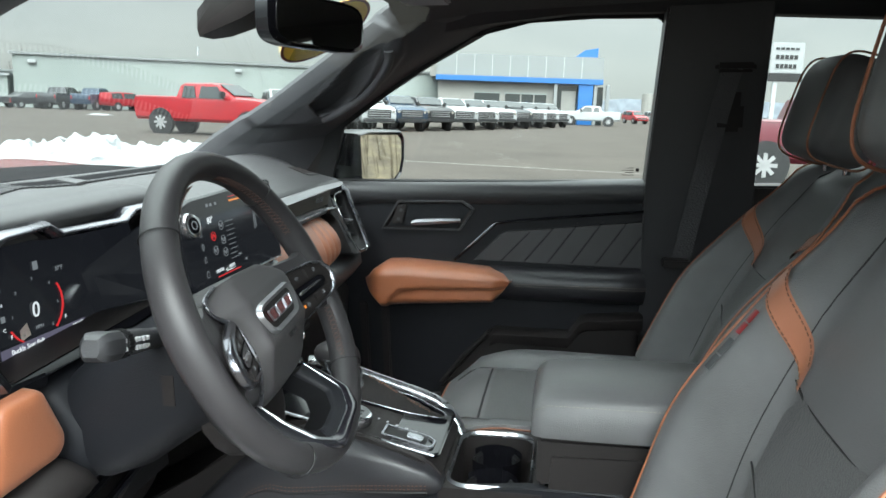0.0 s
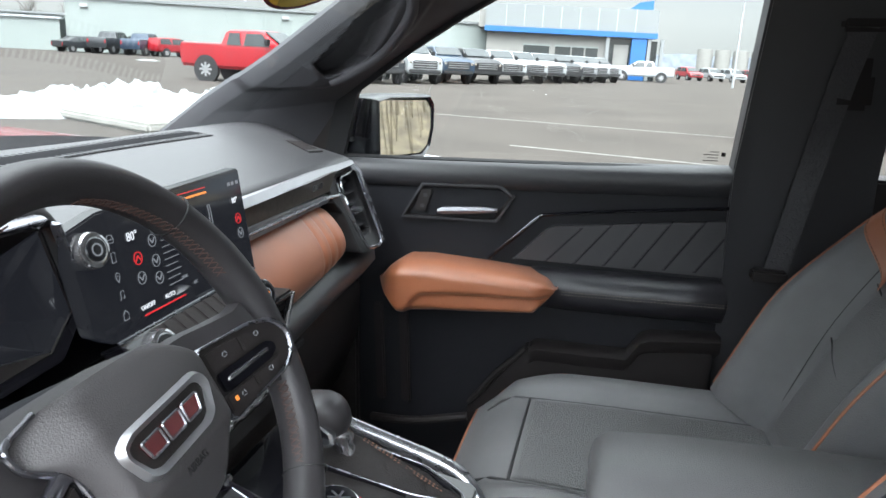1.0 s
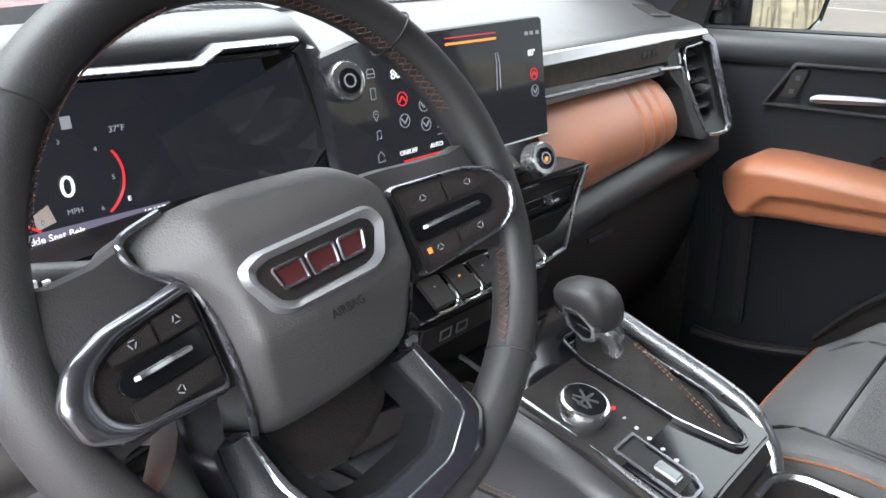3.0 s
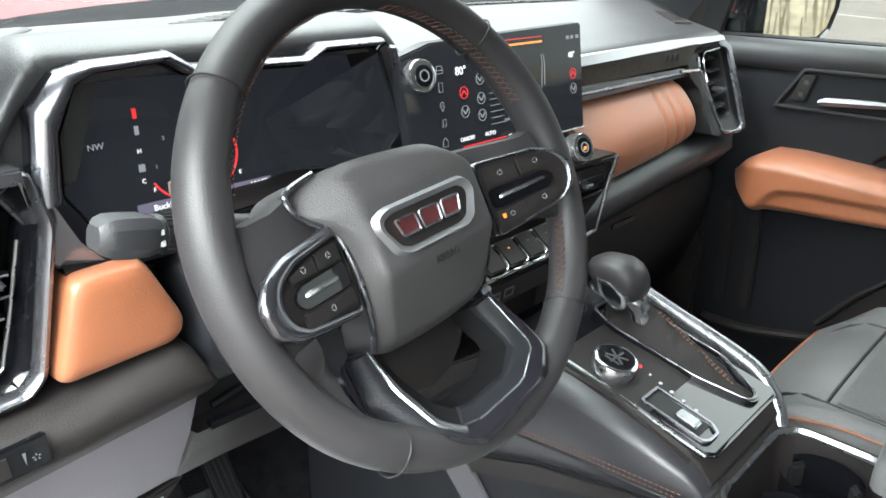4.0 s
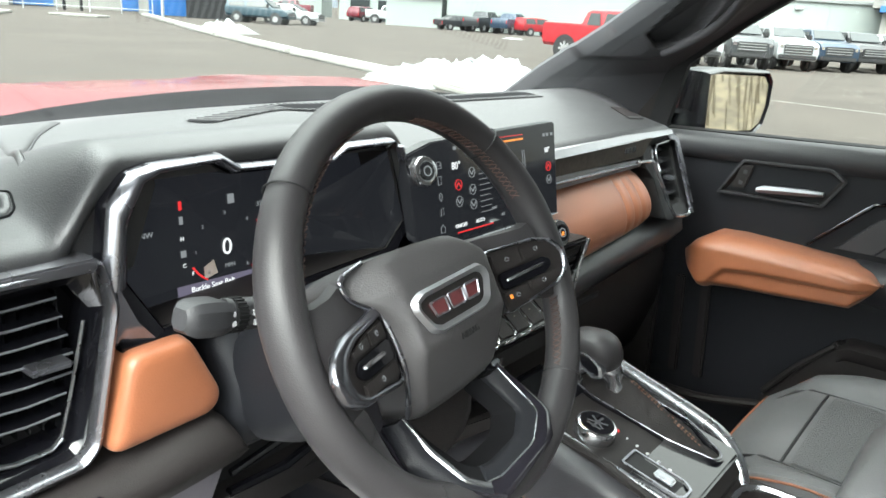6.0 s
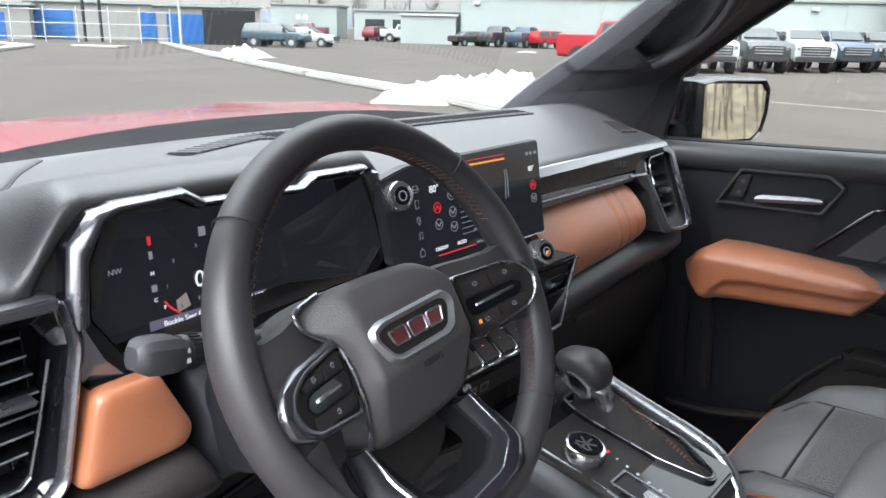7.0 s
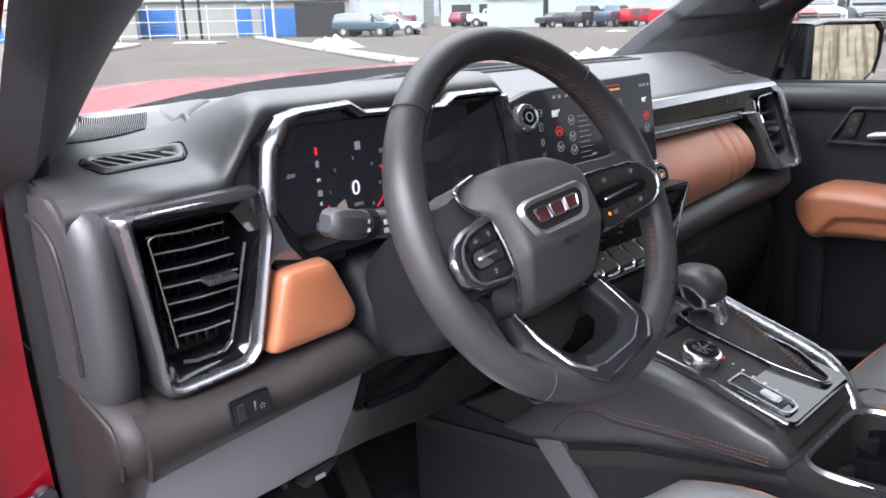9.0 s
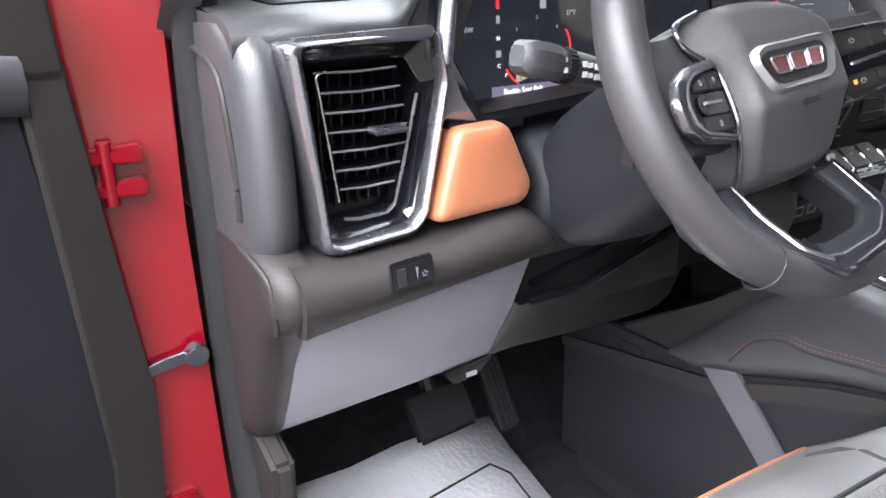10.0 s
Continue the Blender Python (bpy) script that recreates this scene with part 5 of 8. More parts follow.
prism(bm, [vf(*p) for p in [(1.800, 1.3135), (1.828, 1.3145), (1.845, 1.304), (1.829, 1.172), (1.818, 1.158), (1.807, 1.160), (1.814, 1.174), (1.828, 1.296), (1.822, 1.304), (1.800, 1.305)]], (.006, 0, 0), .002)
part("vent_edge", bm, BEZEL, pvent, "satin silver outer edge")
bm = B()
tube(bm, spline([(-.550, 1.640, 1.2745), vf(1.684, 1.273, .004), vf(1.698, 1.268, .004), vf(1.709, 1.225, .004), vf(1.721, 1.180, .004), vf(1.735, 1.164, .004), vf(1.785, 1.159, .004), vf(1.816, 1.163, .004)], 5), .0034, 8)
part("vent_line", bm, SATIN, pvent, "satin silver lower line")
bm = B()
tube(bm, spline([vf(1.724, 1.250, -.001), vf(1.725, 1.278, -.001), vf(1.738, 1.297, -.001), vf(1.770, 1.300, -.001), vf(1.806, 1.302, -.001)], 4), .0020, 8)
part("vent_rim", bm, CHROME, pvent)
bm = B()
prism(bm, [vf(1.794, 1.160, .004), vf(1.817, 1.160, .004), vf(1.819, 1.171, .004), vf(1.798, 1.168, .004)], (.004, 0, 0), .001)
part("vent_rim", bm, SATIN, pvent)
bm = B()
box(bm, -.66, -.63, 1.66, 1.84, 1.15, 1.305)
part("vent_throat", bm, DARK, pvent)
for i in range(5):
    z = 1.282 - .0205 * i
    yl, yr = 1.728 + .004 * i, 1.820 - .003 * i
    bm = B()
    loft(bm, [[vf(y, z - .003, e - .020), vf(y, z, e - .015), vf(y, z + .003, e - .020), vf(y, z + .010, -.05), vf(y, z + .005, -.05)] for y, e in ((yl, 0), ((yl + yr) / 2, .004), (yr, 0))])
    part("louvre", bm, DARKCHROME, pvent)
bm = B()
box(bm, -.014, .012, -.012, .012, -.0045, .0045, .003, m=Matrix.Translation(vf(1.775, 1.232, -.006)))
part("vent_tab", bm, SATIN, pvent)
bm = B()
tube(bm, [vf(1.698, 1.278, .003), vf(1.702, 1.293, .003)], .003, 8)
part("vent_dial", bm, SATIN, pvent)
# lower passenger roll and glove box
bm = B()
rows = []
for y in (1.28, 1.34, 1.45, 1.6, 1.75, 1.84, 1.90, 1.92):
    s = step(1.82, 1.92, y)
    zt = 1.124 + .024 * step(1.30, 1.60, y) + .010 * step(1.55, 1.8, y)
    rows.append([(-.60, y, zt + .01), (-.552 - .03 * s, y, zt), (-.520 - .04 * s, y, zt - .018), (-.515 - .05 * s, y, zt - .045), (-.545 - .04 * s, y, zt - .08), (-.62, y, zt - .10), (-.66, y, 1.1)])
loft(bm, rows)
part("lower_roll", bm, SILL, dash, angle=60)
bm = B()
loft(bm, [[(-.60, y, 1.06), (-.575, y, 1.03), (-.585, y, .92), (-.63, y, .80), (-.80, y, .74), (-.85, y, 1.0)] for y in (1.30, 1.34, 1.60, 1.86, 1.90)])
glove = part("glove_box", bm, PLASTIC, dash, angle=60)
bm = B()
box(bm, -.577, -.572, 1.50, 1.58, 1.012, 1.026, .003)
part("glove_latch", bm, SILL, glove)

# --- centre stack: vents, switch row, charging panel
bm = B()
prism(bm, [(-.478, .99, 1.205), (-.478, 1.335, 1.200), (-.495, 1.325, 1.135), (-.500, 1.295, 1.108), (-.490, 1.01, 1.115)], (-.06, 0, 0), .004)
stack = part("centre_fascia", bm, PLASTIC, dash)
for y0, y1 in ((1.01, 1.155), (1.175, 1.318)):
    bm = B()
    ring(bm, [(-.474, y0, 1.200), (-.474, y1, 1.196), (-.488, y1 - .008, 1.142), (-.488, y0 + .008, 1.146)], [(-.478, y0 + .008, 1.194), (-.478, y1 - .008, 1.190), (-.488, y1 - .014, 1.148), (-.488, y0 + .014, 1.152)], (-.012, 0, 0), .001)
    v_ = part("centre_vent", bm, PIANO, stack)
    bm = B()
    prism(bm, [(-.500, y0 + .005, 1.198), (-.500, y1 - .005, 1.194), (-.508, y1 - .01, 1.144), (-.508, y0 + .01, 1.148)], (-.004, 0, 0))
    part("vent_throat", bm, DARK, v_)
    for i in range(4):
        bm = B()
        z = 1.186 - .0115 * i
        loft(bm, [[(-.482, y, z - .001), (-.480, y, z + .0005), (-.482, y, z + .002), (-.50, y, z + .006), (-.50, y, z + .003)] for y in (y0 + .011, (y0 + y1) / 2, y1 - .011)])
        part("louvre", bm, PIANO, v_)
    bm = B()
    box(bm, -.482, -.466, (y0 + y1) / 2 - .01, (y0 + y1) / 2 + .01, 1.168, 1.174, .002)
    part("vent_tab", bm, SATIN, v_)
bm = B()
tube(bm, [(-.474, 1.322, 1.200), (-.482, 1.316, 1.157), (-.490, 1.307, 1.088), (-.488, 1.245, 1.081)], .003, 8)
part("stack_edge", bm, SATIN, stack)
bm = B()
prism(bm, [(-.490, 1.00, 1.132), (-.490, 1.225, 1.132), (-.462, 1.225, 1.097), (-.462, 1.01, 1.097)], (-.02, 0, -.014), .003)
part("switch_shelf", bm, PIANO, stack)
for i in range(5):
    y = 1.018 + .038 * i
    bm = B()
    prism(bm, [(-.480, y, 1.135), (-.480, y + .034, 1.135), (-.450, y + .034, 1.113), (-.450, y, 1.113)], (.003, 0, .004), .003)
    s_ = part("toggle_switch", bm, PLASTIC, stack)
    bm = B()
    tube(bm, spline([(-.447, y + .003, 1.1120), (-.4455, y + .017, 1.1115), (-.447, y + .030, 1.1125), (-.452, y + .0345, 1.1195), (-.464, y + .0350, 1.1290)], 4), .0020, 8)
    part("toggle_lip", bm, CHROME, s_)
    bm = B()
    box(bm, -.4685, -.4655, y + .0155, y + .0180, 1.1290, 1.1318)
    part("toggle_lamp", bm, LIT_ORANGE if i in (1, 4) else STITCH_W, s_)
bm = B()
prism(bm, [(-.462, 1.012, 1.092), (-.462, 1.24, 1.092), (-.475, 1.24, 1.050), (-.475, 1.012, 1.050)], (-.03, 0, 0), .004)
usb = part("socket_panel", bm, PLASTIC, stack, "panel with charging sockets")
for y in (1.04, 1.066):
    bm = B()
    ring(bm, [(-.4635, y, 1.079), (-.4635, y + .018, 1.079), (-.4655, y + .018, 1.066), (-.4655, y, 1.066)], [(-.4635, y + .002, 1.077), (-.4635, y + .016, 1.077), (-.4655, y + .016, 1.068), (-.4655, y + .002, 1.068)], (.001, 0, 0))
    part("socket", bm, VENTGREY, usb)

# --- top details: defroster grille, speaker grille, side demister
def de(s_, y):
    """Middle line of the defroster slot."""
    return -.815 + .03 * ((y - MID) / .72) ** 2


# matt black strip on the pad, in place of the shade between ribs
bm = B()
rows = [[(de(0, y) + dx, y, dash_top(de(0, y) + dx, y) + .0012) for dx in (-.033, -.011, .011, .033)] for y in [.86 + .03 * k for k in range(27)]]
loft(bm, rows, closed=False)
part("defroster_shade_strip", bm, COWL, top)
for i in range(62):
    y = .868 + .0125 * i
    xc = de(0, y)
    bm = B()
    prism(bm, [(x, yy, dash_top(x, yy) + .0008) for x, yy in ((xc - .032, y - .003), (xc - .032, y + .002), (xc + .032, y + .011), (xc + .032, y + .006))], (0, 0, .0018))
    part("defroster_rib", bm, DASH, top)
bm = B()
on_top(bm, [(-.812, 1.085), (-.818, 1.119), (-.783, 1.121), (-.777, 1.086)], .001, .004)
part("light_sensor", bm, DASH, top)
DV = round_poly([(-.700, .474), (-.692, .558), (-.668, .567), (-.633, .556), (-.625, .468), (-.680, .464)], .010, 4)
DC = (-.664, .514)


def rim_of(k):
    return [(lerp(x, DC[0], k), lerp(y, DC[1], k * .7)) for x, y in DV]


bm = B()
cut = [[(x, y, dash_top(x, y) + h) for x, y in rim_of(k)] for k, h in ((.0, -.003), (.04, .0030), (.12, .0046), (.22, .0042), (.30, -.002))]
loft(bm, [list(c_) for c_ in zip(*cut)] + [[c_[0] for c_ in cut]])
dv = part("demister_vent", bm, DASH, dash, "grey side demister outlet", angle=60)
# matt black plate gives the outlet the shade of a deep throat
bm = B()
prism(bm, [(x, y, dash_top(x, y) + .0014) for x, y in rim_of(.22)], (0, 0, -.004))
part("demister_shade_plate", bm, COWL, dv)
for i in range(5):
    y = .478 + .0155 * i
    bm = B()
    prism(bm, [(x, yy, dash_top(x, yy) + .0014) for x, yy in ((-.684, y - .003), (-.684, y + .001), (-.640, y + .0165), (-.640, y + .0125))], (0, 0, .0014))
    part("demister_rib", bm, DASH, dv)
bm = B()
tube(bm, [(x, y, dash_top(x, y) + .0006) for x, y in rim_of(-.05)], .0012, 6, closed=True)
part("demister_gap", bm, COWL, dv)
# speaker grille: a flush dark plate under fine slanted ridges
bm = B()
loft(bm, [[(x, y + .44 * (-.790 - x), dash_top(x, y + .44 * (-.790 - x)) + .0008) for x in [lerp(-.918, -.788, a / 7) for a in range(8)]] for y in [lerp(.486, .579, b / 10) for b in range(11)]], closed=False)
spk = part("speaker_grille", bm, COWL, dash, "ridged speaker grille")
bm = B()
for b in range(31):
    row = [(x, .4875 + .003 * b + .44 * (-.790 - x)) for x in [lerp(-.917, -.789, a / 7) for a in range(8)]]
    loft(bm, [[(x, y + e, dash_top(x, y) + h) for e, h in ((-.0008, .0004), (-.0005, .0024), (.0005, .0024), (.0008, .0004))] for x, y in row])
part("grille_texture", bm, DASH, spk, kind="stuff")
# raised tongue beside the instrument hump
TL = spline([(-.690, .587, 0), (-.745, .604, 0), (-.83, .630, 0), (-.895, .648, 0), (-.935, .664, 0)], 6)
TR = spline([(-.692, .593, 0), (-.745, .612, 0), (-.83, .655, 0), (-.895, .694, 0), (-.955, .745, 0)], 6)
bm = B()
loft(bm, [[(v.x, v.y, dash_top(v.x, v.y) + h) for v, h in ((a.lerp(b, e), g * step(0, .12, k / 24)) for e, g in ((-.10, -.003), (.0, .0030), (.14, .0048), (.5, .0054), (.86, .0048), (1.0, .0026), (1.06, -.003)))] for k, (a, b) in enumerate(zip(TL, TR))])
part("raised_tongue", bm, DASH, top, angle=70)
bm = B()
tube(bm, [(v.x, v.y + .002, dash_top(v.x, v.y) + .0006) for v in TR], .0012, 6)
part("tongue_gap", bm, SILL, top)
# small demister slot on the passenger's end
bm = B()
on_top(bm, [(-.690, 1.785), (-.680, 1.835), (-.615, 1.790), (-.625, 1.745)], .0006, .0016)
ps = part("side_outlet", bm, PLASTIC, dash)
bm = B()
on_top(bm, [(-.632, 1.748), (-.622, 1.794), (-.614, 1.790), (-.624, 1.743)], .001, .003)
part("outlet_edge", bm, DASH, ps)


# ------------------------------------------------------------------ steering wheel and column
ca, sa = math.cos(radians(25.9)), math.sin(radians(25.9))
WHEEL = Matrix.Translation((-.340, .797, 1.274)) @ Matrix.Rotation(radians(1.5), 4, "Z") @ Matrix(((0, -sa, ca, 0), (1, 0, 0, 0), (0, ca, sa, 0), (0, 0, 0, 1))) @ pose(0, 0, 0, 0, 0, 4.5)


def W(u, v, w=0.0):
    return WHEEL @ Vector((u, v, w))


wheel = thing("steering_wheel", (-.42, .783, 1.23), "black leather steering wheel with silver and gloss black spokes", "steering wheel")
bm = B()
n1, n2 = 96, 18
rws = []
for i in range(n1):
    a = 2 * math.pi * i / n1
    low = step(.55, .98, -math.sin(a))
    R = .1812 - .004 * low
    grip = .0012 * (math.exp(-((math.sin(a) - .25) / .25) ** 2))
    rr, rw = .0165 + grip + .001 * low, .0190 + grip
    rws.append([bm.verts.new(W((R + rr * math.cos(b)) * math.cos(a), (R + rr * math.cos(b)) * math.sin(a), rw * math.sin(b))) for b in [2 * math.pi * k / n2 for k in range(n2)]])
for i in range(n1):
    p, q = rws[i], rws[(i + 1) % n1]
    for k in range(n2):
        bm.faces.new((p[k], p[(k + 1) % n2], q[(k + 1) % n2], q[k]))
rim = part("rim", bm, WHEELSKIN, wheel, "smooth black leather rim", angle=80)
for ang in (136, 42, -47, -128):
    a = radians(ang)
    bm = B()
    tube(bm, [W((.1812 + .0180 * math.cos(b)) * math.cos(a), (.1812 + .0180 * math.cos(b)) * math.sin(a), .0204 * math.sin(b)) for b in [2 * math.pi * k / 24 for k in range(24)]], .0009, 6, closed=True)
    part("rim_seam", bm, DARK, rim)
# cross stitching on the inner side of the rim, four runs
THREAD = mat("brown_thread", (0.085, 0.048, 0.040), 0.7)
for lo, hi in ((20, 78), (102, 160), (-46, -18)):
    bm = B()
    for i in range(int((hi - lo) / 2.2)):
        a, e = radians(lo + 2.2 * i), radians(lo + 2.2 * i + 1.7)
        R = .1812 - .0172
        for w0, w1 in ((.0095, -.0005), (-.0005, .0095)):
            tube(bm, [W(R * math.cos(a), R * math.sin(a), w0), W(R * math.cos(e), R * math.sin(e), w1)], .0006, 4)
    part("cross_stitching", bm, THREAD, rim, "brown cross stitching")

def WP(u, v, w=0.0):
    """As W, for the hub, which stands a little proud of the rim."""
    return WHEEL @ Vector((u - .008, v, w + .025))


# hub pad: a domed, faceted cover whose edges lie deeper than its middle
HALF = [(0, .056, -.014), (.045, .056, -.018), (.078, .055, -.028), (.097, .049, -.032), (.101, .037, -.032), (.083, .017, -.030), (.073, -.006, -.028), (.071, -.034, -.028), (.069, -.060, -.038), (.063, -.082, -.054), (.046, -.091, -.059), (0, -.093, -.059)]
HUB = [(0, .053, -.018), (.032, .049, -.021), (.055, .038, -.023), (.068, .025, -.025), (.075, .010, -.026), (.074, -.006, -.027)] + HALF[7:] + [(-u, v, w) for u, v, w in HALF[-2:0:-1]]


def hub_w(u, v):
    """Depth of the pad's broad face."""
    low = max(0, -.030 - v)
    return -.007 - .62 * low - .75 * max(0, abs(u) - .060 + .10 * low) - .30 * max(0, v - .026)


bm = B()
HUBS = [tuple(v) for v in spline(HUB, 4, True)]
rings_ = [[WP(u, v, w - .05) for u, v, w in HUBS], [WP(u, v, w) for u, v, w in HUBS]]
for g in [.985, .965, .94, .90, .86, .82, .78, .74, .70, .65, .60, .55, .50, .44, .38, .30, .20, .08]:
    k = min(1.0, (1 - g) / .13)
    k = k * (2 - k)
    rings_.append([WP(u * g, -.010 + (v + .010) * g, lerp(w, hub_w(u * g, -.010 + (v + .010) * g), k)) for u, v, w in HUBS])
loft(bm, rings_)
hub = part("hub_pad", bm, HUBSKIN, wheel, "black grained airbag cover", angle=32)
FW = WHEEL.to_3x3() @ Vector((0, 0, 1))
EO = round_poly([(-.052, .013), (-.040, .0175), (.047, .0175), (.055, .013), (.057, .004), (.047, -.018), (.037, -.023), (-.032, -.023), (-.042, -.018), (-.053, .004)], .004, 3)
def shrink(pts, ku, kv, w):
    return [WP(-.005 + (u - .002) * ku, -.004 + (v + .003) * kv, w - .003) for u, v in pts]


bm = B()
ring(bm, shrink(EO, 1, 1, -.0035), shrink(EO, .95, .88, .0015), FW * -.004)
ring(bm, shrink(EO, .95, .88, .0015), shrink(EO, .84, .68, -.0015), FW * -.004)
emb = part("badge_frame", bm, ALU, hub, "silver shield-shaped badge frame", angle=20)
bm = B()
prism(bm, shrink(EO, .88, .76, -.0034), FW * .0012)
part("badge_plate", bm, PLASTIC, emb)
RELIEF = [round_poly(p, .002, 3) for p in ([(-.038, .005), (-.017, .005), (-.016, -.008), (-.034, -.008)], [(-.013, .005), (.0085, .005), (.0075, -.008), (-.012, -.008)], [(.012, .005), (.033, .005), (.029, -.008), (.011, -.008)])]
bm = B()
for pts in RELIEF:
    tube(bm, [WP(u - .004, v - .001, -.0024) for u, v in pts], .0011, 6, closed=True, up=FW)
part("badge_relief", bm, BEZEL, emb, "raised chrome outlines of the badge")
bm = B()
for pts in RELIEF:
    prism(bm, [WP(u - .004, v - .001, -.0052) for u, v in pts], FW * .0024)
part("badge_fill", bm, mat("dark_red_chrome", (0.26, 0.07, 0.075), 0.25, metal=0.8), emb, "dark red shapes of the badge")
part("airbag_word", text_bm("AIRBAG", .0085, WHEEL @ Matrix.Translation((-.009, -.036, .0188)) @ Matrix.Rotation(radians(-6), 4, "X") @ Matrix.Scale(.9, 4), depth=.0004), DARK, hub)
def pod(s, u, v, out=0.0):
    """On a key pod, which leans from the hub up to the rim."""
    return WP(s * u, v, lerp(-.026, .002, (u - .085) / .08) + out)


PN = FW
PODO = round_poly([(.080, .020), (.138, .0135), (.160, .005), (.172, -.012), (.167, -.032), (.150, -.041), (.082, -.048)], .006, 4)
PODI = round_poly([(.080, .0135), (.133, .0070), (.151, -.001), (.160, -.0125), (.156, -.0275), (.145, -.036), (.082, -.0438)], .006, 4)
PODL = round_poly([(.080, .0115), (.131, .0050), (.148, -.003), (.155, -.013), (.152, -.026), (.142, -.0345), (.082, -.0425)], .006, 4)
CAPS = round_poly([(.083, -.007), (.137, -.009), (.144, -.0165), (.137, -.024), (.083, -.024)], .004, 4)
for s in (-1, 1):
    bm = B()
    tube(bm, spline(([WP(s * .076, .0565, -.026), WP(s * .099, .051, -.029), WP(s * .103, .043, -.029), WP(s * .098, .031, -.029)] if s < 0 else []) + [WP(s * .078, .013, -.027), WP(s * .0735, -.008, -.025), WP(s * .073, -.036, -.026), WP(s * .070, -.064, -.038), WP(s * .067, -.086, -.054)], 6), .0023 if s < 0 else .0017, 8)
    part("hub_seam", bm, BEZEL if s < 0 else PIANO, wheel, "thin glossy line beside the pad")
    # leather spoke from hub to rim
    bm = B()
    rws = []
    for u, v0, v1, w in ((.066, -.052, .054 if s < 0 else .037, -.036), (.095, -.050, .050 if s < 0 else .035, -.033), (.120, -.048, .044 if s < 0 else .031, -.022), (.145, -.050, .042 if s < 0 else .028, -.014), (.162, -.056, .046 if s < 0 else .030, -.014)):
        rws.append([WP(s * u, v1, w - .016), WP(s * u, v1 - .003, w - .004), WP(s * u, lerp(v1, v0, .25), w), WP(s * u, (v1 + v0) / 2, w + .001), WP(s * u, lerp(v0, v1, .2), w), WP(s * u, v0 + .002, w - .005), WP(s * u, v0, w - .016), WP(s * u, (v0 + v1) / 2, w - .024)])
    loft(bm, rws)
    sp = part("spoke", bm, WHEELSKIN, wheel, angle=60)
    bm = B()
    prism(bm, [pod(s, lerp(a[0], b[0], .15), lerp(a[1], b[1], .15), -.006) for a, b in zip(PODO, PODI)], PN * .0075)
    kp = part("key_pod", bm, PLASTIC, sp)
    if s > 0:
        bm = B()
        cut = [[pod(s, lerp(a[0], b[0], k), lerp(a[1], b[1], k), h) for a, b in zip(PODO, PODI)] for k, h in ((0, -.003), (.02, .0028), (.10, .0042), (.30, .0048), (.40, .0040), (.42, .0008))]
        loft(bm, [list(c_) for c_ in zip(*cut)] + [[c_[0] for c_ in cut]])
        part("pod_edge", bm, BEZEL, kp, "satin silver edge", angle=50)
    else:
        bm = B()
        cut = [[pod(s, lerp(a[0], b[0], k), lerp(a[1], b[1], k), h) for a, b in zip(PODO, PODL)] for k, h in ((0, -.004), (.02, .0016), (.12, .0036), (.50, .0060), (.85, .0058), (.97, .0046), (1.0, .0008))]
        loft(bm, [list(c_) for c_ in zip(*cut)] + [[c_[0] for c_ in cut]])
        part("pod_edge", bm, mat("dark_polished_chrome", (0.21, 0.21, 0.235), 0.20, metal=0.95, vary=0.05), kp, "broad silver edge", angle=50)
    rows_ = (((.083, .117), (-.006, .0135, .0100)), ((.119, .152), (-.006, .0095, -.0005)), ((.083, .114), (-.040, -.0255, -.0255)), ((.116, .149), (-.036, -.0255, -.0255)))
    if s < 0:
        rows_ = (((.083, .111), (-.006, .0088, .0062)), ((.112, .141), (-.006, .0060, -.0005)), ((.083, .141), (-.0375, -.0255, -.0255)))
    for (u0, u1), (v0, va, vb) in rows_:
        bm = B()
        prism(bm, [pod(s, u0, v0, .002), pod(s, u1, v0, .002), pod(s, u1, vb, .002), pod(s, u0, va, .002)], PN * .0035, .0010)
        kk = part("key", bm, PLASTIC, kp)
        bm = B()
        cu, cv = (u0 + u1) / 2, (v0 + va) / 2
        for k in range(3):
            a = 2 * math.pi * k / 3 + cu * 40
            tube(bm, [pod(s, cu + .0026 * math.cos(a), cv + .0024 * math.sin(a), .0058), pod(s, cu + .0026 * math.cos(a + 1.5), cv + .0024 * math.sin(a + 1.5), .0058)], .0004, 4)
        part("key_mark", bm, LIT_GREY, kk)
    bm = B()
    prism(bm, [pod(s, u * (1.0 if s < 0 else 1.04), v, .001) for u, v in CAPS], PN * .0042, .0012)
    part("rocker_bed", bm, PIANO, kp)
    bm = B()
    ba, bb = (.092, .140) if s > 0 else (.094, .134)
    loft(bm, [[pod(s, u, -.0125 - h, .003), pod(s, u, -.0145, .0075 * k_), pod(s, u, -.0165, .0075 * k_), pod(s, u, -.0185 + h, .003)] for u, h, k_ in ((ba, .002, .6), (ba + .003, 0, 1), (bb - .003, 0, 1), (bb, .002, .6))])
    part("rocker", bm, CHROME, kp, "bright rocker bar")
    if s > 0:
        bm = B()
        prism(bm, [pod(s, .0885, -.034, .0060), pod(s, .0915, -.034, .0060), pod(s, .0915, -.030, .0060), pod(s, .0885, -.030, .0060)], PN * .0005)
        part("key_lamp", bm, LIT_ORANGE, kp)
# lower spoke: a U of dark gloss with bevels, open in the middle, silver along its driver's limb
U0 = [(-.088, -.081, -.031), (-.096, -.113, -.010), (-.089, -.143, .008), (-.066, -.164, .022), (-.050, -.174, .026), (.044, -.165, .022), (.070, -.145, .010), (.063, -.084, -.030)]
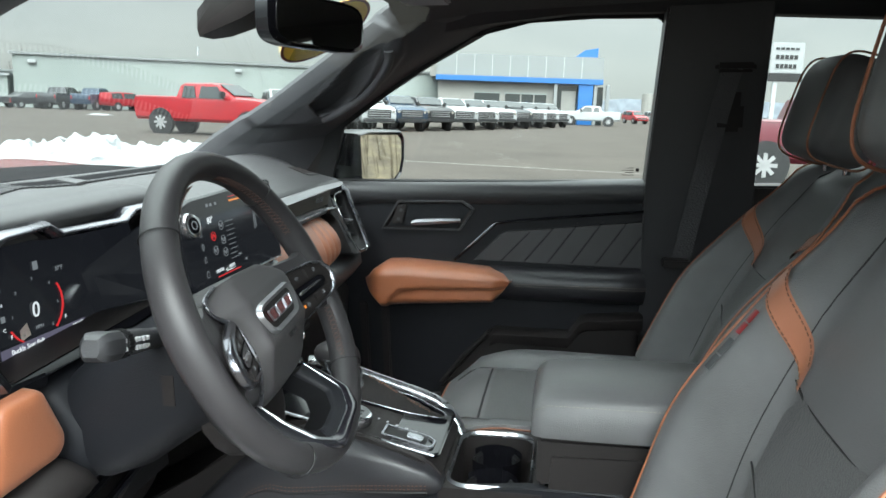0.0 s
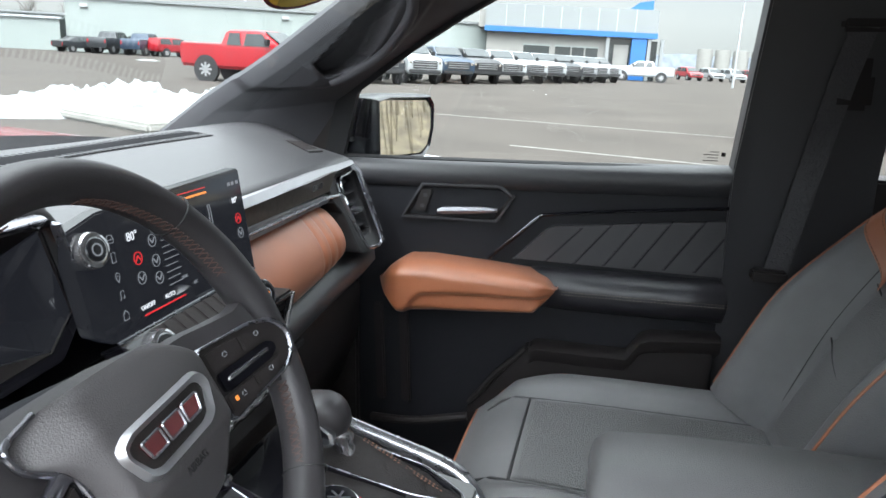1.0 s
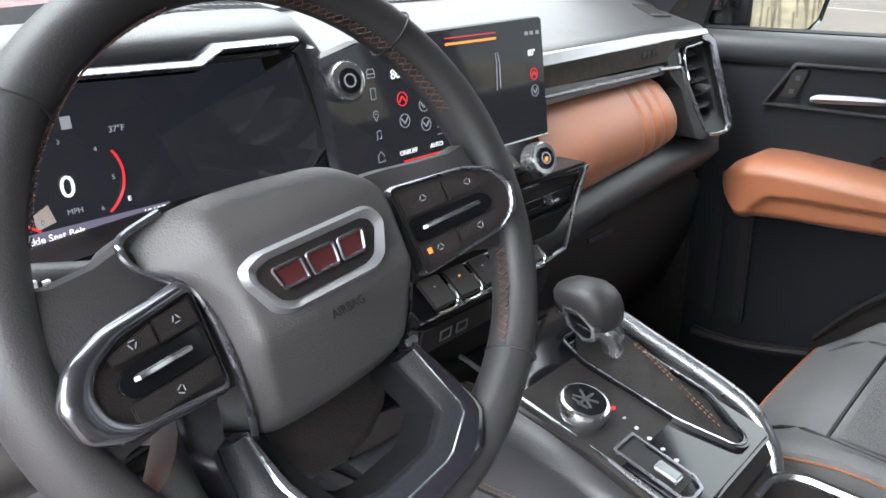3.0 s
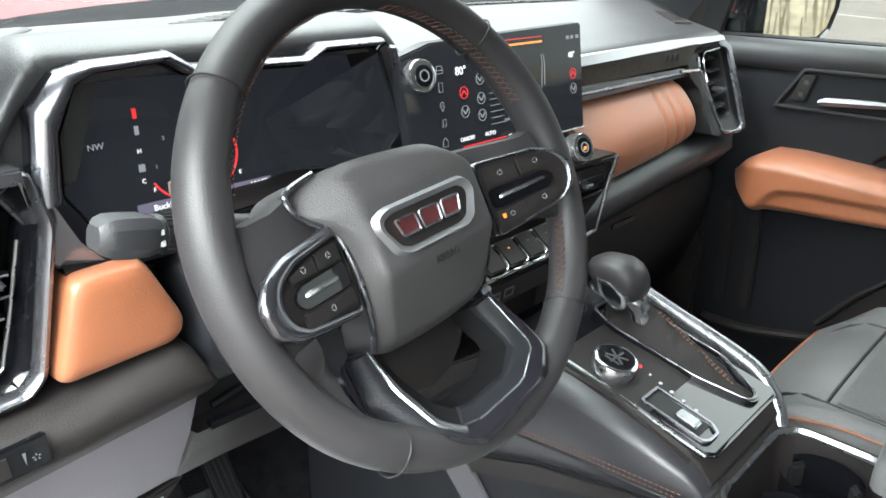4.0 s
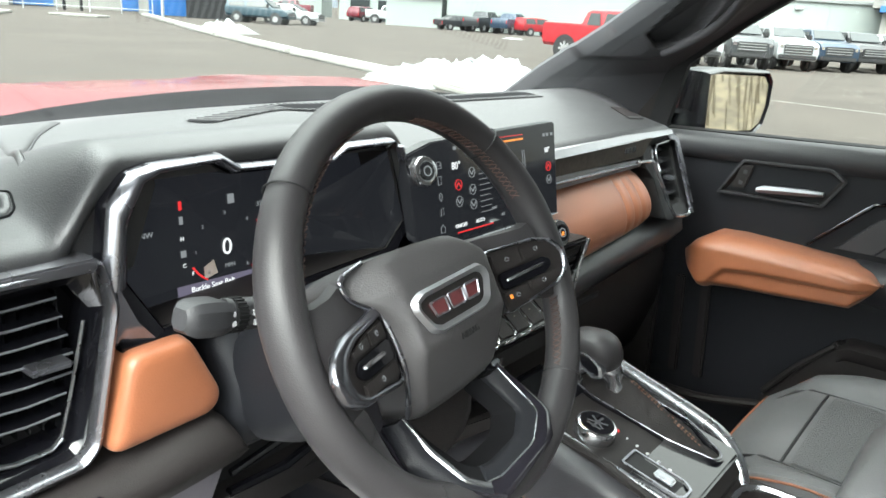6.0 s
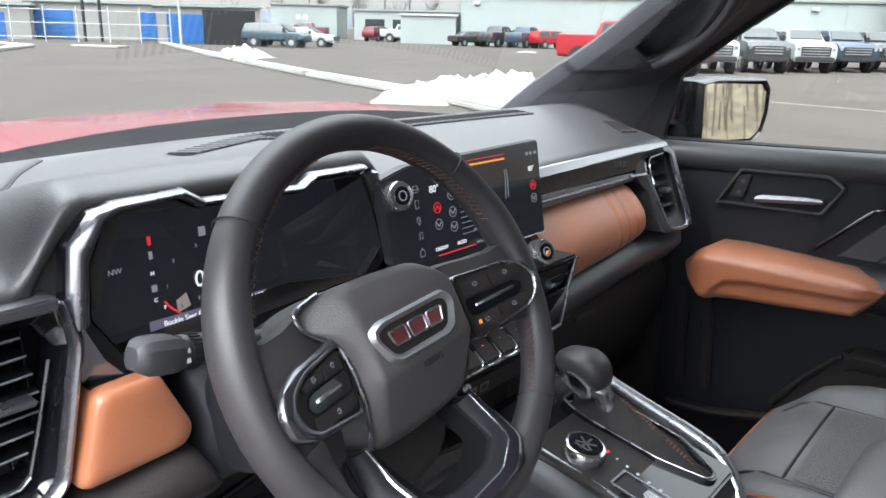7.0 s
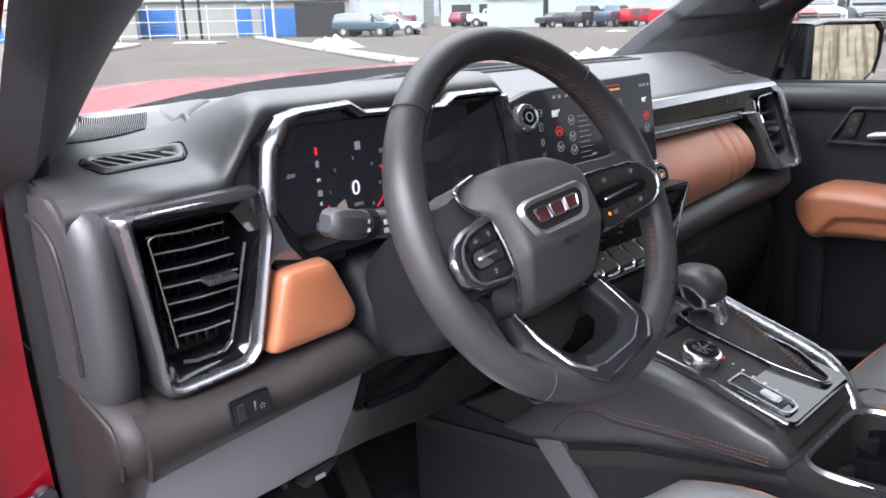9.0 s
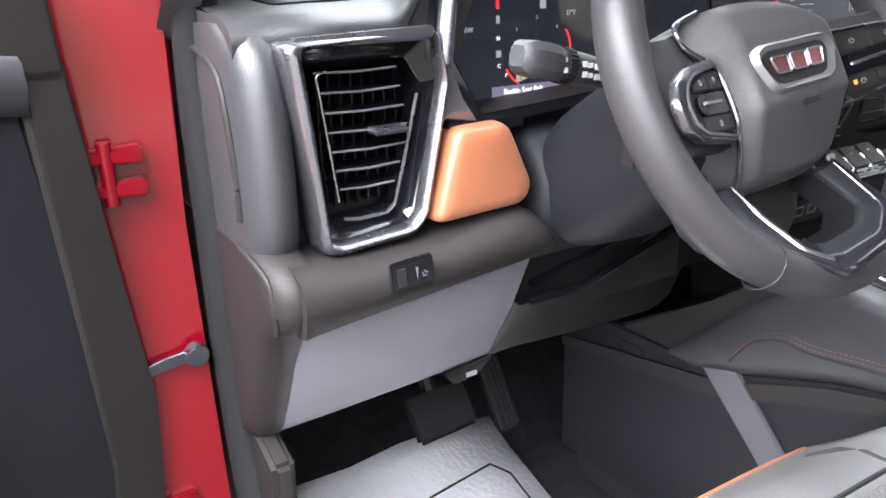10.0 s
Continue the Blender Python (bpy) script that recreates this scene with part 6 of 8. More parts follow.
U1 = [(-.078, -.080, -.032), (-.079, -.110, -.012), (-.072, -.141, .008), (-.059, -.153, .015), (-.040, -.157, .017), (.017, -.155, .016), (.053, -.139, .006), (.056, -.093, -.024)]
def soft_corners(pts):
    """The line through pts with its corners cut a little."""
    v = [Vector(p) for p in pts]
    return [v[0]] + [a.lerp(b, g) for a, b in zip(v, v[1:]) for g in (.10, .5, .90)] + [v[-1]]


U0, U1 = [tuple(v) for v in soft_corners(U0)], [tuple(v) for v in soft_corners(U1)]
NU, NL = len(U0), 11       # stations in all, and along the driver's limb


def uface(k, g, out=0.0):
    """On the U's face: station k along it, g from its outer edge 0 to its ridge 1."""
    q = Vector(U0[k]).lerp(Vector(U1[k]), g)
    return W(q.x, q.y, q.z + out)


def uwall(k, g, back):
    """On the inner wall, which falls back and toward the opening's middle."""
    b = Vector(U1[k])
    return W(lerp(b.x, -.005, g), lerp(b.y, -.108, g), b.z - back)


bm = B()
loft(bm, [[uface(k, 0, -.003), uface(k, .06, .0015), uface(k, .25, .0040), uface(k, .5, .0050), uface(k, .75, .0046), uface(k, 1, .0030), uface(k, 1, -.012), uface(k, 0, -.018)] for k in range(NU)])
low = part("lower_spoke", bm, GLOSSDARK, wheel, "gloss dark lower spoke", angle=40)
bm = B()
loft(bm, [[uface(k, 1.0, .0028), uwall(k, .06, .0005), uwall(k, .17, .004), uwall(k, .20, .008), uwall(k, .20, .014), uface(k, 1, -.010)] for k in range(NL - 1, NU)])
part("inner_facet", bm, TRIM, low, "dark satin inner facet", angle=40)
bm = B()
loft(bm, [[uface(k, 1, .0005), uwall(k, .19, .010), uwall(k, .25, .026), uwall(k, .26, .040), uwall(k, .05, .040), uface(k, 1, -.014)] for k in range(NU)])
part("inner_bevel", bm, COWL, low, angle=30)
bm = B()
loft(bm, [[uface(k, .60, .0050), uface(k, .70, .0066), uface(k, .95, .0056), uface(k, 1.04, .0030), uface(k, .95, 0), uface(k, .65, 0)] for k in range(NL)])
part("spoke_strip", bm, SATIN, low, "bright silver strip", angle=50)
bm = B()
loft(bm, [[uface(k, -.55 * (1 - (k / (NL - 1)) ** 2), -.006 - .010 * (k / (NL - 1)) ** 2), uface(k, -.1 * (1 - (k / (NL - 1)) ** 2), .0030 - .008 * (k / (NL - 1)) ** 2), uface(k, .3, .0050), uface(k, .62, .0050), uface(k, .5, -.002), uface(k, -.4, -.012)] for k in range(NL)])
part("spoke_facet", bm, TRIM, low, "dark satin facet beside the strip", angle=50)
bm = B()
tube(bm, [uface(k, 1.0, .0034) for k in range(NL - 1, NU)], .0008, 6)
part("spoke_edge", bm, SATIN, low, "fine bright edge")
bm = B()
box(bm, -.006, .006, -.003, .003, 0, .004, .0012, m=Matrix.Translation(uface(NU - 1, .4, .001)) @ WHEEL.to_3x3().to_4x4())
part("spoke_end", bm, SATIN, low)
# black gap and leather fill between the driver's limb, the key pod and the rim
EK = [tuple(v) for v in spline([(-.106, -.052, -.050), (-.110, -.068, -.047), (-.116, -.092, -.036), (-.113, -.116, -.022), (-.100, -.138, -.008)], 3)]
LK = [tuple(v) for v in spline([(-.074, -.052, -.046), (-.080, -.070, -.044), (-.088, -.090, -.034), (-.090, -.116, -.018), (-.082, -.146, -.002)], 3)]
bm = B()
loft(bm, [[W(*a), W(a[0], a[1], a[2] - .02), W(b[0], b[1], b[2] - .02), W(b[0], b[1], b[2] - .006)] for a, b in zip(EK, LK)])
part("spoke_gap", bm, GLOSSDARK, wheel, angle=50)
bm = B()
rws = []
for a in EK:
    r_ = math.hypot(a[0], a[1])
    row = []
    for g in (0, .08, .25, .5, .75, 1.0):
        k = lerp(1, .170 / r_, g)
        row.append(W(a[0] * k, a[1] * k, lerp(a[2], .004, math.sin(g * math.pi / 2) ** .8) + (.003 if 0 < g < 1 else 0)))
    k = .172 / r_
    rws.append(row + [W(a[0] * k, a[1] * k, -.012), W(a[0], a[1], a[2] - .02)])
loft(bm, rws)
part("spoke_leather", bm, WHEELSKIN, wheel, angle=60)
bm = B()
loft(bm, [[WP(.005 + math.cos(k * .3927) * r_, -.085 + math.sin(k * .3927) * r_ * .9, w) for k in range(16)] for w, r_ in ((-.13, .070), (-.096, .070), (-.088, .066), (-.083, .054), (-.081, .025))])
part("hub_back", bm, PLASTIC, wheel, angle=70)

column = thing("steering_column", (-.52, .783, 1.16), "black plastic steering column shroud", "steering column")
bm = B()
rws = []
for w, ru, rv, dv in ((-.066, .072, .062, -.012), (-.09, .080, .070, -.016), (-.15, .085, .072, -.02), (-.22, .085, .074, -.03), (-.27, .075, .066, -.035)):
    M0 = Matrix(((0, -sa, ca, -.316), (1, 0, 0, .783), (0, ca, sa, 1.283), (0, 0, 0, 1)))
    rws.append([M0 @ Vector((ru * math.copysign(abs(math.cos(b)) ** .7, math.cos(b)), dv + rv * math.copysign(abs(math.sin(b)) ** .7, math.sin(b)), w)) for b in [2 * math.pi * k / 28 for k in range(28)]])
loft(bm, rws)
part("shroud", bm, TRIM, column, angle=60)
bm = B()
rws = []
for y, g in ((.698, 0), (.702, .7), (.715, 1), (.78, 1.05), (.86, 1.05), (.90, 1), (.915, .6)):
    zb = 1.058
    rws.append([(-.62, y, 1.22), (-.575 + .02 * g, y, 1.20), (-.545 + .03 * g, y, 1.15), (-.548 + .025 * g, y, 1.09), (-.575 + .015 * g, y, zb), (-.66, y, zb)])
loft(bm, rws)
part("lower_cover", bm, TRIM, column, angle=60)
# multi-function stalk on the driver's left
bm = B()
S0, S1 = Vector((-.425, .69, 1.266)), Vector((-.414, .585, 1.290))
d = (S1 - S0)
tube(bm, [S0 + d * t for t in (-.15, 0, .2, .4, .72)], [.0095, .0095, .0105, .0115, .0118], 14, flat=1.15)
stalk = part("stalk", bm, SILL, column, "black stalk with white pictograms")
SQ = d.normalized().to_track_quat("Z", "Y").to_matrix().to_4x4()
bm = B()
OCT = [(1, .45), (.72, .90), (-.72, .90), (-1, .45), (-1, -.45), (-.72, -.90), (.72, -.90), (1, -.45)]
loft(bm, [[Matrix.Translation(S0 + d * k) @ SQ @ Vector((a_ * p_ * 1.0, b_ * q_, 0)) for p_, q_ in OCT] for k, a_, b_ in ((.70, .0120, .0115), (.73, .0132, .0132), (.78, .0140, .0148), (.88, .0142, .0152), (1.0, .0138, .0146), (1.06, .0115, .0120), (1.09, .0080, .0085))])
part("stalk_tip", bm, SILL, stalk, angle=28)
bm = B()
cyl(bm, S0 + d * .62, d, .0135, .012, 24, .001)
for k in range(24):
    q = Vector((0, 0, 1)).rotation_difference(d.normalized()).to_matrix().to_4x4()
    box(bm, .0130, .0146, -.0008, .0008, -.005, .005, m=Matrix.Translation(S0 + d * .62) @ q @ Matrix.Rotation(k * math.pi / 12, 4, "Z"))
part("stalk_ring", bm, RUBBER, stalk)
bm = B()
for t, h in ((.70, .004), (.48, .005), (.42, .004), (.34, .005), (.27, .004)):
    p = S0 + d * t
    for dz in (-.004, .004):
        box(bm, p.x + .0085, p.x + .0130, p.y - .0020, p.y + .0020, p.z + dz - h * .45, p.z + dz + h * .45)
part("pictograms", bm, PRINT, stalk)
bm = B()
box(bm, -.425, -.405, .700, .712, 1.185, 1.225, .003)
part("column_lever", bm, PLASTIC, column)


# ------------------------------------------------------------------ centre console
console = thing("centre_console", (-.4, MID, .50), "black leather centre console with gloss black and chrome trim", "console")
bm = B()
prism(bm, xz([(-.86, .60), (-.84, .76), (-.60, .90), (-.47, 1.00), (-.40, 1.012), (-.30, .992), (-.205, .962), (-.178, .93), (-.172, .78), (-.02, .78), (-.02, .99), (.46, 1.0), (.46, .45), (-.86, .45)], 1.072), (0, .21, 0), .008)
part("body", bm, PLASTIC, console)
# padded side with stitched seam
bm = B()
rows = []
for x, zb, zt in ((-.655, .797, .804), (-.60, .797, .855), (-.52, .818, .935), (-.45, .842, .990), (-.40, .861, 1.006), (-.35, .873, .998), (-.30, .884, .986), (-.25, .895, .971), (-.205, .905, .953), (-.188, .912, .938), (-.180, .920, .928)):
    w = min(1, (zt - zb) / .08)
    rows.append([(x, 1.084, zb), (x, 1.066 - .004 * w, zb + .002)] + [(x, 1.064 - .018 * w * math.sin(math.pi * (.12 + .76 * k)) ** .7, lerp(zb, zt, k)) for k in (.08, .2, .35, .5, .65, .8, .9)] + [(x, 1.066, lerp(zb, zt, .97)), (x, 1.078, zt), (x, 1.095, zt)])
loft(bm, rows)
pad = part("side_pad", bm, DARKLEATHER, console, "black leather side pad", angle=70)
bm = B()
for off in (0, .006):
    stitches(bm, spline([(-.53, 1.0462, .845 + off), (-.50, 1.0462, .883 + off), (-.462, 1.0462, .905 + off), (-.42, 1.0462, .904 + off), (-.33, 1.0462, .915 + off), (-.20, 1.0462, .926 + off)], 8), .0035, .003, .0004)
part("stitching", bm, STITCH, pad)
bm = B()
tube(bm, spline([(-.535, 1.0475, .84), (-.505, 1.0475, .88), (-.465, 1.0475, .900), (-.42, 1.0475, .899), (-.33, 1.0475, .909), (-.20, 1.0475, .920)], 8), .0022, 6)
part("seam", bm, DARK, pad)
# lower side wall
bm = B()
prism(bm, xz([(-.90, .735), (-.82, .80), (-.66, .80), (-.56, .798), (-.40, .86), (-.18, .92), (-.05, .93), (.1, .93), (.1, .5), (-.9, .5)], 1.066), (0, .02, 0), .004)
wall = part("side_wall", bm, TRIM, console)
bm = B()
prism(bm, xz([(-.606, .822), (-.540, .834), (-.322, .597), (-.37, .585)], 1.066), (0, -.008, 0), .002)
part("brace", bm, BRACE, wall, "grey diagonal brace")
bm = B()
prism(bm, xz([(-.90, .735), (-.90, .715), (-.56, .765), (-.38, .835), (-.18, .895), (-.18, .905), (-.40, .855), (-.56, .79)], 1.066), (0, -.006, 0), .002)
part("wall_step", bm, PLASTIC, wall)
bm = B()
ringp = [(math.copysign(abs(math.cos(a)) ** .4, math.cos(a)), math.copysign(abs(math.sin(a)) ** .4, math.sin(a))) for a in [2 * math.pi * k / 24 for k in range(24)]]
ring(bm, [(-.735 + .028 * a, 1.066, .760 + .021 * b) for a, b in ringp], [(-.735 + .026 * a, 1.066, .760 + .019 * b) for a, b in ringp], (0, -.002, 0))
part("service_cap", bm, PLASTIC, wall)
# top plate
def CT(x, y, up=0.0):
    """A place on the console's sloping top."""
    z = 1.020 + (x + .46) * (-.235) if x > -.46 else 1.020
    return Vector((x, y, z + up))


bm = B()
prism(bm, [CT(-.475, 1.082), CT(-.475, 1.272), CT(-.196, 1.272), CT(-.188, 1.262), CT(-.188, 1.095), CT(-.200, 1.082)], (0, 0, .008), .003)
plate = part("top_plate", bm, PIANO, console, "gloss black shifter plate")
bm = B()
ring(bm, [CT(-.284, 1.096, .009), CT(-.284, 1.135, .009), CT(-.212, 1.135, .009), CT(-.200, 1.126, .009), CT(-.200, 1.104, .009), CT(-.206, 1.096, .009)],
     [CT(-.281, 1.099, .009), CT(-.281, 1.132, .009), CT(-.213, 1.132, .009), CT(-.203, 1.124, .009), CT(-.203, 1.106, .009), CT(-.208, 1.099, .009)], (0, 0, .003), .001)
part("tray_frame", bm, BEZEL, plate)
bm = B()
prism(bm, [CT(-.279, 1.101, .0085), CT(-.279, 1.130, .0085), CT(-.214, 1.130, .0085), CT(-.214, 1.101, .0085)], (0, 0, .001))
part("tray", bm, DARK, plate)
bm = B()
prism(bm, [CT(-.245, 1.106, .009), CT(-.245, 1.122, .009), CT(-.219, 1.122, .009), CT(-.219, 1.106, .009)], (0, 0, .007), .002)
part("park_switch", bm, SATIN, plate)
bm = B()
tube(bm, [CT(-.475, 1.085, .006), CT(-.330, 1.085, .006), CT(-.196, 1.085, .006)], .003, 8)
part("plate_edge", bm, SATIN, plate)
# drive mode dial
c0 = CT(-.335, 1.117, .008)
nrm = Vector((.23, 0, 1)).normalized()
q = Vector((0, 0, 1)).rotation_difference(nrm).to_matrix().to_4x4()
bm = B()
loft(bm, knurl(Matrix.Translation(c0) @ q, .0275, .023, 96))
dial = part("mode_dial", bm, CHROME, console, "knurled chrome drive mode dial")
bm = B()
cyl(bm, c0 + nrm * .0185, nrm, .023, .002, 32)
face = part("dial_face", bm, PIANO, dial)
bm = B()
for k in range(3):
    m_ = Matrix.Translation(c0 + nrm * .0196) @ q @ Matrix.Rotation(.5 + k * math.pi / 3, 4, "Z")
    box(bm, -.014, .014, -.0014, .0014, 0, .0008, m=m_)
box(bm, -.010, .010, -.012, -.009, 0, .0008, m=Matrix.Translation(c0 + nrm * .0196) @ q)
part("dial_mark", bm, PILLARTRIM, face)
for i in range(6):
    bm = B()
    p = CT(-.319 + .0165 * i, 1.152 - .0022 * i, .0085)
    if i == 0:
        cyl(bm, p, (0, 0, 1), .0048, .001, 12)
    else:
        cyl(bm, p, (0, 0, 1), .0025, .001, 12)
    part("gear_mark", bm, LIT_RED if i == 0 else PRINT, plate)
# shifter
shifter = thing("gear_shifter", (-.36, 1.235, 1.0), "black leather gear shifter with chrome neck and boot", "gear shifter")
bm = B()
cyl(bm, (-.368, 1.222, 1.030), (-.15, -.15, 1), .010, .06, 16)
part("stem", bm, CHROME, shifter)
bm = B()
kn = []
for x, y, z, rx, ry in ((-.372, 1.216, 1.046, .014, .015), (-.375, 1.214, 1.052, .022, .021), (-.380, 1.211, 1.061, .030, .026), (-.386, 1.209, 1.072, .0355, .029), (-.391, 1.207, 1.083, .0365, .030), (-.395, 1.206, 1.092, .034, .028), (-.398, 1.205, 1.099, .027, .023), (-.400, 1.204, 1.103, .016, .014), (-.400, 1.204, 1.1045, .005, .004)):
    kn.append([(x + rx * math.copysign(abs(math.cos(a)) ** .75, math.cos(a)), y + ry * math.copysign(abs(math.sin(a)) ** .75, math.sin(a)), z + .16 * rx * math.cos(a)) for a in [2 * math.pi * k / 28 for k in range(28)]])
loft(bm, kn)
kb = part("knob", bm, WHEELSKIN, shifter, "black leather knob", angle=80)
# thumb button in a bright frame on the driver's side of the knob
TB = round_poly([(-.407, 1.080), (-.388, 1.079), (-.362, 1.063), (-.359, 1.049), (-.372, 1.044), (-.398, 1.058)], .004, 3)
bm = B()
cx_, cz_ = -.384, 1.062
ring(bm, [(x, 1.177 + (z - 1.05) * .05, z) for x, z in TB], [(lerp(x, cx_, .20), 1.176 + (z - 1.05) * .05, lerp(z, cz_, .20)) for x, z in TB], (0, .012, 0), .0008)
tf = part("trigger_frame", bm, SATIN, kb, "bright frame of the thumb button")
bm = B()
prism(bm, [(lerp(x, cx_, .18), 1.179 + (z - 1.05) * .05, lerp(z, cz_, .18)) for x, z in TB], (0, .010, 0))
part("trigger", bm, PIANO, tf)
bm = B()
loft(bm, [[(x + r_ * math.cos(a), y + r_ * .92 * math.sin(a), z + .25 * r_ * math.cos(a)) for a in [2 * math.pi * k / 20 for k in range(20)]] for x, y, z, r_ in ((-.372, 1.214, 1.058, .015), (-.369, 1.215, 1.050, .0185), (-.365, 1.217, 1.040, .0175), (-.362, 1.219, 1.032, .0150), (-.359, 1.221, 1.022, .0155), (-.355, 1.224, 1.008, .020))])
part("collar", bm, CHROME, shifter, "chrome collar under the knob", angle=50)
# boot: a creased tent that falls from the collar to a point behind
bm = B()
rws = []
for k in range(29):
    g = k / 28
    x = lerp(-.412, -.205, g)
    h = .034 * step(.0, .20, g) * (1 - step(.28, 1.02, g) ** .9) + .004
    hw = .036 * (1 - .12 * g) * step(-.08, .12, g) * (1 - .70 * step(.72, 1.03, g))
    yc = lerp(1.232, 1.222, g)
    z = CT(x, 0).z + .007
    crease = .0022 * math.sin(k * 1.9) * (1 - g) + .0012 * math.sin(k * 3.7)
    sec = []
    for q_ in range(17):
        a = math.pi * q_ / 16
        u_ = math.cos(a)
        sec.append((x + .004 * math.sin(5 * u_ + k * .8), yc + hw * u_, z + h * (1 - abs(u_) ** 1.25) ** .9 + crease * math.sin(a) ** 2))
    rws.append(sec + [(x, yc - hw, z - .005), (x, yc + hw, z - .005)])
loft(bm, rws)
boot = part("boot", bm, BOOT, shifter, "creased leather boot", angle=60)
bm = B()
for dy in (-.002, .003):
    stitches(bm, [(lerp(-.412, -.205, g), lerp(1.232, 1.222, g) + dy, CT(lerp(-.412, -.205, g), 0).z + .0115 + .034 * step(.0, .20, g) * (1 - step(.28, 1.02, g) ** .9)) for g in [.36 + .06 * k for k in range(10)]], .003, .003, .0005)
part("stitching", bm, STITCH, boot)
BF = round_poly([(-.420, 1.198), (-.420, 1.268), (-.260, 1.268), (-.196, 1.232), (-.196, 1.210), (-.262, 1.190), (-.38, 1.186)], .010, 4)
BFI = [(lerp(x, -.315, .055), lerp(y, 1.226, .12)) for x, y in BF]
bm = B()
ring(bm, [CT(x, y, .007) for x, y in BF], [CT(x, y, .007) for x, y in BFI], (0, 0, .006), .0015)
bfr = part("boot_frame", bm, PIANO, shifter)
bm = B()
tube(bm, [CT(x, y, .0135) for x, y in [(lerp(x, -.315, .028), lerp(y, 1.226, .06)) for x, y in BF]], .0010, 6, closed=True)
part("frame_line", bm, BEZEL, bfr)
# chrome rail on the passenger side
bm = B()
rp = spline([(-.47, 1.285, 1.035), (-.42, 1.290, 1.030), (-.34, 1.293, 1.005), (-.25, 1.292, .978), (-.215, 1.287, .962), (-.190, 1.278, .935), (-.176, 1.268, .905)], 6)
tube(bm, rp, .0115, 14, flat=1.1)
part("grab_rail", bm, SATIN, console, "chrome rail beside the shifter")
bm = B()
tube(bm, [p + Vector((0, .006, -.024)) for p in rp], .014, 10)
part("rail_support", bm, PLASTIC, console)
# cup holders: a deep well with a chrome frame
def rr(cx, cy, a, b, r, n=6):
    out = []
    for qx, qy, s_ in ((1, 1, 0), (-1, 1, 90), (-1, -1, 180), (1, -1, 270)):
        for k in range(n + 1):
            t = radians(s_ + 90 * k / n)
            out.append((cx + qx * (a - r) + r * math.cos(t), cy + qy * (b - r) + r * math.sin(t)))
    return out


CU = (-.110, 1.172)
bm = B()
ring(bm, xy(rr(-.106, 1.175, .082, .110, .004), .900), xy(rr(*CU, .064, .098, .034), .900), (0, 0, .022), .002)
cups = part("cup_deck", bm, PLASTIC, console)
bm = B()
ring(bm, xy(rr(*CU, .070, .104, .040), .9215), xy(rr(*CU, .066, .100, .036), .927), (0, 0, -.004))
ring(bm, xy(rr(*CU, .066, .100, .036), .927), xy(rr(*CU, .063, .097, .033), .922), (0, 0, -.004))
part("cup_frame", bm, SATIN, cups, "satin silver frame round the cup holders", angle=20)
bm = B()
loft(bm, [xy(rr(*CU, a, b, r), z) for a, b, r, z in ((.0635, .0975, .034, .922), (.062, .096, .034, .90), (.056, .090, .034, .83), (.050, .084, .034, .822))], cap=False)
bm.faces.new([bm.verts.new(p_) for p_ in xy(rr(*CU, .052, .086, .034), .823)])
part("cup_well", bm, PLASTIC, cups, angle=50)
for cy in (1.125, 1.218):
    bm = B()
    arc = [(math.cos(radians(a)), math.sin(radians(a))) for a in range(-150, 151, 15)]
    loft(bm, [[(CU[0] + .0455 * a * g, cy + .0425 * b * g, z) for a, b in arc] for g, z in ((1.0, .908), (.985, .905), (.93, .83))], closed=False)
    hp = part("cup_holder", bm, PIANO, cups)
    bm = B()
    blob(bm, (CU[0], cy, .826), (.020, .020, .012))
    part("cup_boss", bm, PIANO, hp)
    for k in range(3):
        a = 2 * math.pi * k / 3 + .5
        bm = B()
        box(bm, .034, .044, -.012, .012, -.02, .015, .004, m=Matrix.Translation((CU[0], cy, .885)) @ Matrix.Rotation(a, 4, "Z"))
        part("cup_finger", bm, RUBBER, hp)
# armrest
bm = B()
rws = []
for x, top, hw in ((-.045, 1.050, .090), (-.040, 1.064, .097), (-.025, 1.075, .102), (.05, 1.079, .105), (.2, 1.081, .105), (.36, 1.079, .102), (.40, 1.06, .096)):
    rws.append([(x, MID - hw, 1.012), (x, MID - hw - .003, 1.03), (x, MID - hw + .004, top - .012), (x, MID - hw + .016, top - .002), (x, MID, top + .004), (x, MID + hw - .016, top - .002), (x, MID + hw - .004, top - .012), (x, MID + hw + .003, 1.03), (x, MID + hw, 1.012)])
loft(bm, rws)
arm = part("armrest_lid", bm, LEATHER, console, "padded black leather armrest lid", angle=60)
bm = B()
stitches(bm, [(-.038, MID - .095, 1.054)] + [(x, MID - .1015, 1.064) for x in (-.02, .1, .2, .36)], .0035, .003, .0004)
part("stitching", bm, STITCH_W, arm)
bm = B()
box(bm, -.035, .42, MID - .098, MID + .098, .93, 1.010, .006)
part("armrest_box", bm, PLASTIC, console)


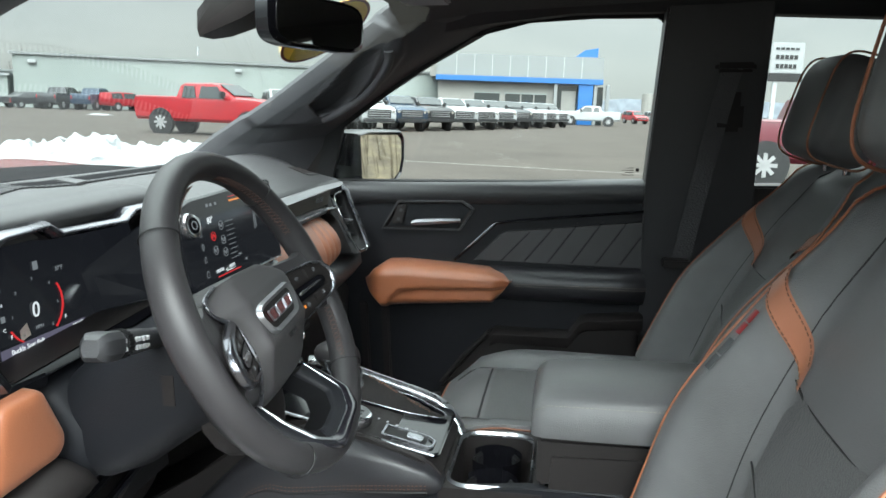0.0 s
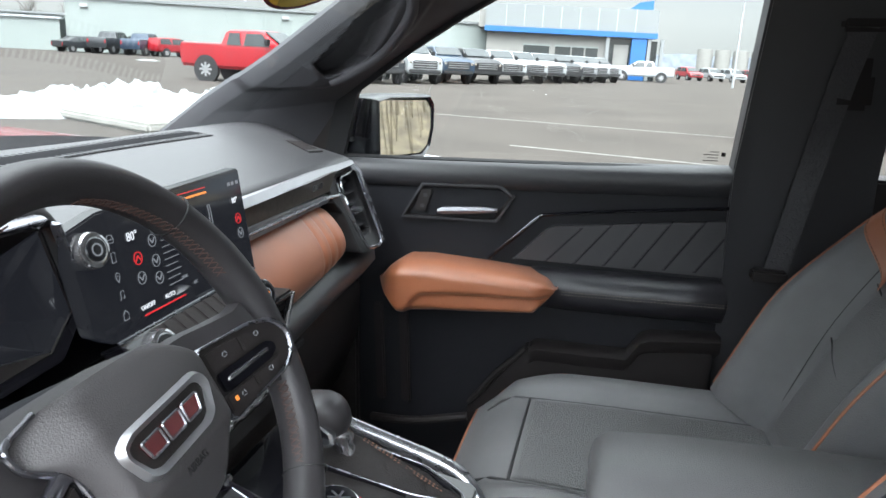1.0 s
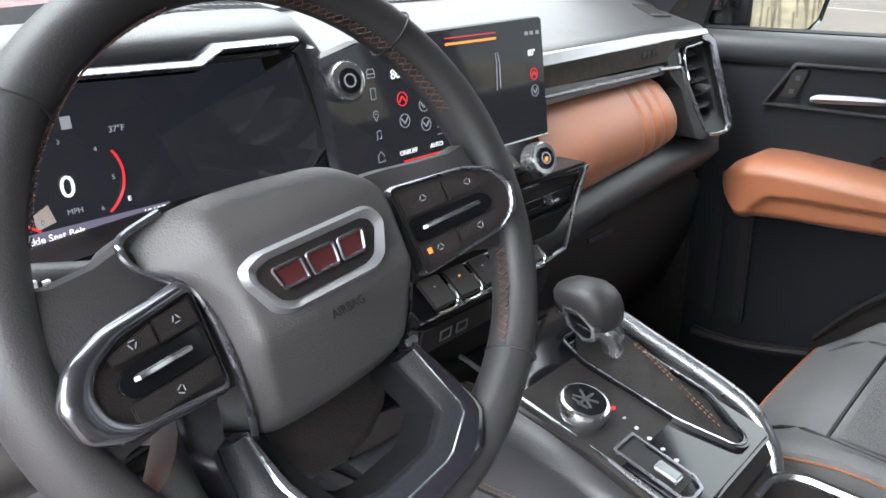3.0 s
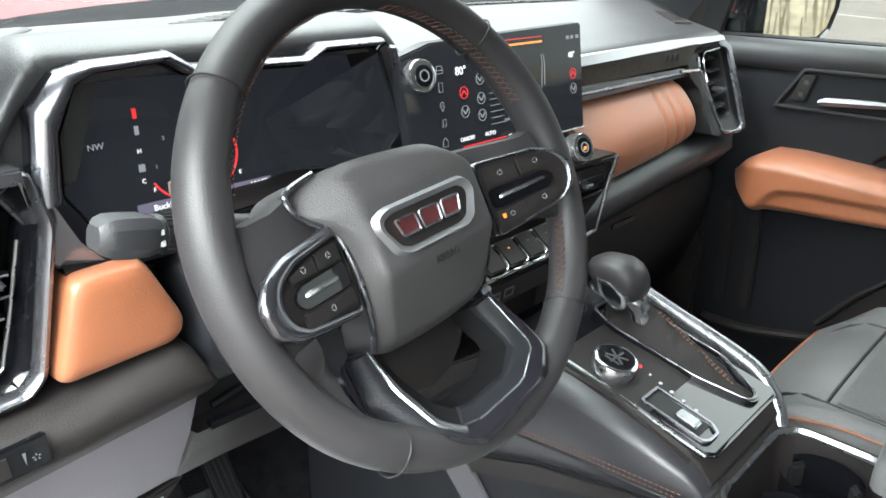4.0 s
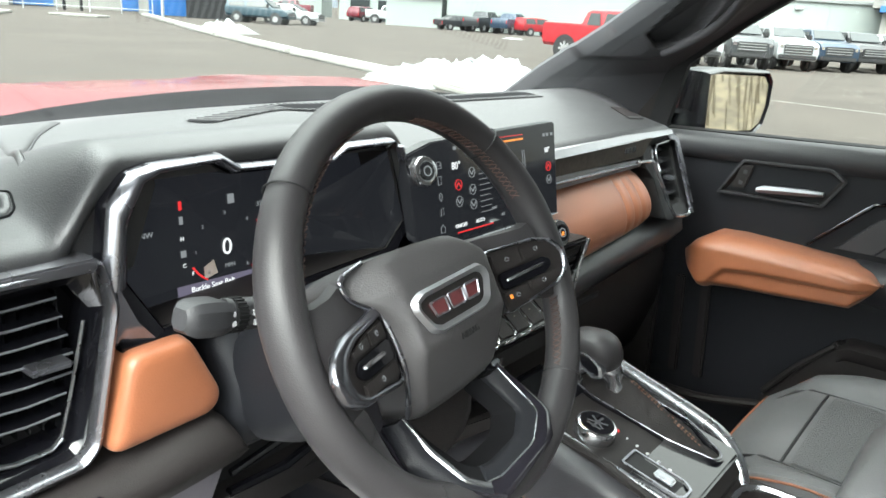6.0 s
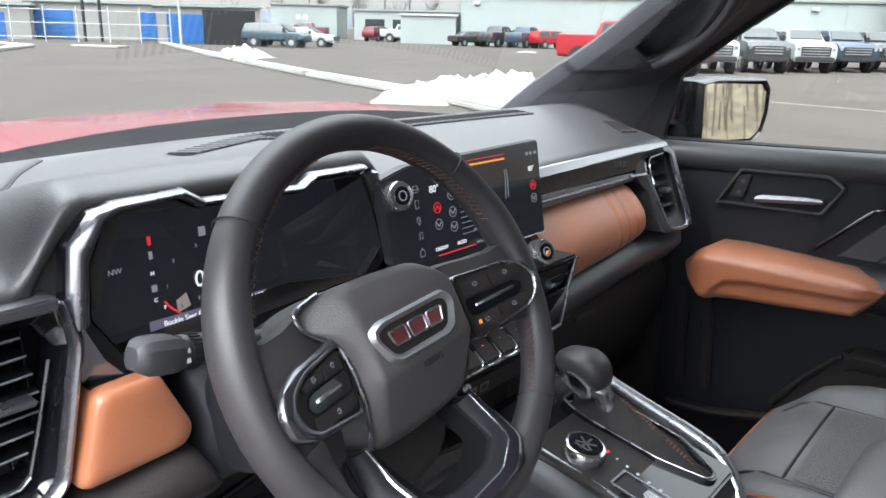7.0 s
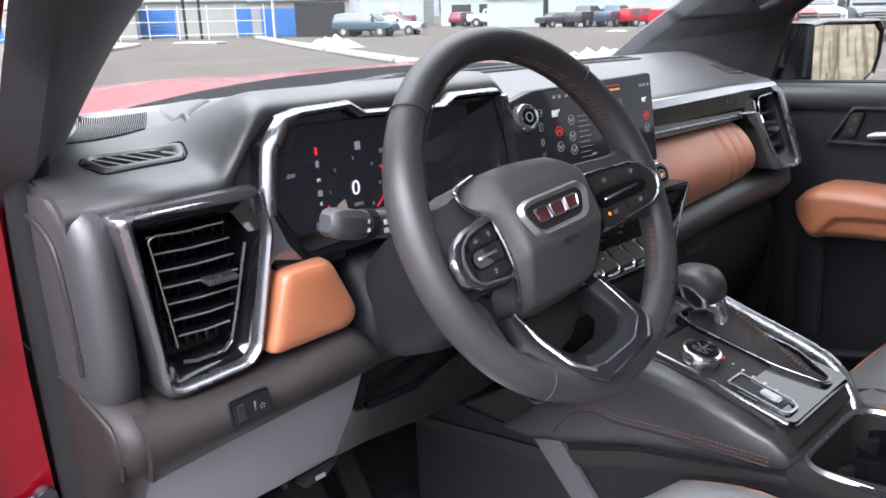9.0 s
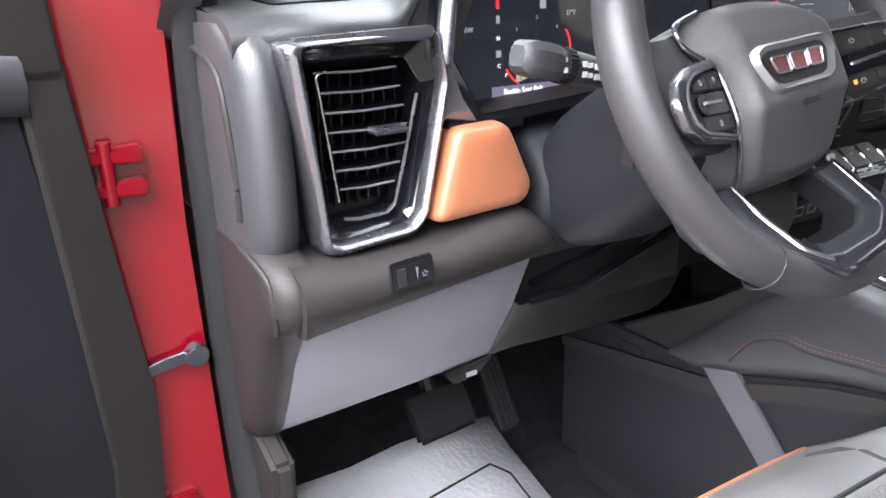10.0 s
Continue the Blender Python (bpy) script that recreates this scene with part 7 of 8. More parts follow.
# ------------------------------------------------------------------ seats
def seat(cy, fwd, recline, label, tag_side, head):
    """A bucket seat; cy its middle, fwd metres moved ahead, tag_side the side of the tan strip with the small tag."""
    bx = .30 - fwd
    t = thing("seat", (bx - .2, cy, .50), label, "seat", "front seats")
    # cushion
    def ctop(u, s):
        """Height of the cushion top; u across -1..1, s from front 0 to back 1."""
        bol = .035 * step(.60, .85, abs(u)) * step(.02, .3, s)
        crown = .012 * (1 - u * u)
        return .862 + .012 * (1 - s) + bol + crown - .055 * (1 - step(-.02, .14, s)) - .05 * step(.93, 1.0, abs(u))
    def cwid(s):
        return .245 + .015 * step(0, .5, s) - .03 * (1 - step(0, .12, s))
    bm = B()
    rws = []
    for i in range(17):
        s = i / 16
        x = bx - .56 + .60 * s
        us = [-1 + k / 12 for k in range(25)]
        top = [(x, cy + cwid(s) * u, ctop(u, s)) for u in us]
        rws.append(top + [(x + .03 * (1 - s), cy + cwid(s) * .97, .74), (x + .05 * (1 - s), cy + cwid(s) * .9, .68), (x + .05 * (1 - s), cy - cwid(s) * .9, .68), (x + .03 * (1 - s), cy - cwid(s) * .97, .74)])
    loft(bm, rws)
    cu = part("cushion", bm, LEATHER, t, "black leather cushion", angle=60)
    def onc(u, s, up=.0015):
        return Vector((bx - .56 + .60 * s, cy + cwid(s) * u, ctop(u, s) + up))
    for ln in ([onc(-.62 + .0 * k, .05 + .9 * k / 20, .0) for k in range(21)], [onc(.62, .05 + .9 * k / 20, .0) for k in range(21)], [onc(-.62 + 1.24 * k / 20, .185, .0) for k in range(21)]):
        bm = B()
        tube(bm, ln, .0028, 6)
        part("seam", bm, DARK, cu)
    bm = B()
    sd = []
    for k in range(11):
        sd.append(onc(-.60 + 1.2 * k / 10, .30))
    rows2 = [[onc(-.58 + 1.16 * k / 12, .205 + .70 * j / 10, .0025) for k in range(13)] for j in range(11)]
    loft(bm, rows2, closed=False)
    part("perforated_inset", bm, PERFORATED, cu, "perforated leather centre")
    for sg in (-1, 1):
        bm = B()
        tube(bm, [onc(sg * .945, .0 + .98 * k / 24, .001) for k in range(25)], .0020, 6)
        part("piping", bm, PIPING, cu, "thin tan piping")
    bm = B()
    tube(bm, [onc(-.945 + 1.89 * k / 24, .0, .001) for k in range(25)], .0020, 6)
    part("piping", bm, PIPING, cu, "thin tan piping")
    bm = B()
    box(bm, bx - .48, bx + .02, cy - .21, cy + .21, .44, .70, .02)
    part("base", bm, PLASTIC, t)
    # backrest: local v up the back, d ahead
    ang = radians(recline)
    piv = Vector((bx + .02, cy, .84))
    up, ah = Vector((math.sin(ang), 0, math.cos(ang))), Vector((-math.cos(ang), 0, math.sin(ang)))
    H = .62
    def wid(v):
        return .262 - .012 * step(.3, .6, v) - .068 * step(.66, .95, v) - .05 * step(.93, 1.0, v)
    def dep(u, v):
        bol = .095 * step(.52, .84, abs(u)) * (1 - .72 * step(.30, .90, v)) * (1 - step(.93, 1.0, abs(u)) * .75)
        return .045 + .012 * math.sin(math.pi * v) + bol - .03 * step(.9, 1.0, v)
    def onb(u, v, out=0.0):
        return piv + up * (H * v) + Vector((0, wid(v) * u, 0)) + ah * (dep(u, v) + out)
    bm = B()
    rws = []
    for j in range(21):
        v = j / 20
        us = [-1 + k / 14 for k in range(29)]
        front = [onb(u, v) for u in us]
        back = [piv + up * (H * v) + Vector((0, wid(v) * u, 0)) - ah * (.075 - .03 * v) for u in (.96, .5, -.5, -.96)]
        rws.append(front + back)
    loft(bm, rws)
    bk = part("backrest", bm, LEATHER, t, "black leather backrest with bolsters", angle=60)
    bm = B()
    rows3 = []
    for j in range(17):
        v = .06 + .49 * j / 16
        e = .50 + .03 * math.sin(3 * v) - .12 * step(.47, .555, v)
        rows3.append([onb(-e + 2 * e * k / 16, v - .018 * step(.42, .55, v) * (1 - (2 * k / 16 - 1) ** 4), .0035 * math.sin(math.pi * k / 16) ** .3) for k in range(17)])
    loft(bm, rows3, closed=False)
    part("perforated_inset", bm, PERFORATED, bk, "perforated leather centre", angle=80)
    bm = B()
    for sg in (-1, 1):
        tube(bm, [onb(sg * (.55 + .05 * math.sin(3 * k / 20)), .04 + .92 * k / 20, -.0004) for k in range(21)], .0015, 6)
    tube(bm, [onb(-.55 + 1.1 * k / 14, .30 + .06 * (2 * k / 14 - 1) ** 2, 0.002) for k in range(15)], .0016, 6)
    tube(bm, [onb(-.55 + 1.1 * k / 14, .552 - .022 * (1 - (2 * k / 14 - 1) ** 4), 0.000) for k in range(15)], .0020, 6)
    part("seam", bm, DARK, bk)
    for sg in (-1, 1):
        bm = B()
        tube(bm, [onb(sg * .935, .02 + .95 * k / 30, .001) for k in range(31)], .0022, 6)
        part("piping", bm, PIPING, bk, "thin tan piping")
        bm = B()
        loft(bm, [[onb(sg * lerp(.47, .925, k / 10), .535 + .062 * j / 8 + .150 * (k / 10) ** .8, .0030) for k in range(11)] for j in range(9)], closed=False)
        st = part("accent_strip", bm, TAN, bk, "tan leather accent strip")
        bm = B()
        for j_ in (.006, .056):
            stitches(bm, [onb(sg * lerp(.48, .915, k / 10), .535 + j_ + .150 * (k / 10) ** .8, .0042) for k in range(11)], .005, .003, .0006)
        part("stitching", bm, STITCH, st)
    if tag_side:
        for (v0, v1, m_) in ((.575, .635, P_RED), (.480, .560, P_GREY)):
            bm = B()
            for a, b in ((v0, lerp(v0, v1, .45)), (lerp(v0, v1, .5), v1)):
                loft(bm, [[onb(tag_side * lerp(.80, .85, k / 3), lerp(a, b, j / 2), .003) for k in range(4)] for j in range(3)], closed=False)
            part("stitched_tag", bm, m_, bk, "small stitched tag shape")
    # headrest on two posts
    hc = piv + up * (H + head[0]) + ah * head[1]
    hr = part("head_restraint", pillow(B(), hc, (.13, .275, .205), 4.2, 32, 18, Matrix.Rotation(ang * .6, 4, "Y")), LEATHER, t, "padded leather head restraint", angle=70)
    for sg in (-1, 1):
        bm = B()
        cyl(bm, piv + up * (H + .01) + ah * .09 + Vector((0, sg * .06, 0)), up + ah * .6, .007, .12, 12)
        part("post", bm, CHROME, t)
        bm = B()
        pts = []
        R3 = Matrix.Translation(hc) @ Matrix.Rotation(ang * .6, 4, "Y")
        for k in range(40):
            a = 2 * math.pi * k / 40
            pts.append(R3 @ Vector((.0655 * math.copysign(abs(math.cos(a)) ** .48, math.cos(a)), sg * .098, .1035 * math.copysign(abs(math.sin(a)) ** .48, math.sin(a)))))
        tube(bm, pts, .0022, 6, closed=True, up=(0, 1, 0))
        part("piping", bm, PIPING, hr, "thin tan piping")
    return t


seat(1.587, 0.02, 28, "black leather front passenger seat with tan piping and strips", 0, (.060, .120))
seat(.775, .105, 20, "black leather driver seat with tan piping and stitched tag", 1, (.085, .088))
# rear bench
bench = thing("rear_bench", (1.2, MID, .5), "black leather rear bench", "bench seat")
bm = B()
pillow(bm, (1.10, MID, .72), (.50, 1.30, .20), 6)
part("cushion", bm, LEATHER, bench)
bm = B()
pillow(bm, (1.36, MID, 1.05), (.16, 1.30, .62), 6, m=Matrix.Rotation(radians(14), 4, "Y"))
part("backrest", bm, LEATHER, bench)
bm = B()
box(bm, .90, 1.45, .55, 1.80, .46, .66, .02)
part("base", bm, PLASTIC, bench)


# ------------------------------------------------------------------ passenger door
def door_panel(f, sg, name, label, hinge=None):
    """Front door trim seen from inside; f maps passenger-side y, sg +1 passenger, -1 driver."""
    t = thing(name, (-.2, f(1.97), .50), label, "car door")
    bm = B()
    prism(bm, [(-.66, f(1.962), .52), (-.70, f(1.962), .90), (-.66, f(1.962), 1.29), (.205, f(1.962), 1.302), (.215, f(1.962), .95), (.19, f(1.962), .52)], (0, sg * .05, 0), .006)
    trim = part("trim_panel", bm, TRIM, t)
    bm = B()
    loft(bm, [[(x, f(1.955), z - .055), (x, f(1.948), z - .03), (x, f(1.950), z - .012), (x, f(1.962), z), (x, f(2.01), z + .003), (x, f(2.02), z - .03), (x, f(1.99), z - .06)] for x, z in ((-.665, 1.305), (-.64, 1.308), (-.4, 1.310), (-.1, 1.314), (.205, 1.322))])
    part("sill_cap", bm, SILL, t, angle=70)
    bm = B()
    prism(bm, [(-.68, f(2.022), .45), (-.74, f(2.022), .95), (-.70, f(2.022), 1.29), (.21, f(2.022), 1.305), (.23, f(2.022), .95), (.20, f(2.022), .45)], (0, sg * .06, 0), .01)
    part("outer_skin", bm, RED, t, "dark red metallic outer panel")
    # handle recess
    HB = [(-.450, 1.263), (-.272, 1.266), (-.242, 1.243), (-.280, 1.184), (-.498, 1.183)]
    c = (-.36, 1.222)
    bm = B()
    ring(bm, xz(HB, f(1.949)), xz([(lerp(x, c[0], .055), lerp(z, c[1], .13)) for x, z in HB], f(1.949)), (0, sg * .012, 0), .002)
    hb = part("handle_bezel", bm, SILL, t)
    bm = B()
    ring(bm, xz([(lerp(x, c[0], .05), lerp(z, c[1], .10)) for x, z in HB], f(1.955)), xz([(lerp(x, c[0], .22), lerp(z, c[1], .3)) for x, z in HB], f(1.972)), (0, sg * .01, 0))
    part("handle_recess", bm, PLASTIC, hb)
    bm = B()
    prism(bm, xz([(lerp(x, c[0], .2), lerp(z, c[1], .28)) for x, z in HB], f(1.968)), (0, sg * .01, 0))
    part("handle_well", bm, DARK, hb)
    bm = B()
    rws = []
    for x, z, h in ((-.412, 1.203, .004), (-.400, 1.205, .0075), (-.36, 1.208, .0075), (-.31, 1.211, .0065), (-.280, 1.212, .004)):
        rws.append([(x, f(1.944), z - h), (x, f(1.941), z), (x, f(1.944), z + h), (x, f(1.955), z + h), (x, f(1.955), z - h)])
    loft(bm, rws)
    part("handle", bm, HANDLE, t, "satin chrome door handle")
    bm = B()
    prism(bm, xz([(-.452, 1.250), (-.425, 1.250), (-.440, 1.200), (-.468, 1.200)], f(1.953)), (0, sg * .01, 0), .002)
    lk = part("lock_switch", bm, PLASTIC, t)
    bm = B()
    for z in (1.236, 1.212):
        x = -.440 - (1.24 - z) * .3
        box(bm, x - .004, x + .004, f(1.9525), f(1.9515), z - .004, z + .004)
    part("lock_mark", bm, PILLARTRIM, lk)
    # gloss black line with its highlight added as a chrome tube, quilted insert
    bm = B()
    ln = spline([(-.295, f(1.950), 1.105), (-.24, f(1.946), 1.155), (-.192, f(1.944), 1.200), (-.165, f(1.944), 1.211), (.0, f(1.946), 1.228), (.20, f(1.948), 1.246)], 6)
    tube(bm, ln, .0052, 8, flat=.8)
    part("trim_line", bm, PIANO, t, "gloss black trim line")
    bm = B()
    tube(bm, [p + Vector((0, -sg * .004, .004)) for p in ln[2:14]], .0016, 6)
    part("trim_glint", bm, DARKCHROME, t)
    bm = B()
    Q = [(-.262, 1.098), (-.178, 1.184), (-.158, 1.194), (.202, 1.228), (.205, 1.088)]
    prism(bm, xz(Q, f(1.953)), (0, sg * .02, 0), .010, 3)
    qi = part("quilted_insert", bm, DARKLEATHER, t, "stitched black leather insert")
    bm = B()
    for k in range(6):
        x = -.175 + .062 * k
        stitches(bm, [(x, f(1.9525), 1.105), (x + .075, f(1.9515), min(1.215, 1.185 + .012 * k))], .005, .003, .0006)
        tube(bm, [(x + .004, f(1.954), 1.105), (x + .079, f(1.954), min(1.215, 1.185 + .012 * k))], .0018, 6)
    part("stitching", bm, TRIM, qi)
    # tan pad
    bm = B()
    tops = [(-.525, 1.066), (-.502, 1.100), (-.472, 1.119), (-.42, 1.121), (-.30, 1.113), (-.195, 1.104), (-.160, 1.092), (-.138, 1.070)]
    feet = [(-.525, 1.062), (-.507, 1.020), (-.475, .982), (-.40, .990), (-.32, .994), (-.186, 1.004), (-.158, 1.034), (-.138, 1.066)]
    ledge = [(-.60, .90), (-.466, .985), (-.446, 1.024), (-.424, 1.046), (-.36, 1.053), (-.165, 1.057), (-.10, 1.060)]
    def on(line, x):
        for a, b in zip(line, line[1:]):
            if a[0] <= x <= b[0]:
                return lerp(a[1], b[1], (x - a[0]) / (b[0] - a[0]))
        return line[-1][1]
    rws = []
    for i in range(65):
        x = lerp(-.5249, -.1381, i / 64)
        zt, zb, zl = on(tops, x), on(feet, x), on(ledge, x)
        ends = min(1.0, min(x + .525, -.138 - x) / .055)
        row = [(x, f(1.965), zt - .016)]
        for j in range(29):
            t_ = j / 28
            z = lerp(zt, zb, t_)
            e = min(1.0, min(t_ / .30, (1 - t_) / .22))
            full = math.sin(math.pi / 2 * max(0, e)) ** .55 * (.35 + .65 * math.sin(math.pi / 2 * max(0, ends)) ** .7)
            y = 1.915 - .080 * full + .016 * step(-.003, .010, zl - z) * step(0, .4, ends)
            row.append((x, f(y), z - .014 * (1 - full) * step(.5, 0, t_)))
        rws.append(row + [(x, f(1.965), zb)])
    loft(bm, rws)
    pad = part("armrest_pad", bm, TAN, t, "tan leather door pad", angle=70)
    bm = B()
    gl = [(lerp(-.425, -.165, k / 20), f(1.8515 + .010 * abs(k / 10 - 1) ** 5), on(ledge, lerp(-.425, -.165, k / 20)) - .013) for k in range(21)]
    stitches(bm, gl, .004, .003, .0006)
    part("stitching", bm, STITCH, pad)
    # black armrest behind the pad
    bm = B()
    rws = []
    for x, w in ((-.20, .045), (-.10, .062), (0, .066), (.12, .066), (.195, .060), (.208, .045)):
        rws.append([(x, f(1.965), 1.092), (x, f(1.965 - w * .7), 1.086), (x, f(1.965 - w), 1.066), (x, f(1.965 - w * .98), 1.040), (x, f(1.965 - w * .6), 1.008), (x, f(1.965), .998)])
    loft(bm, rws)
    ar = part("armrest", bm, DARKLEATHER, t, "black leather armrest", angle=60)
    bm = B()
    for dz in (0, .006):
        stitches(bm, [(x, f(1.8985), 1.050 + dz) for x in (-.13, .2)], .004, .003, .0005)
    part("stitching", bm, STITCH_W, ar)
    # pocket ledge and lower ribs
    bm = B()
    loft(bm, [[(x, f(1.962), z + .004), (x, f(1.925), z + .002), (x, f(1.915), z - .006), (x, f(1.918), z - .03), (x, f(1.962), z - .06)] for x, z in ((-.195, .912), (-.18, .921), (-.05, .918), (.013, .918), (.040, .958), (.06, .966), (.20, .976))])
    part("pocket_ledge", bm, PLASTIC, t, angle=50)
    bm = B()
    prism(bm, xz([(-.33, .76), (-.20, .92), (.02, .91), (.05, .955), (.19, .970), (.17, .60), (-.33, .60)], f(1.925)), (0, sg * .035, 0), .006)
    part("pocket", bm, PLASTIC, t)
    bm = B()
    tube(bm, [(-.325, f(1.92), .77), (-.265, f(1.918), .85), (-.20, f(1.916), .915)], .006, 8)
    part("pocket_edge", bm, PLASTIC, t)
    bm = B()
    tube(bm, spline([(-.56, f(1.93), .70), (-.50, f(1.92), .705), (-.44, f(1.92), .71), (-.33, f(1.93), .73)], 5), .010, 8)
    part("lower_ridge", bm, PLASTIC, t)
    for x in (-.56, -.50):
        bm = B()
        prism(bm, [(x, f(1.955), .98), (x + .022, f(1.955), .98), (x + .03, f(1.955), .74), (x + .008, f(1.955), .74)], (0, -sg * .012, 0), .004)
        part("kick_rib", bm, PLASTIC, t)
    return t


door_panel(lambda y: y, 1, "door_passenger", "black front passenger door trim with tan pad, closed")
# window glass and its frame
bm = B()
FR = [(-.64, 2.00, 1.315), (-.60, 1.985, 1.455), (-.42, 1.945, 1.575), (-.24, 1.922, 1.68), (-.10, 1.905, 1.71), (.05, 1.90, 1.716), (.20, 1.898, 1.714), (.218, 1.905, 1.69), (.195, 2.00, 1.322)]
def grow(p, k):
    c = Vector((-.12, 1.95, 1.50))
    return c + (Vector(p) - c) * k
win = thing("window_passenger", (-.2, 1.98, 1.31), "clear side window glass in a black frame", "car window", kind="structure")
bm = B()
ring(bm, [grow(p, 1.10) for p in FR], FR, (0, -.025, -.004), .004)
part("window_frame", bm, RUBBER, win)
bm = B()
f_ = bm.faces.new([bm.verts.new(Vector(p) + Vector((0, -.005, 0))) for p in FR])
gl_ = part("pane", bm, GLASS, win)
gl_.visible_shadow = False
bm = B()
for i, w in enumerate((.030, .022, .030, .018)):
    box(bm, .165 - w, .165, 1.984, 1.9845, 1.335 + .006 * i, 1.3365 + .006 * i)
box(bm, .170, .178, 1.984, 1.9845, 1.345, 1.353)
part("glass_mark", bm, PLASTIC, win)
# sail panel at the front corner
bm = B()
prism(bm, [(-.78, 1.985, 1.30), (-.655, 1.985, 1.312), (-.612, 1.975, 1.452), (-.66, 1.97, 1.45), (-.83, 1.955, 1.38)], (0, .03, 0), .004)
single("sail_panel", bm, PLASTIC, (-.7, 1.98, 1.31), "black corner panel by the side window", "trim", kind="structure")

# outside mirror, turned toward the driver
mirror = thing("door_mirror", (-.58, 2.06, 1.29), "black door mirror with rounded corners", "door mirror")
MO = [(2.045, 1.300), (2.075, 1.285), (2.235, 1.288), (2.262, 1.31), (2.278, 1.36), (2.280, 1.418), (2.262, 1.440), (2.09, 1.444), (2.040, 1.436)]
MT = Matrix.Translation((-.545, 2.134, 1.365)) @ Matrix.Rotation(radians(-20), 4, "Z") @ Matrix.Translation((.545, -2.16, -1.365))
bm = B()
loft(bm, [[MT @ Vector((x, 2.16 + (y - 2.16) * g, 1.365 + (z - 1.365) * g)) for y, z in MO] for x, g in ((-.575, .86), (-.560, .885), (-.535, .90), (-.530, .94), (-.535, .985), (-.55, 1.02), (-.60, 1.03), (-.66, .92), (-.71, .70), (-.73, .4))])
part("housing", bm, PIANO, mirror, "gloss black mirror housing")
bm = B()
PT = MT @ Matrix.Translation((-.538, 2.16, 1.365)) @ Matrix.Rotation(radians(-11), 4, "Z") @ Matrix.Rotation(radians(-2.5), 4, "Y") @ Matrix.Translation((.538, -2.16, -1.365))
prism(bm, [PT @ Vector((-.562, 2.163 + (y - 2.16) * .83, 1.365 + (z - 1.365) * .84)) for y, z in MO], PT.to_3x3() @ Vector((.008, 0, 0)))
part("mirror_pane", bm, MIRROR, mirror)
bm = B()
prism(bm, [(-.60, 2.0, 1.30), (-.60, 2.07, 1.31), (-.60, 2.07, 1.35), (-.60, 2.0, 1.34)], (-.08, 0, 0), .006)
part("arm", bm, PIANO, mirror)


# ------------------------------------------------------------------ driver's opening: hinge pillar, open door, sill
bm = B()
prism(bm, [(-.70, .398, 1.42), (-.715, .385, 1.12), (-.705, .388, .80), (-.66, .40, .50), (-.70, .24, .50), (-.73, .235, .80), (-.735, .230, 1.0), (-.73, .240, 1.2), (-.72, .26, 1.42)], (-.14, 0, 0), .008)
single("hinge_pillar", bm, RED, (-.75, .35, .5), "dark red painted hinge pillar", "pillar", kind="structure")
bm = B()
loft(bm, [[(x - .02, .345, z), (x + .03, .352, z - .03), (x + .03, .392, z - .03), (x - .03, .395, z + .02)] for x, z in ((-.78, 1.36), (-.70, 1.43), (-.55, 1.55), (-.40, 1.66), (-.2, 1.74), (.4, 1.78), (1.4, 1.72))])
single("roof_side_frame", bm, RED, (-.5, .36, 1.5), "dark red painted roof side frame", "pillar", kind="structure")
bm = B()
tube(bm, spline([(-.46, .408, .47), (-.60, .408, .60), (-.685, .410, .85), (-.695, .410, 1.12), (-.69, .412, 1.30), (-.64, .418, 1.42), (-.50, .425, 1.54), (-.34, .435, 1.655), (-.10, .45, 1.715), (.3, .45, 1.73)], 16), .021, 14, up=(0, 1, 0))
single("door_seal", bm, RUBBER, (-.6, .41, .6), "black rubber door seal", "door seal", kind="structure")
slab("sill_driver", [(-.72, .29, .46), (.5, .29, .46), (.5, .42, .47), (-.72, .42, .47)], (0, 0, -.10), PLASTIC, "black plastic door sill", "sill")
slab("side_passenger_lower", [(-.72, 1.96, .46), (1.5, 1.96, .46), (1.5, 2.06, .40), (-.72, 2.06, .40)], (0, 0, -.06), RED, "dark red sill panel", "sill")
slab("kick_panel", [(-1.05, .41, 1.02), (-.72, .41, .92), (-.60, .41, .88), (-.62, .41, .48), (-1.15, .41, .48)], (0, .025, 0), PLASTIC, "black footwell side panel", "trim")

slab("kick_panel_passenger", [(-1.20, 1.945, 1.30), (-.60, 1.945, 1.30), (-.60, 1.945, .46), (-1.25, 1.945, .46)], (0, .03, 0), PLASTIC, "black passenger footwell side panel", "trim")
strap = thing("door_check", (-.72, .35, .98), "dark steel door check strap with pivot", "door check")
bm = B()
prism(bm, [(-.700, .375, .992), (-.702, .34, .986), (-.704, .29, .974), (-.704, .29, .964), (-.702, .34, .974), (-.700, .375, .978)], (.005, 0, 0), .001)
part("strap", bm, DARKCHROME, strap)
bm = B()
cyl(bm, (-.694, .372, .985), (1, 0, 0), .012, .016, 16, .002)
part("pivot", bm, DARKCHROME, strap)
for z in (1.185, .80):
    hg = thing("hinge_set", (-.72, .32, z), "red painted steel door hinge on the pillar", "door hinge", "door hinges")
    for dz in (-.016, .016):
        bm = B()
        prism(bm, [(-.715, .352, z + dz + .009), (-.715, .300, z + dz + .007), (-.715, .300, z + dz - .007), (-.715, .352, z + dz - .009)], (.02, 0, 0), .003)
        part("leaf", bm, RED, hg)
    bm = B()
    cyl(bm, (-.700, .318, z), (0, 0, 1), .007, .06, 12)
    part("pin", bm, RED, hg)

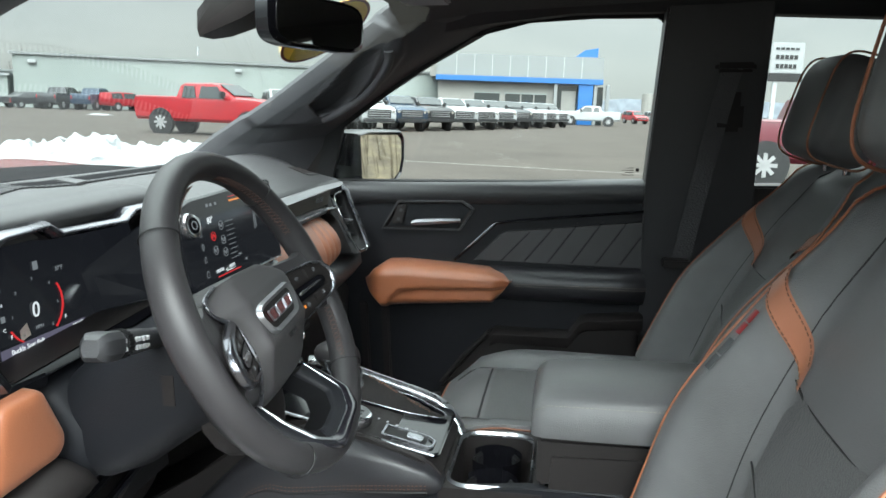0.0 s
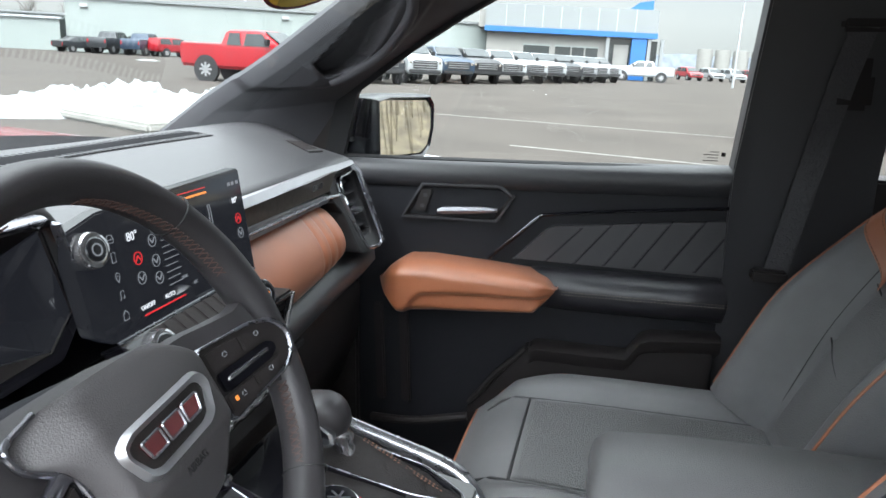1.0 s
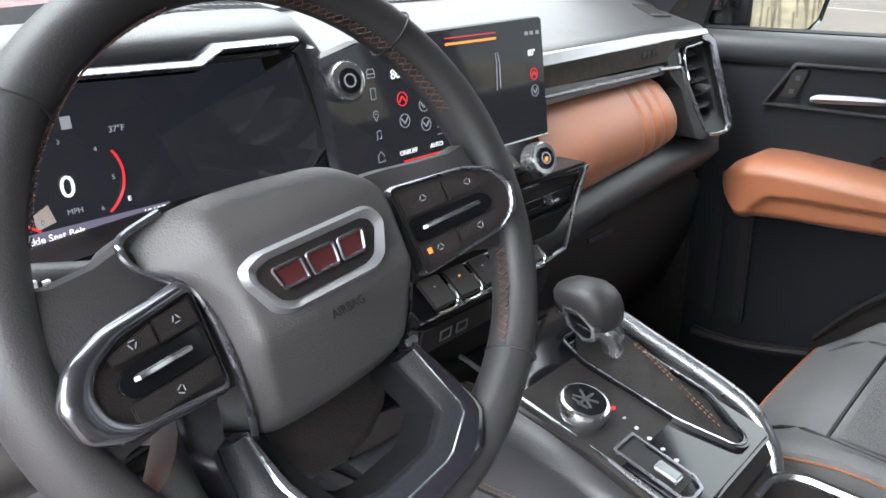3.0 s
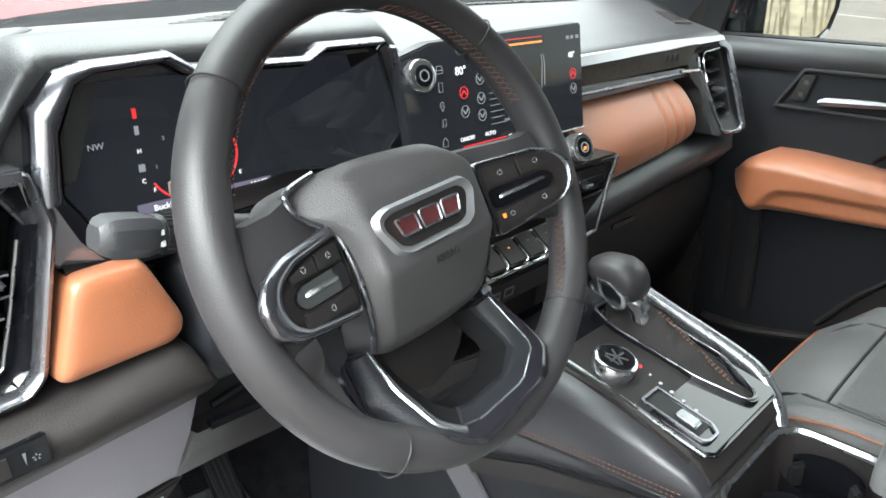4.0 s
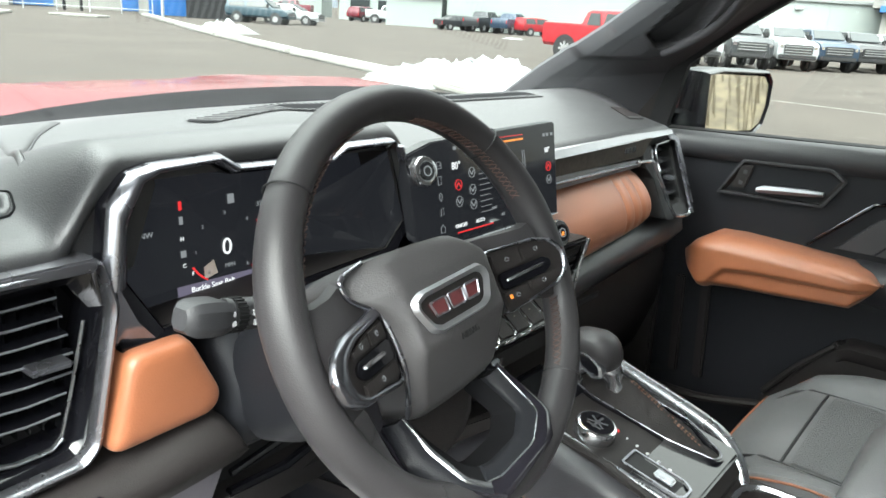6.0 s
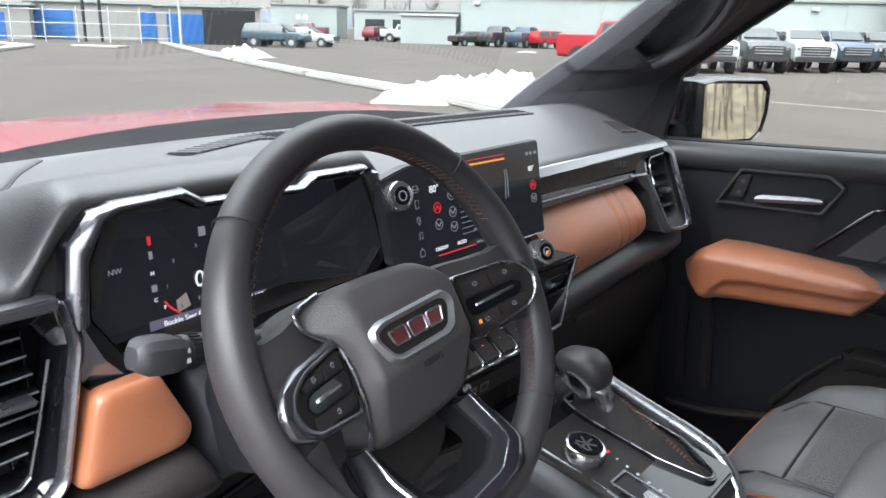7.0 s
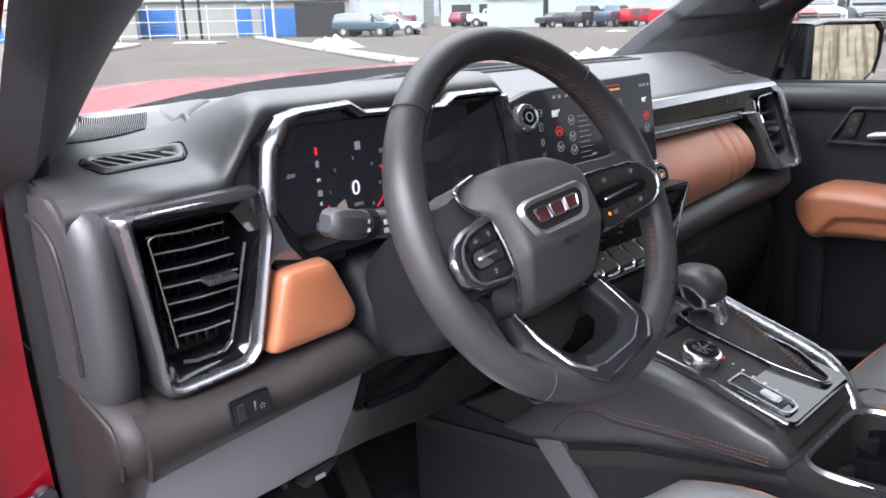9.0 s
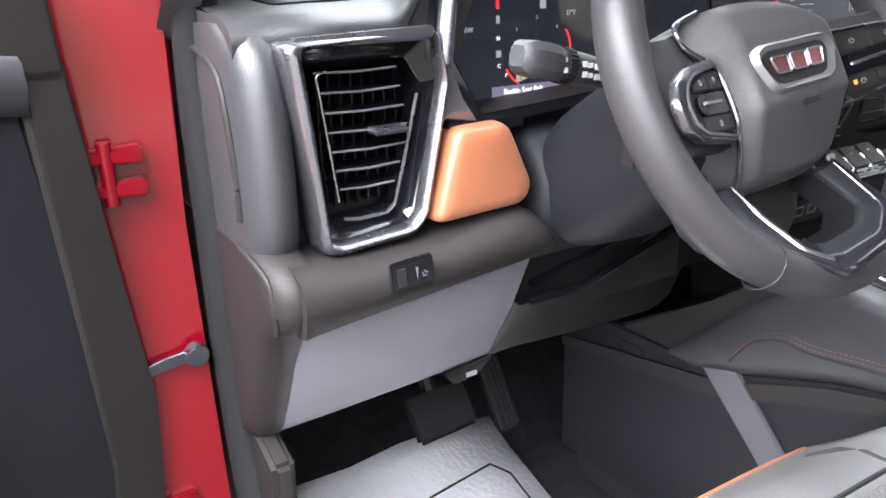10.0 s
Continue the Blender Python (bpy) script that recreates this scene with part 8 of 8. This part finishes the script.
open_door = door_panel(mir, -1, "door_driver", "black front driver door trim with tan pad, standing open")
for nm, pts_ in (("upper_frame", [(-.705, 1.27), (-.70, 1.38), (-.45, 1.63), (-.34, 1.62), (-.36, 1.28)]), ("front_edge", [(-.705, .52), (-.735, .95), (-.705, 1.29), (-.66, 1.29), (-.68, .9), (-.65, .52)])):
    part(nm, prism(B(), xz(pts_, mir(1.955)), (0, -.06, 0), .006), PLASTIC, open_door)
HX = Vector((-.735, .338, 0))
open_door.matrix_basis = CAR @ Matrix.Translation(HX + Vector((-.010, -.034, 0))) @ Matrix.Rotation(radians(-67), 4, "Z") @ Matrix.Translation(-HX) @ Matrix.Translation(Vector(open_door["at"]))

# rear side walls with their windows
for f, sg, s in ((lambda y: y, 1, "passenger"), (mir, -1, "driver")):
    x0 = .45 if s == "passenger" else .68
    slab("side_rear_" + s, [(x0, f(1.955), .46), (1.5, f(1.955), .46), (1.5, f(1.955), 1.325), (x0, f(1.955), 1.315)], (0, sg * .09, 0), PLASTIC, "black rear door trim", "wall")
    slab("pillar_rear_" + s, [(1.18, f(1.955), 1.32), (1.5, f(1.955), 1.32), (1.5, f(1.82), 1.72), (1.26, f(1.82), 1.72)], (0, sg * .06, 0), PLASTIC, "black rear pillar trim", "pillar trim")
    bm = B()
    bm.faces.new([bm.verts.new(p) for p in [(x0, f(1.99), 1.32), (1.2, f(1.99), 1.32), (1.28, f(1.86), 1.70), (x0, f(1.86), 1.715)]])
    w_ = single("window_rear_" + s, bm, GLASS, (x0, f(1.99), 1.32), "clear rear side window", "car window", kind="structure")
    w_.visible_shadow = False

# seat belt on the middle pillar
belt = thing("seat_belt", (.30, 1.90, 1.12), "black seat belt with pillar guide", "seat belt")
bm = B()
rws = []
for x, y, z in ((.365, 1.845, 1.60), (.345, 1.862, 1.50), (.315, 1.880, 1.33), (.280, 1.892, 1.13)):
    rws.append([(x - .022, y, z + .004), (x + .022, y, z - .004), (x + .022, y + .0016, z - .004), (x - .022, y + .0016, z + .004)])
loft(bm, rws)
part("webbing", bm, BELT, belt)
bm = B()
box(bm, .325, .415, 1.838, 1.872, 1.585, 1.615, .008)
part("guide", bm, PLASTIC, belt)
bm = B()
box(bm, .33, .40, 1.865, 1.90, 1.45, 1.72, .01)
part("height_cover", bm, PLASTIC, belt)
bm = B()
box(bm, .235, .30, 1.868, 1.905, 1.118, 1.140, .004)
part("lower_loop", bm, PLASTIC, belt)

# inside mirror, camera housing, sun visor lamp, sticker on the glass
rv = thing("inside_mirror", (-.42, 1.18, 1.70), "black rear-view mirror under the roof", "inside mirror")
RM = pose(-.405, 1.180, 1.634, 0, 0, 0) @ Matrix.Rotation(radians(-16), 4, "Z")
bm = B()
rws = []
for d, g in ((.016, .90), (.012, 1.0), (-.010, 1.0), (-.03, .80)):
    rws.append([RM @ Vector((d, .130 * g * a, .040 * g * b)) for a, b in [(math.copysign(abs(math.cos(t)) ** .35, math.cos(t)), math.copysign(abs(math.sin(t)) ** .5, math.sin(t))) for t in [2 * math.pi * k / 32 for k in range(32)]]])
loft(bm, rws)
part("housing", bm, PIANO, rv)
bm = B()
prism(bm, [RM @ Vector((.0165, .116 * a, .034 * b)) for a, b in [(math.copysign(abs(math.cos(t)) ** .35, math.cos(t)), math.copysign(abs(math.sin(t)) ** .5, math.sin(t))) for t in [2 * math.pi * k / 32 for k in range(32)]]], RM.to_3x3() @ Vector((.001, 0, 0)))
part("mirror_pane", bm, MIRROR, rv)
bm = B()
tube(bm, [(-.42, 1.175, 1.65), (-.47, 1.175, 1.675), (-.50, 1.175, 1.69)], .012, 10)
part("stalk", bm, PLASTIC, rv)
bm = B()
loft(bm, [[(x, MID - w, z), (x, MID - w * .8, z - h), (x, MID + w * .8, z - h), (x, MID + w, z), (x, MID + w * .9, z + .03), (x, MID - w * .9, z + .03)] for x, w, z, h in ((-.585, .03, 1.625, .010), (-.56, .05, 1.64, .02), (-.50, .06, 1.67, .03), (-.45, .05, 1.70, .03))])
single("camera_housing", bm, PLASTIC, (-.52, MID, 1.64), "black camera housing at the windscreen", "camera housing")
bm = B()
box(bm, -.36, -.26, 1.50, 1.66, 1.722, 1.735, .004)
single("dome_lamp", bm, KNEE, (-.3, 1.58, 1.73), "grey plastic overhead lamp panel", "lamp")
bm = B()
wn_ = Vector((-.58, 0, .82)).normalized()
tx = Vector((.82, 0, .58)).normalized()
pc = Vector((-.501, 1.540, 1.659))
pts = [pc + Vector((0, .146 * math.cos(a), 0)) + tx * (.104 * math.sin(a)) for a in [2 * math.pi * k / 36 for k in range(36)]]
prism(bm, pts, wn_ * .001)
stk = thing("window_sticker", pc, "oval yellow sticker with red marks inside the windscreen", "sticker")
part("sheet", bm, YELLOW, stk)
bm = B()
ring(bm, pts, [pc + (p - pc) * .94 for p in pts], wn_ * -.0006)
part("border", bm, P_RED, stk)
for k in range(4):
    bm = B()
    q_ = pc + Vector((0, -.040 + .026 * k, 0))
    prism(bm, [q_ + Vector((0, -.009, 0)) - tx * .028, q_ + Vector((0, .009, 0)) - tx * .028, q_ + Vector((0, .009, 0)) + tx * .004, q_ + Vector((0, -.009, 0)) + tx * .004], wn_ * -.0006)
    part("print_bar", bm, P_RED, stk)

# footwell: paper mat, pedals
bm = B()
rws = []
for i in range(11):
    x = -1.09 + .062 * i
    z = .470 + .10 * max(0, -1.0 - x) / .1 * .4 + .006 * math.sin(i * .9)
    rws.append([(x, .45 + .0 * i, z), (x, .60, z + .003 * math.sin(i)), (x, .80, z + .004 * math.cos(i * 1.3)), (x, 1.015 - .010 * i, z)])
loft(bm, rws, closed=False)
mt = single("paper_mat", bm, PAPER, (-.8, .7, .47), "white paper floor mat with printed outline", "floor mat")
mt.modifiers.new("thick", "SOLIDIFY").thickness = .002
bm = B()
pr = [(-.925, .79), (-.945, .93), (-.90, .945), (-.80, .925), (-.62, .86), (-.62, .60), (-.88, .62)]
tube(bm, [(x, y, .4785) for x, y in pr], .0022, 6, closed=True)
part("printed_outline", bm, DARK, mt)
pedal = thing("brake_pedal", (-.80, .70, .80), "black ribbed brake pedal", "pedal")
PM = pose(-.79, .728, .745, 0, -38, 4)
bm = B()
box(bm, -.006, .006, -.055, .055, -.038, .038, .010, m=PM)
bp_ = part("pad", bm, RUBBER, pedal)
for i in range(6):
    bm = B()
    box(bm, .005, .009, -.050, .050, -.031 + .0115 * i, -.026 + .0115 * i, .001, m=PM)
    part("rib", bm, RUBBER, bp_)
bm = B()
tube(bm, [(-.81, .725, .76), (-.92, .725, .90), (-1.02, .725, 1.10)], .012, 8)
part("arm", bm, PLASTIC, pedal)
gas = thing("accelerator_pedal", (-.86, .90, .72), "black ribbed accelerator pedal", "pedal")
GM = pose(-.82, .850, .735, 0, -30, 6)
bm = B()
box(bm, -.006, .006, -.024, .024, -.075, .075, .008, m=GM)
gp_ = part("pad", bm, RUBBER, gas)
for i in range(4):
    bm = B()
    box(bm, .005, .008, -.016 + .009 * i, -.012 + .009 * i, -.065, .065, .001, m=GM)
    part("rib", bm, RUBBER, gp_)

# instrument graphics
def disp(y, z, out=.0010):
    return Vector((-.602 - .010 * (z - 1.21) / .165 + out + .0, y, z))


DM = Matrix(((0, 0, 1, 0), (1, 0, 0, 0), (0, 1, 0, 0), (0, 0, 0, 1)))
def iw(s, y, z, size, m_, align="CENTER"):
    part("lettering", text_bm(s, size, Matrix.Translation(disp(y, z, .0016)) @ DM, align), m_, cscreen)


def ib(y0, y1, z0, z1, m_, name="bar", out=.0012):
    bm = B()
    p = [disp(y0, z0, out), disp(y1, z0, out), disp(y1, z1, out), disp(y0, z1, out)]
    prism(bm, p, (.0006, 0, 0))
    part(name, bm, m_, cscreen)


iw("0", .752, 1.272, .026, LIT_WHITE)
iw("MPH", .754, 1.252, .0065, LIT_GREY)
iw("NW", .662, 1.300, .0080, LIT_GREY)
iw("10197", .820, 1.236, .0085, LIT_WHITE)
iw("Buckle Seat Belt", .705, 1.2350, .0082, LIT_WHITE, "LEFT")
ib(.690, .835, 1.2300, 1.2410, LIT_VIOLET, "message_bar", .0006)
iw("53", .700, 1.2215, .0075, LIT_WHITE)
iw("AUTO", .725, 1.2215, .0055, LIT_WHITE)
iw("H", .700, 1.290, .0060, LIT_WHITE)
iw("C", .700, 1.262, .0060, LIT_WHITE)
iw("F", .709, 1.252, .0060, LIT_WHITE)
iw("E", .800, 1.252, .0060, LIT_WHITE)
iw("P", .765, 1.2215, .0075, LIT_RED)
for i, ch in enumerate("RNDL"):
    iw(ch, .780 + .012 * i, 1.2215, .0070, LIT_GREY)
iw("37°F", .800, 1.312, .0075, LIT_GREY)
ib(.6990, .7025, 1.3195, 1.3285, LIT_RED, "belt_lamp")
ib(.6985, .7025, 1.305, 1.313, LIT_GREY, "icon")
ib(.697, .703, 1.271, 1.278, LIT_GREY, "icon")
ib(.757, .765, 1.318, 1.328, LIT_GREY, "limit_sign")
for side, c_ in ((1, LIT_RED), (-1, LIT_RED)):
    bm = B()
    a0, a1 = (-50, 35) if side > 0 else (205, 240)
    pts = [disp(.752 + .047 * math.cos(radians(a)), 1.275 + .040 * math.sin(radians(a)), .0014) for a in range(a0, a1, 5)]
    tube(bm, pts, .0011, 5)
    part("gauge_arc", bm, c_, cscreen)
for i in range(7):
    a = radians(230 - 280 * i / 6)
    iw(str(i), .752 + .038 * math.cos(a), 1.275 + .034 * math.sin(a), .0055, LIT_GREY)
bm = B()
prism(bm, [disp(.722, 1.243, .0014), disp(.738, 1.247, .0014), disp(.734, 1.262, .0014), disp(.722, 1.256, .0014)], (.0004, 0, 0))
part("gauge_needle", bm, mat("pale_needle", (0.5, 0.42, 0.38), 0.5), cscreen)
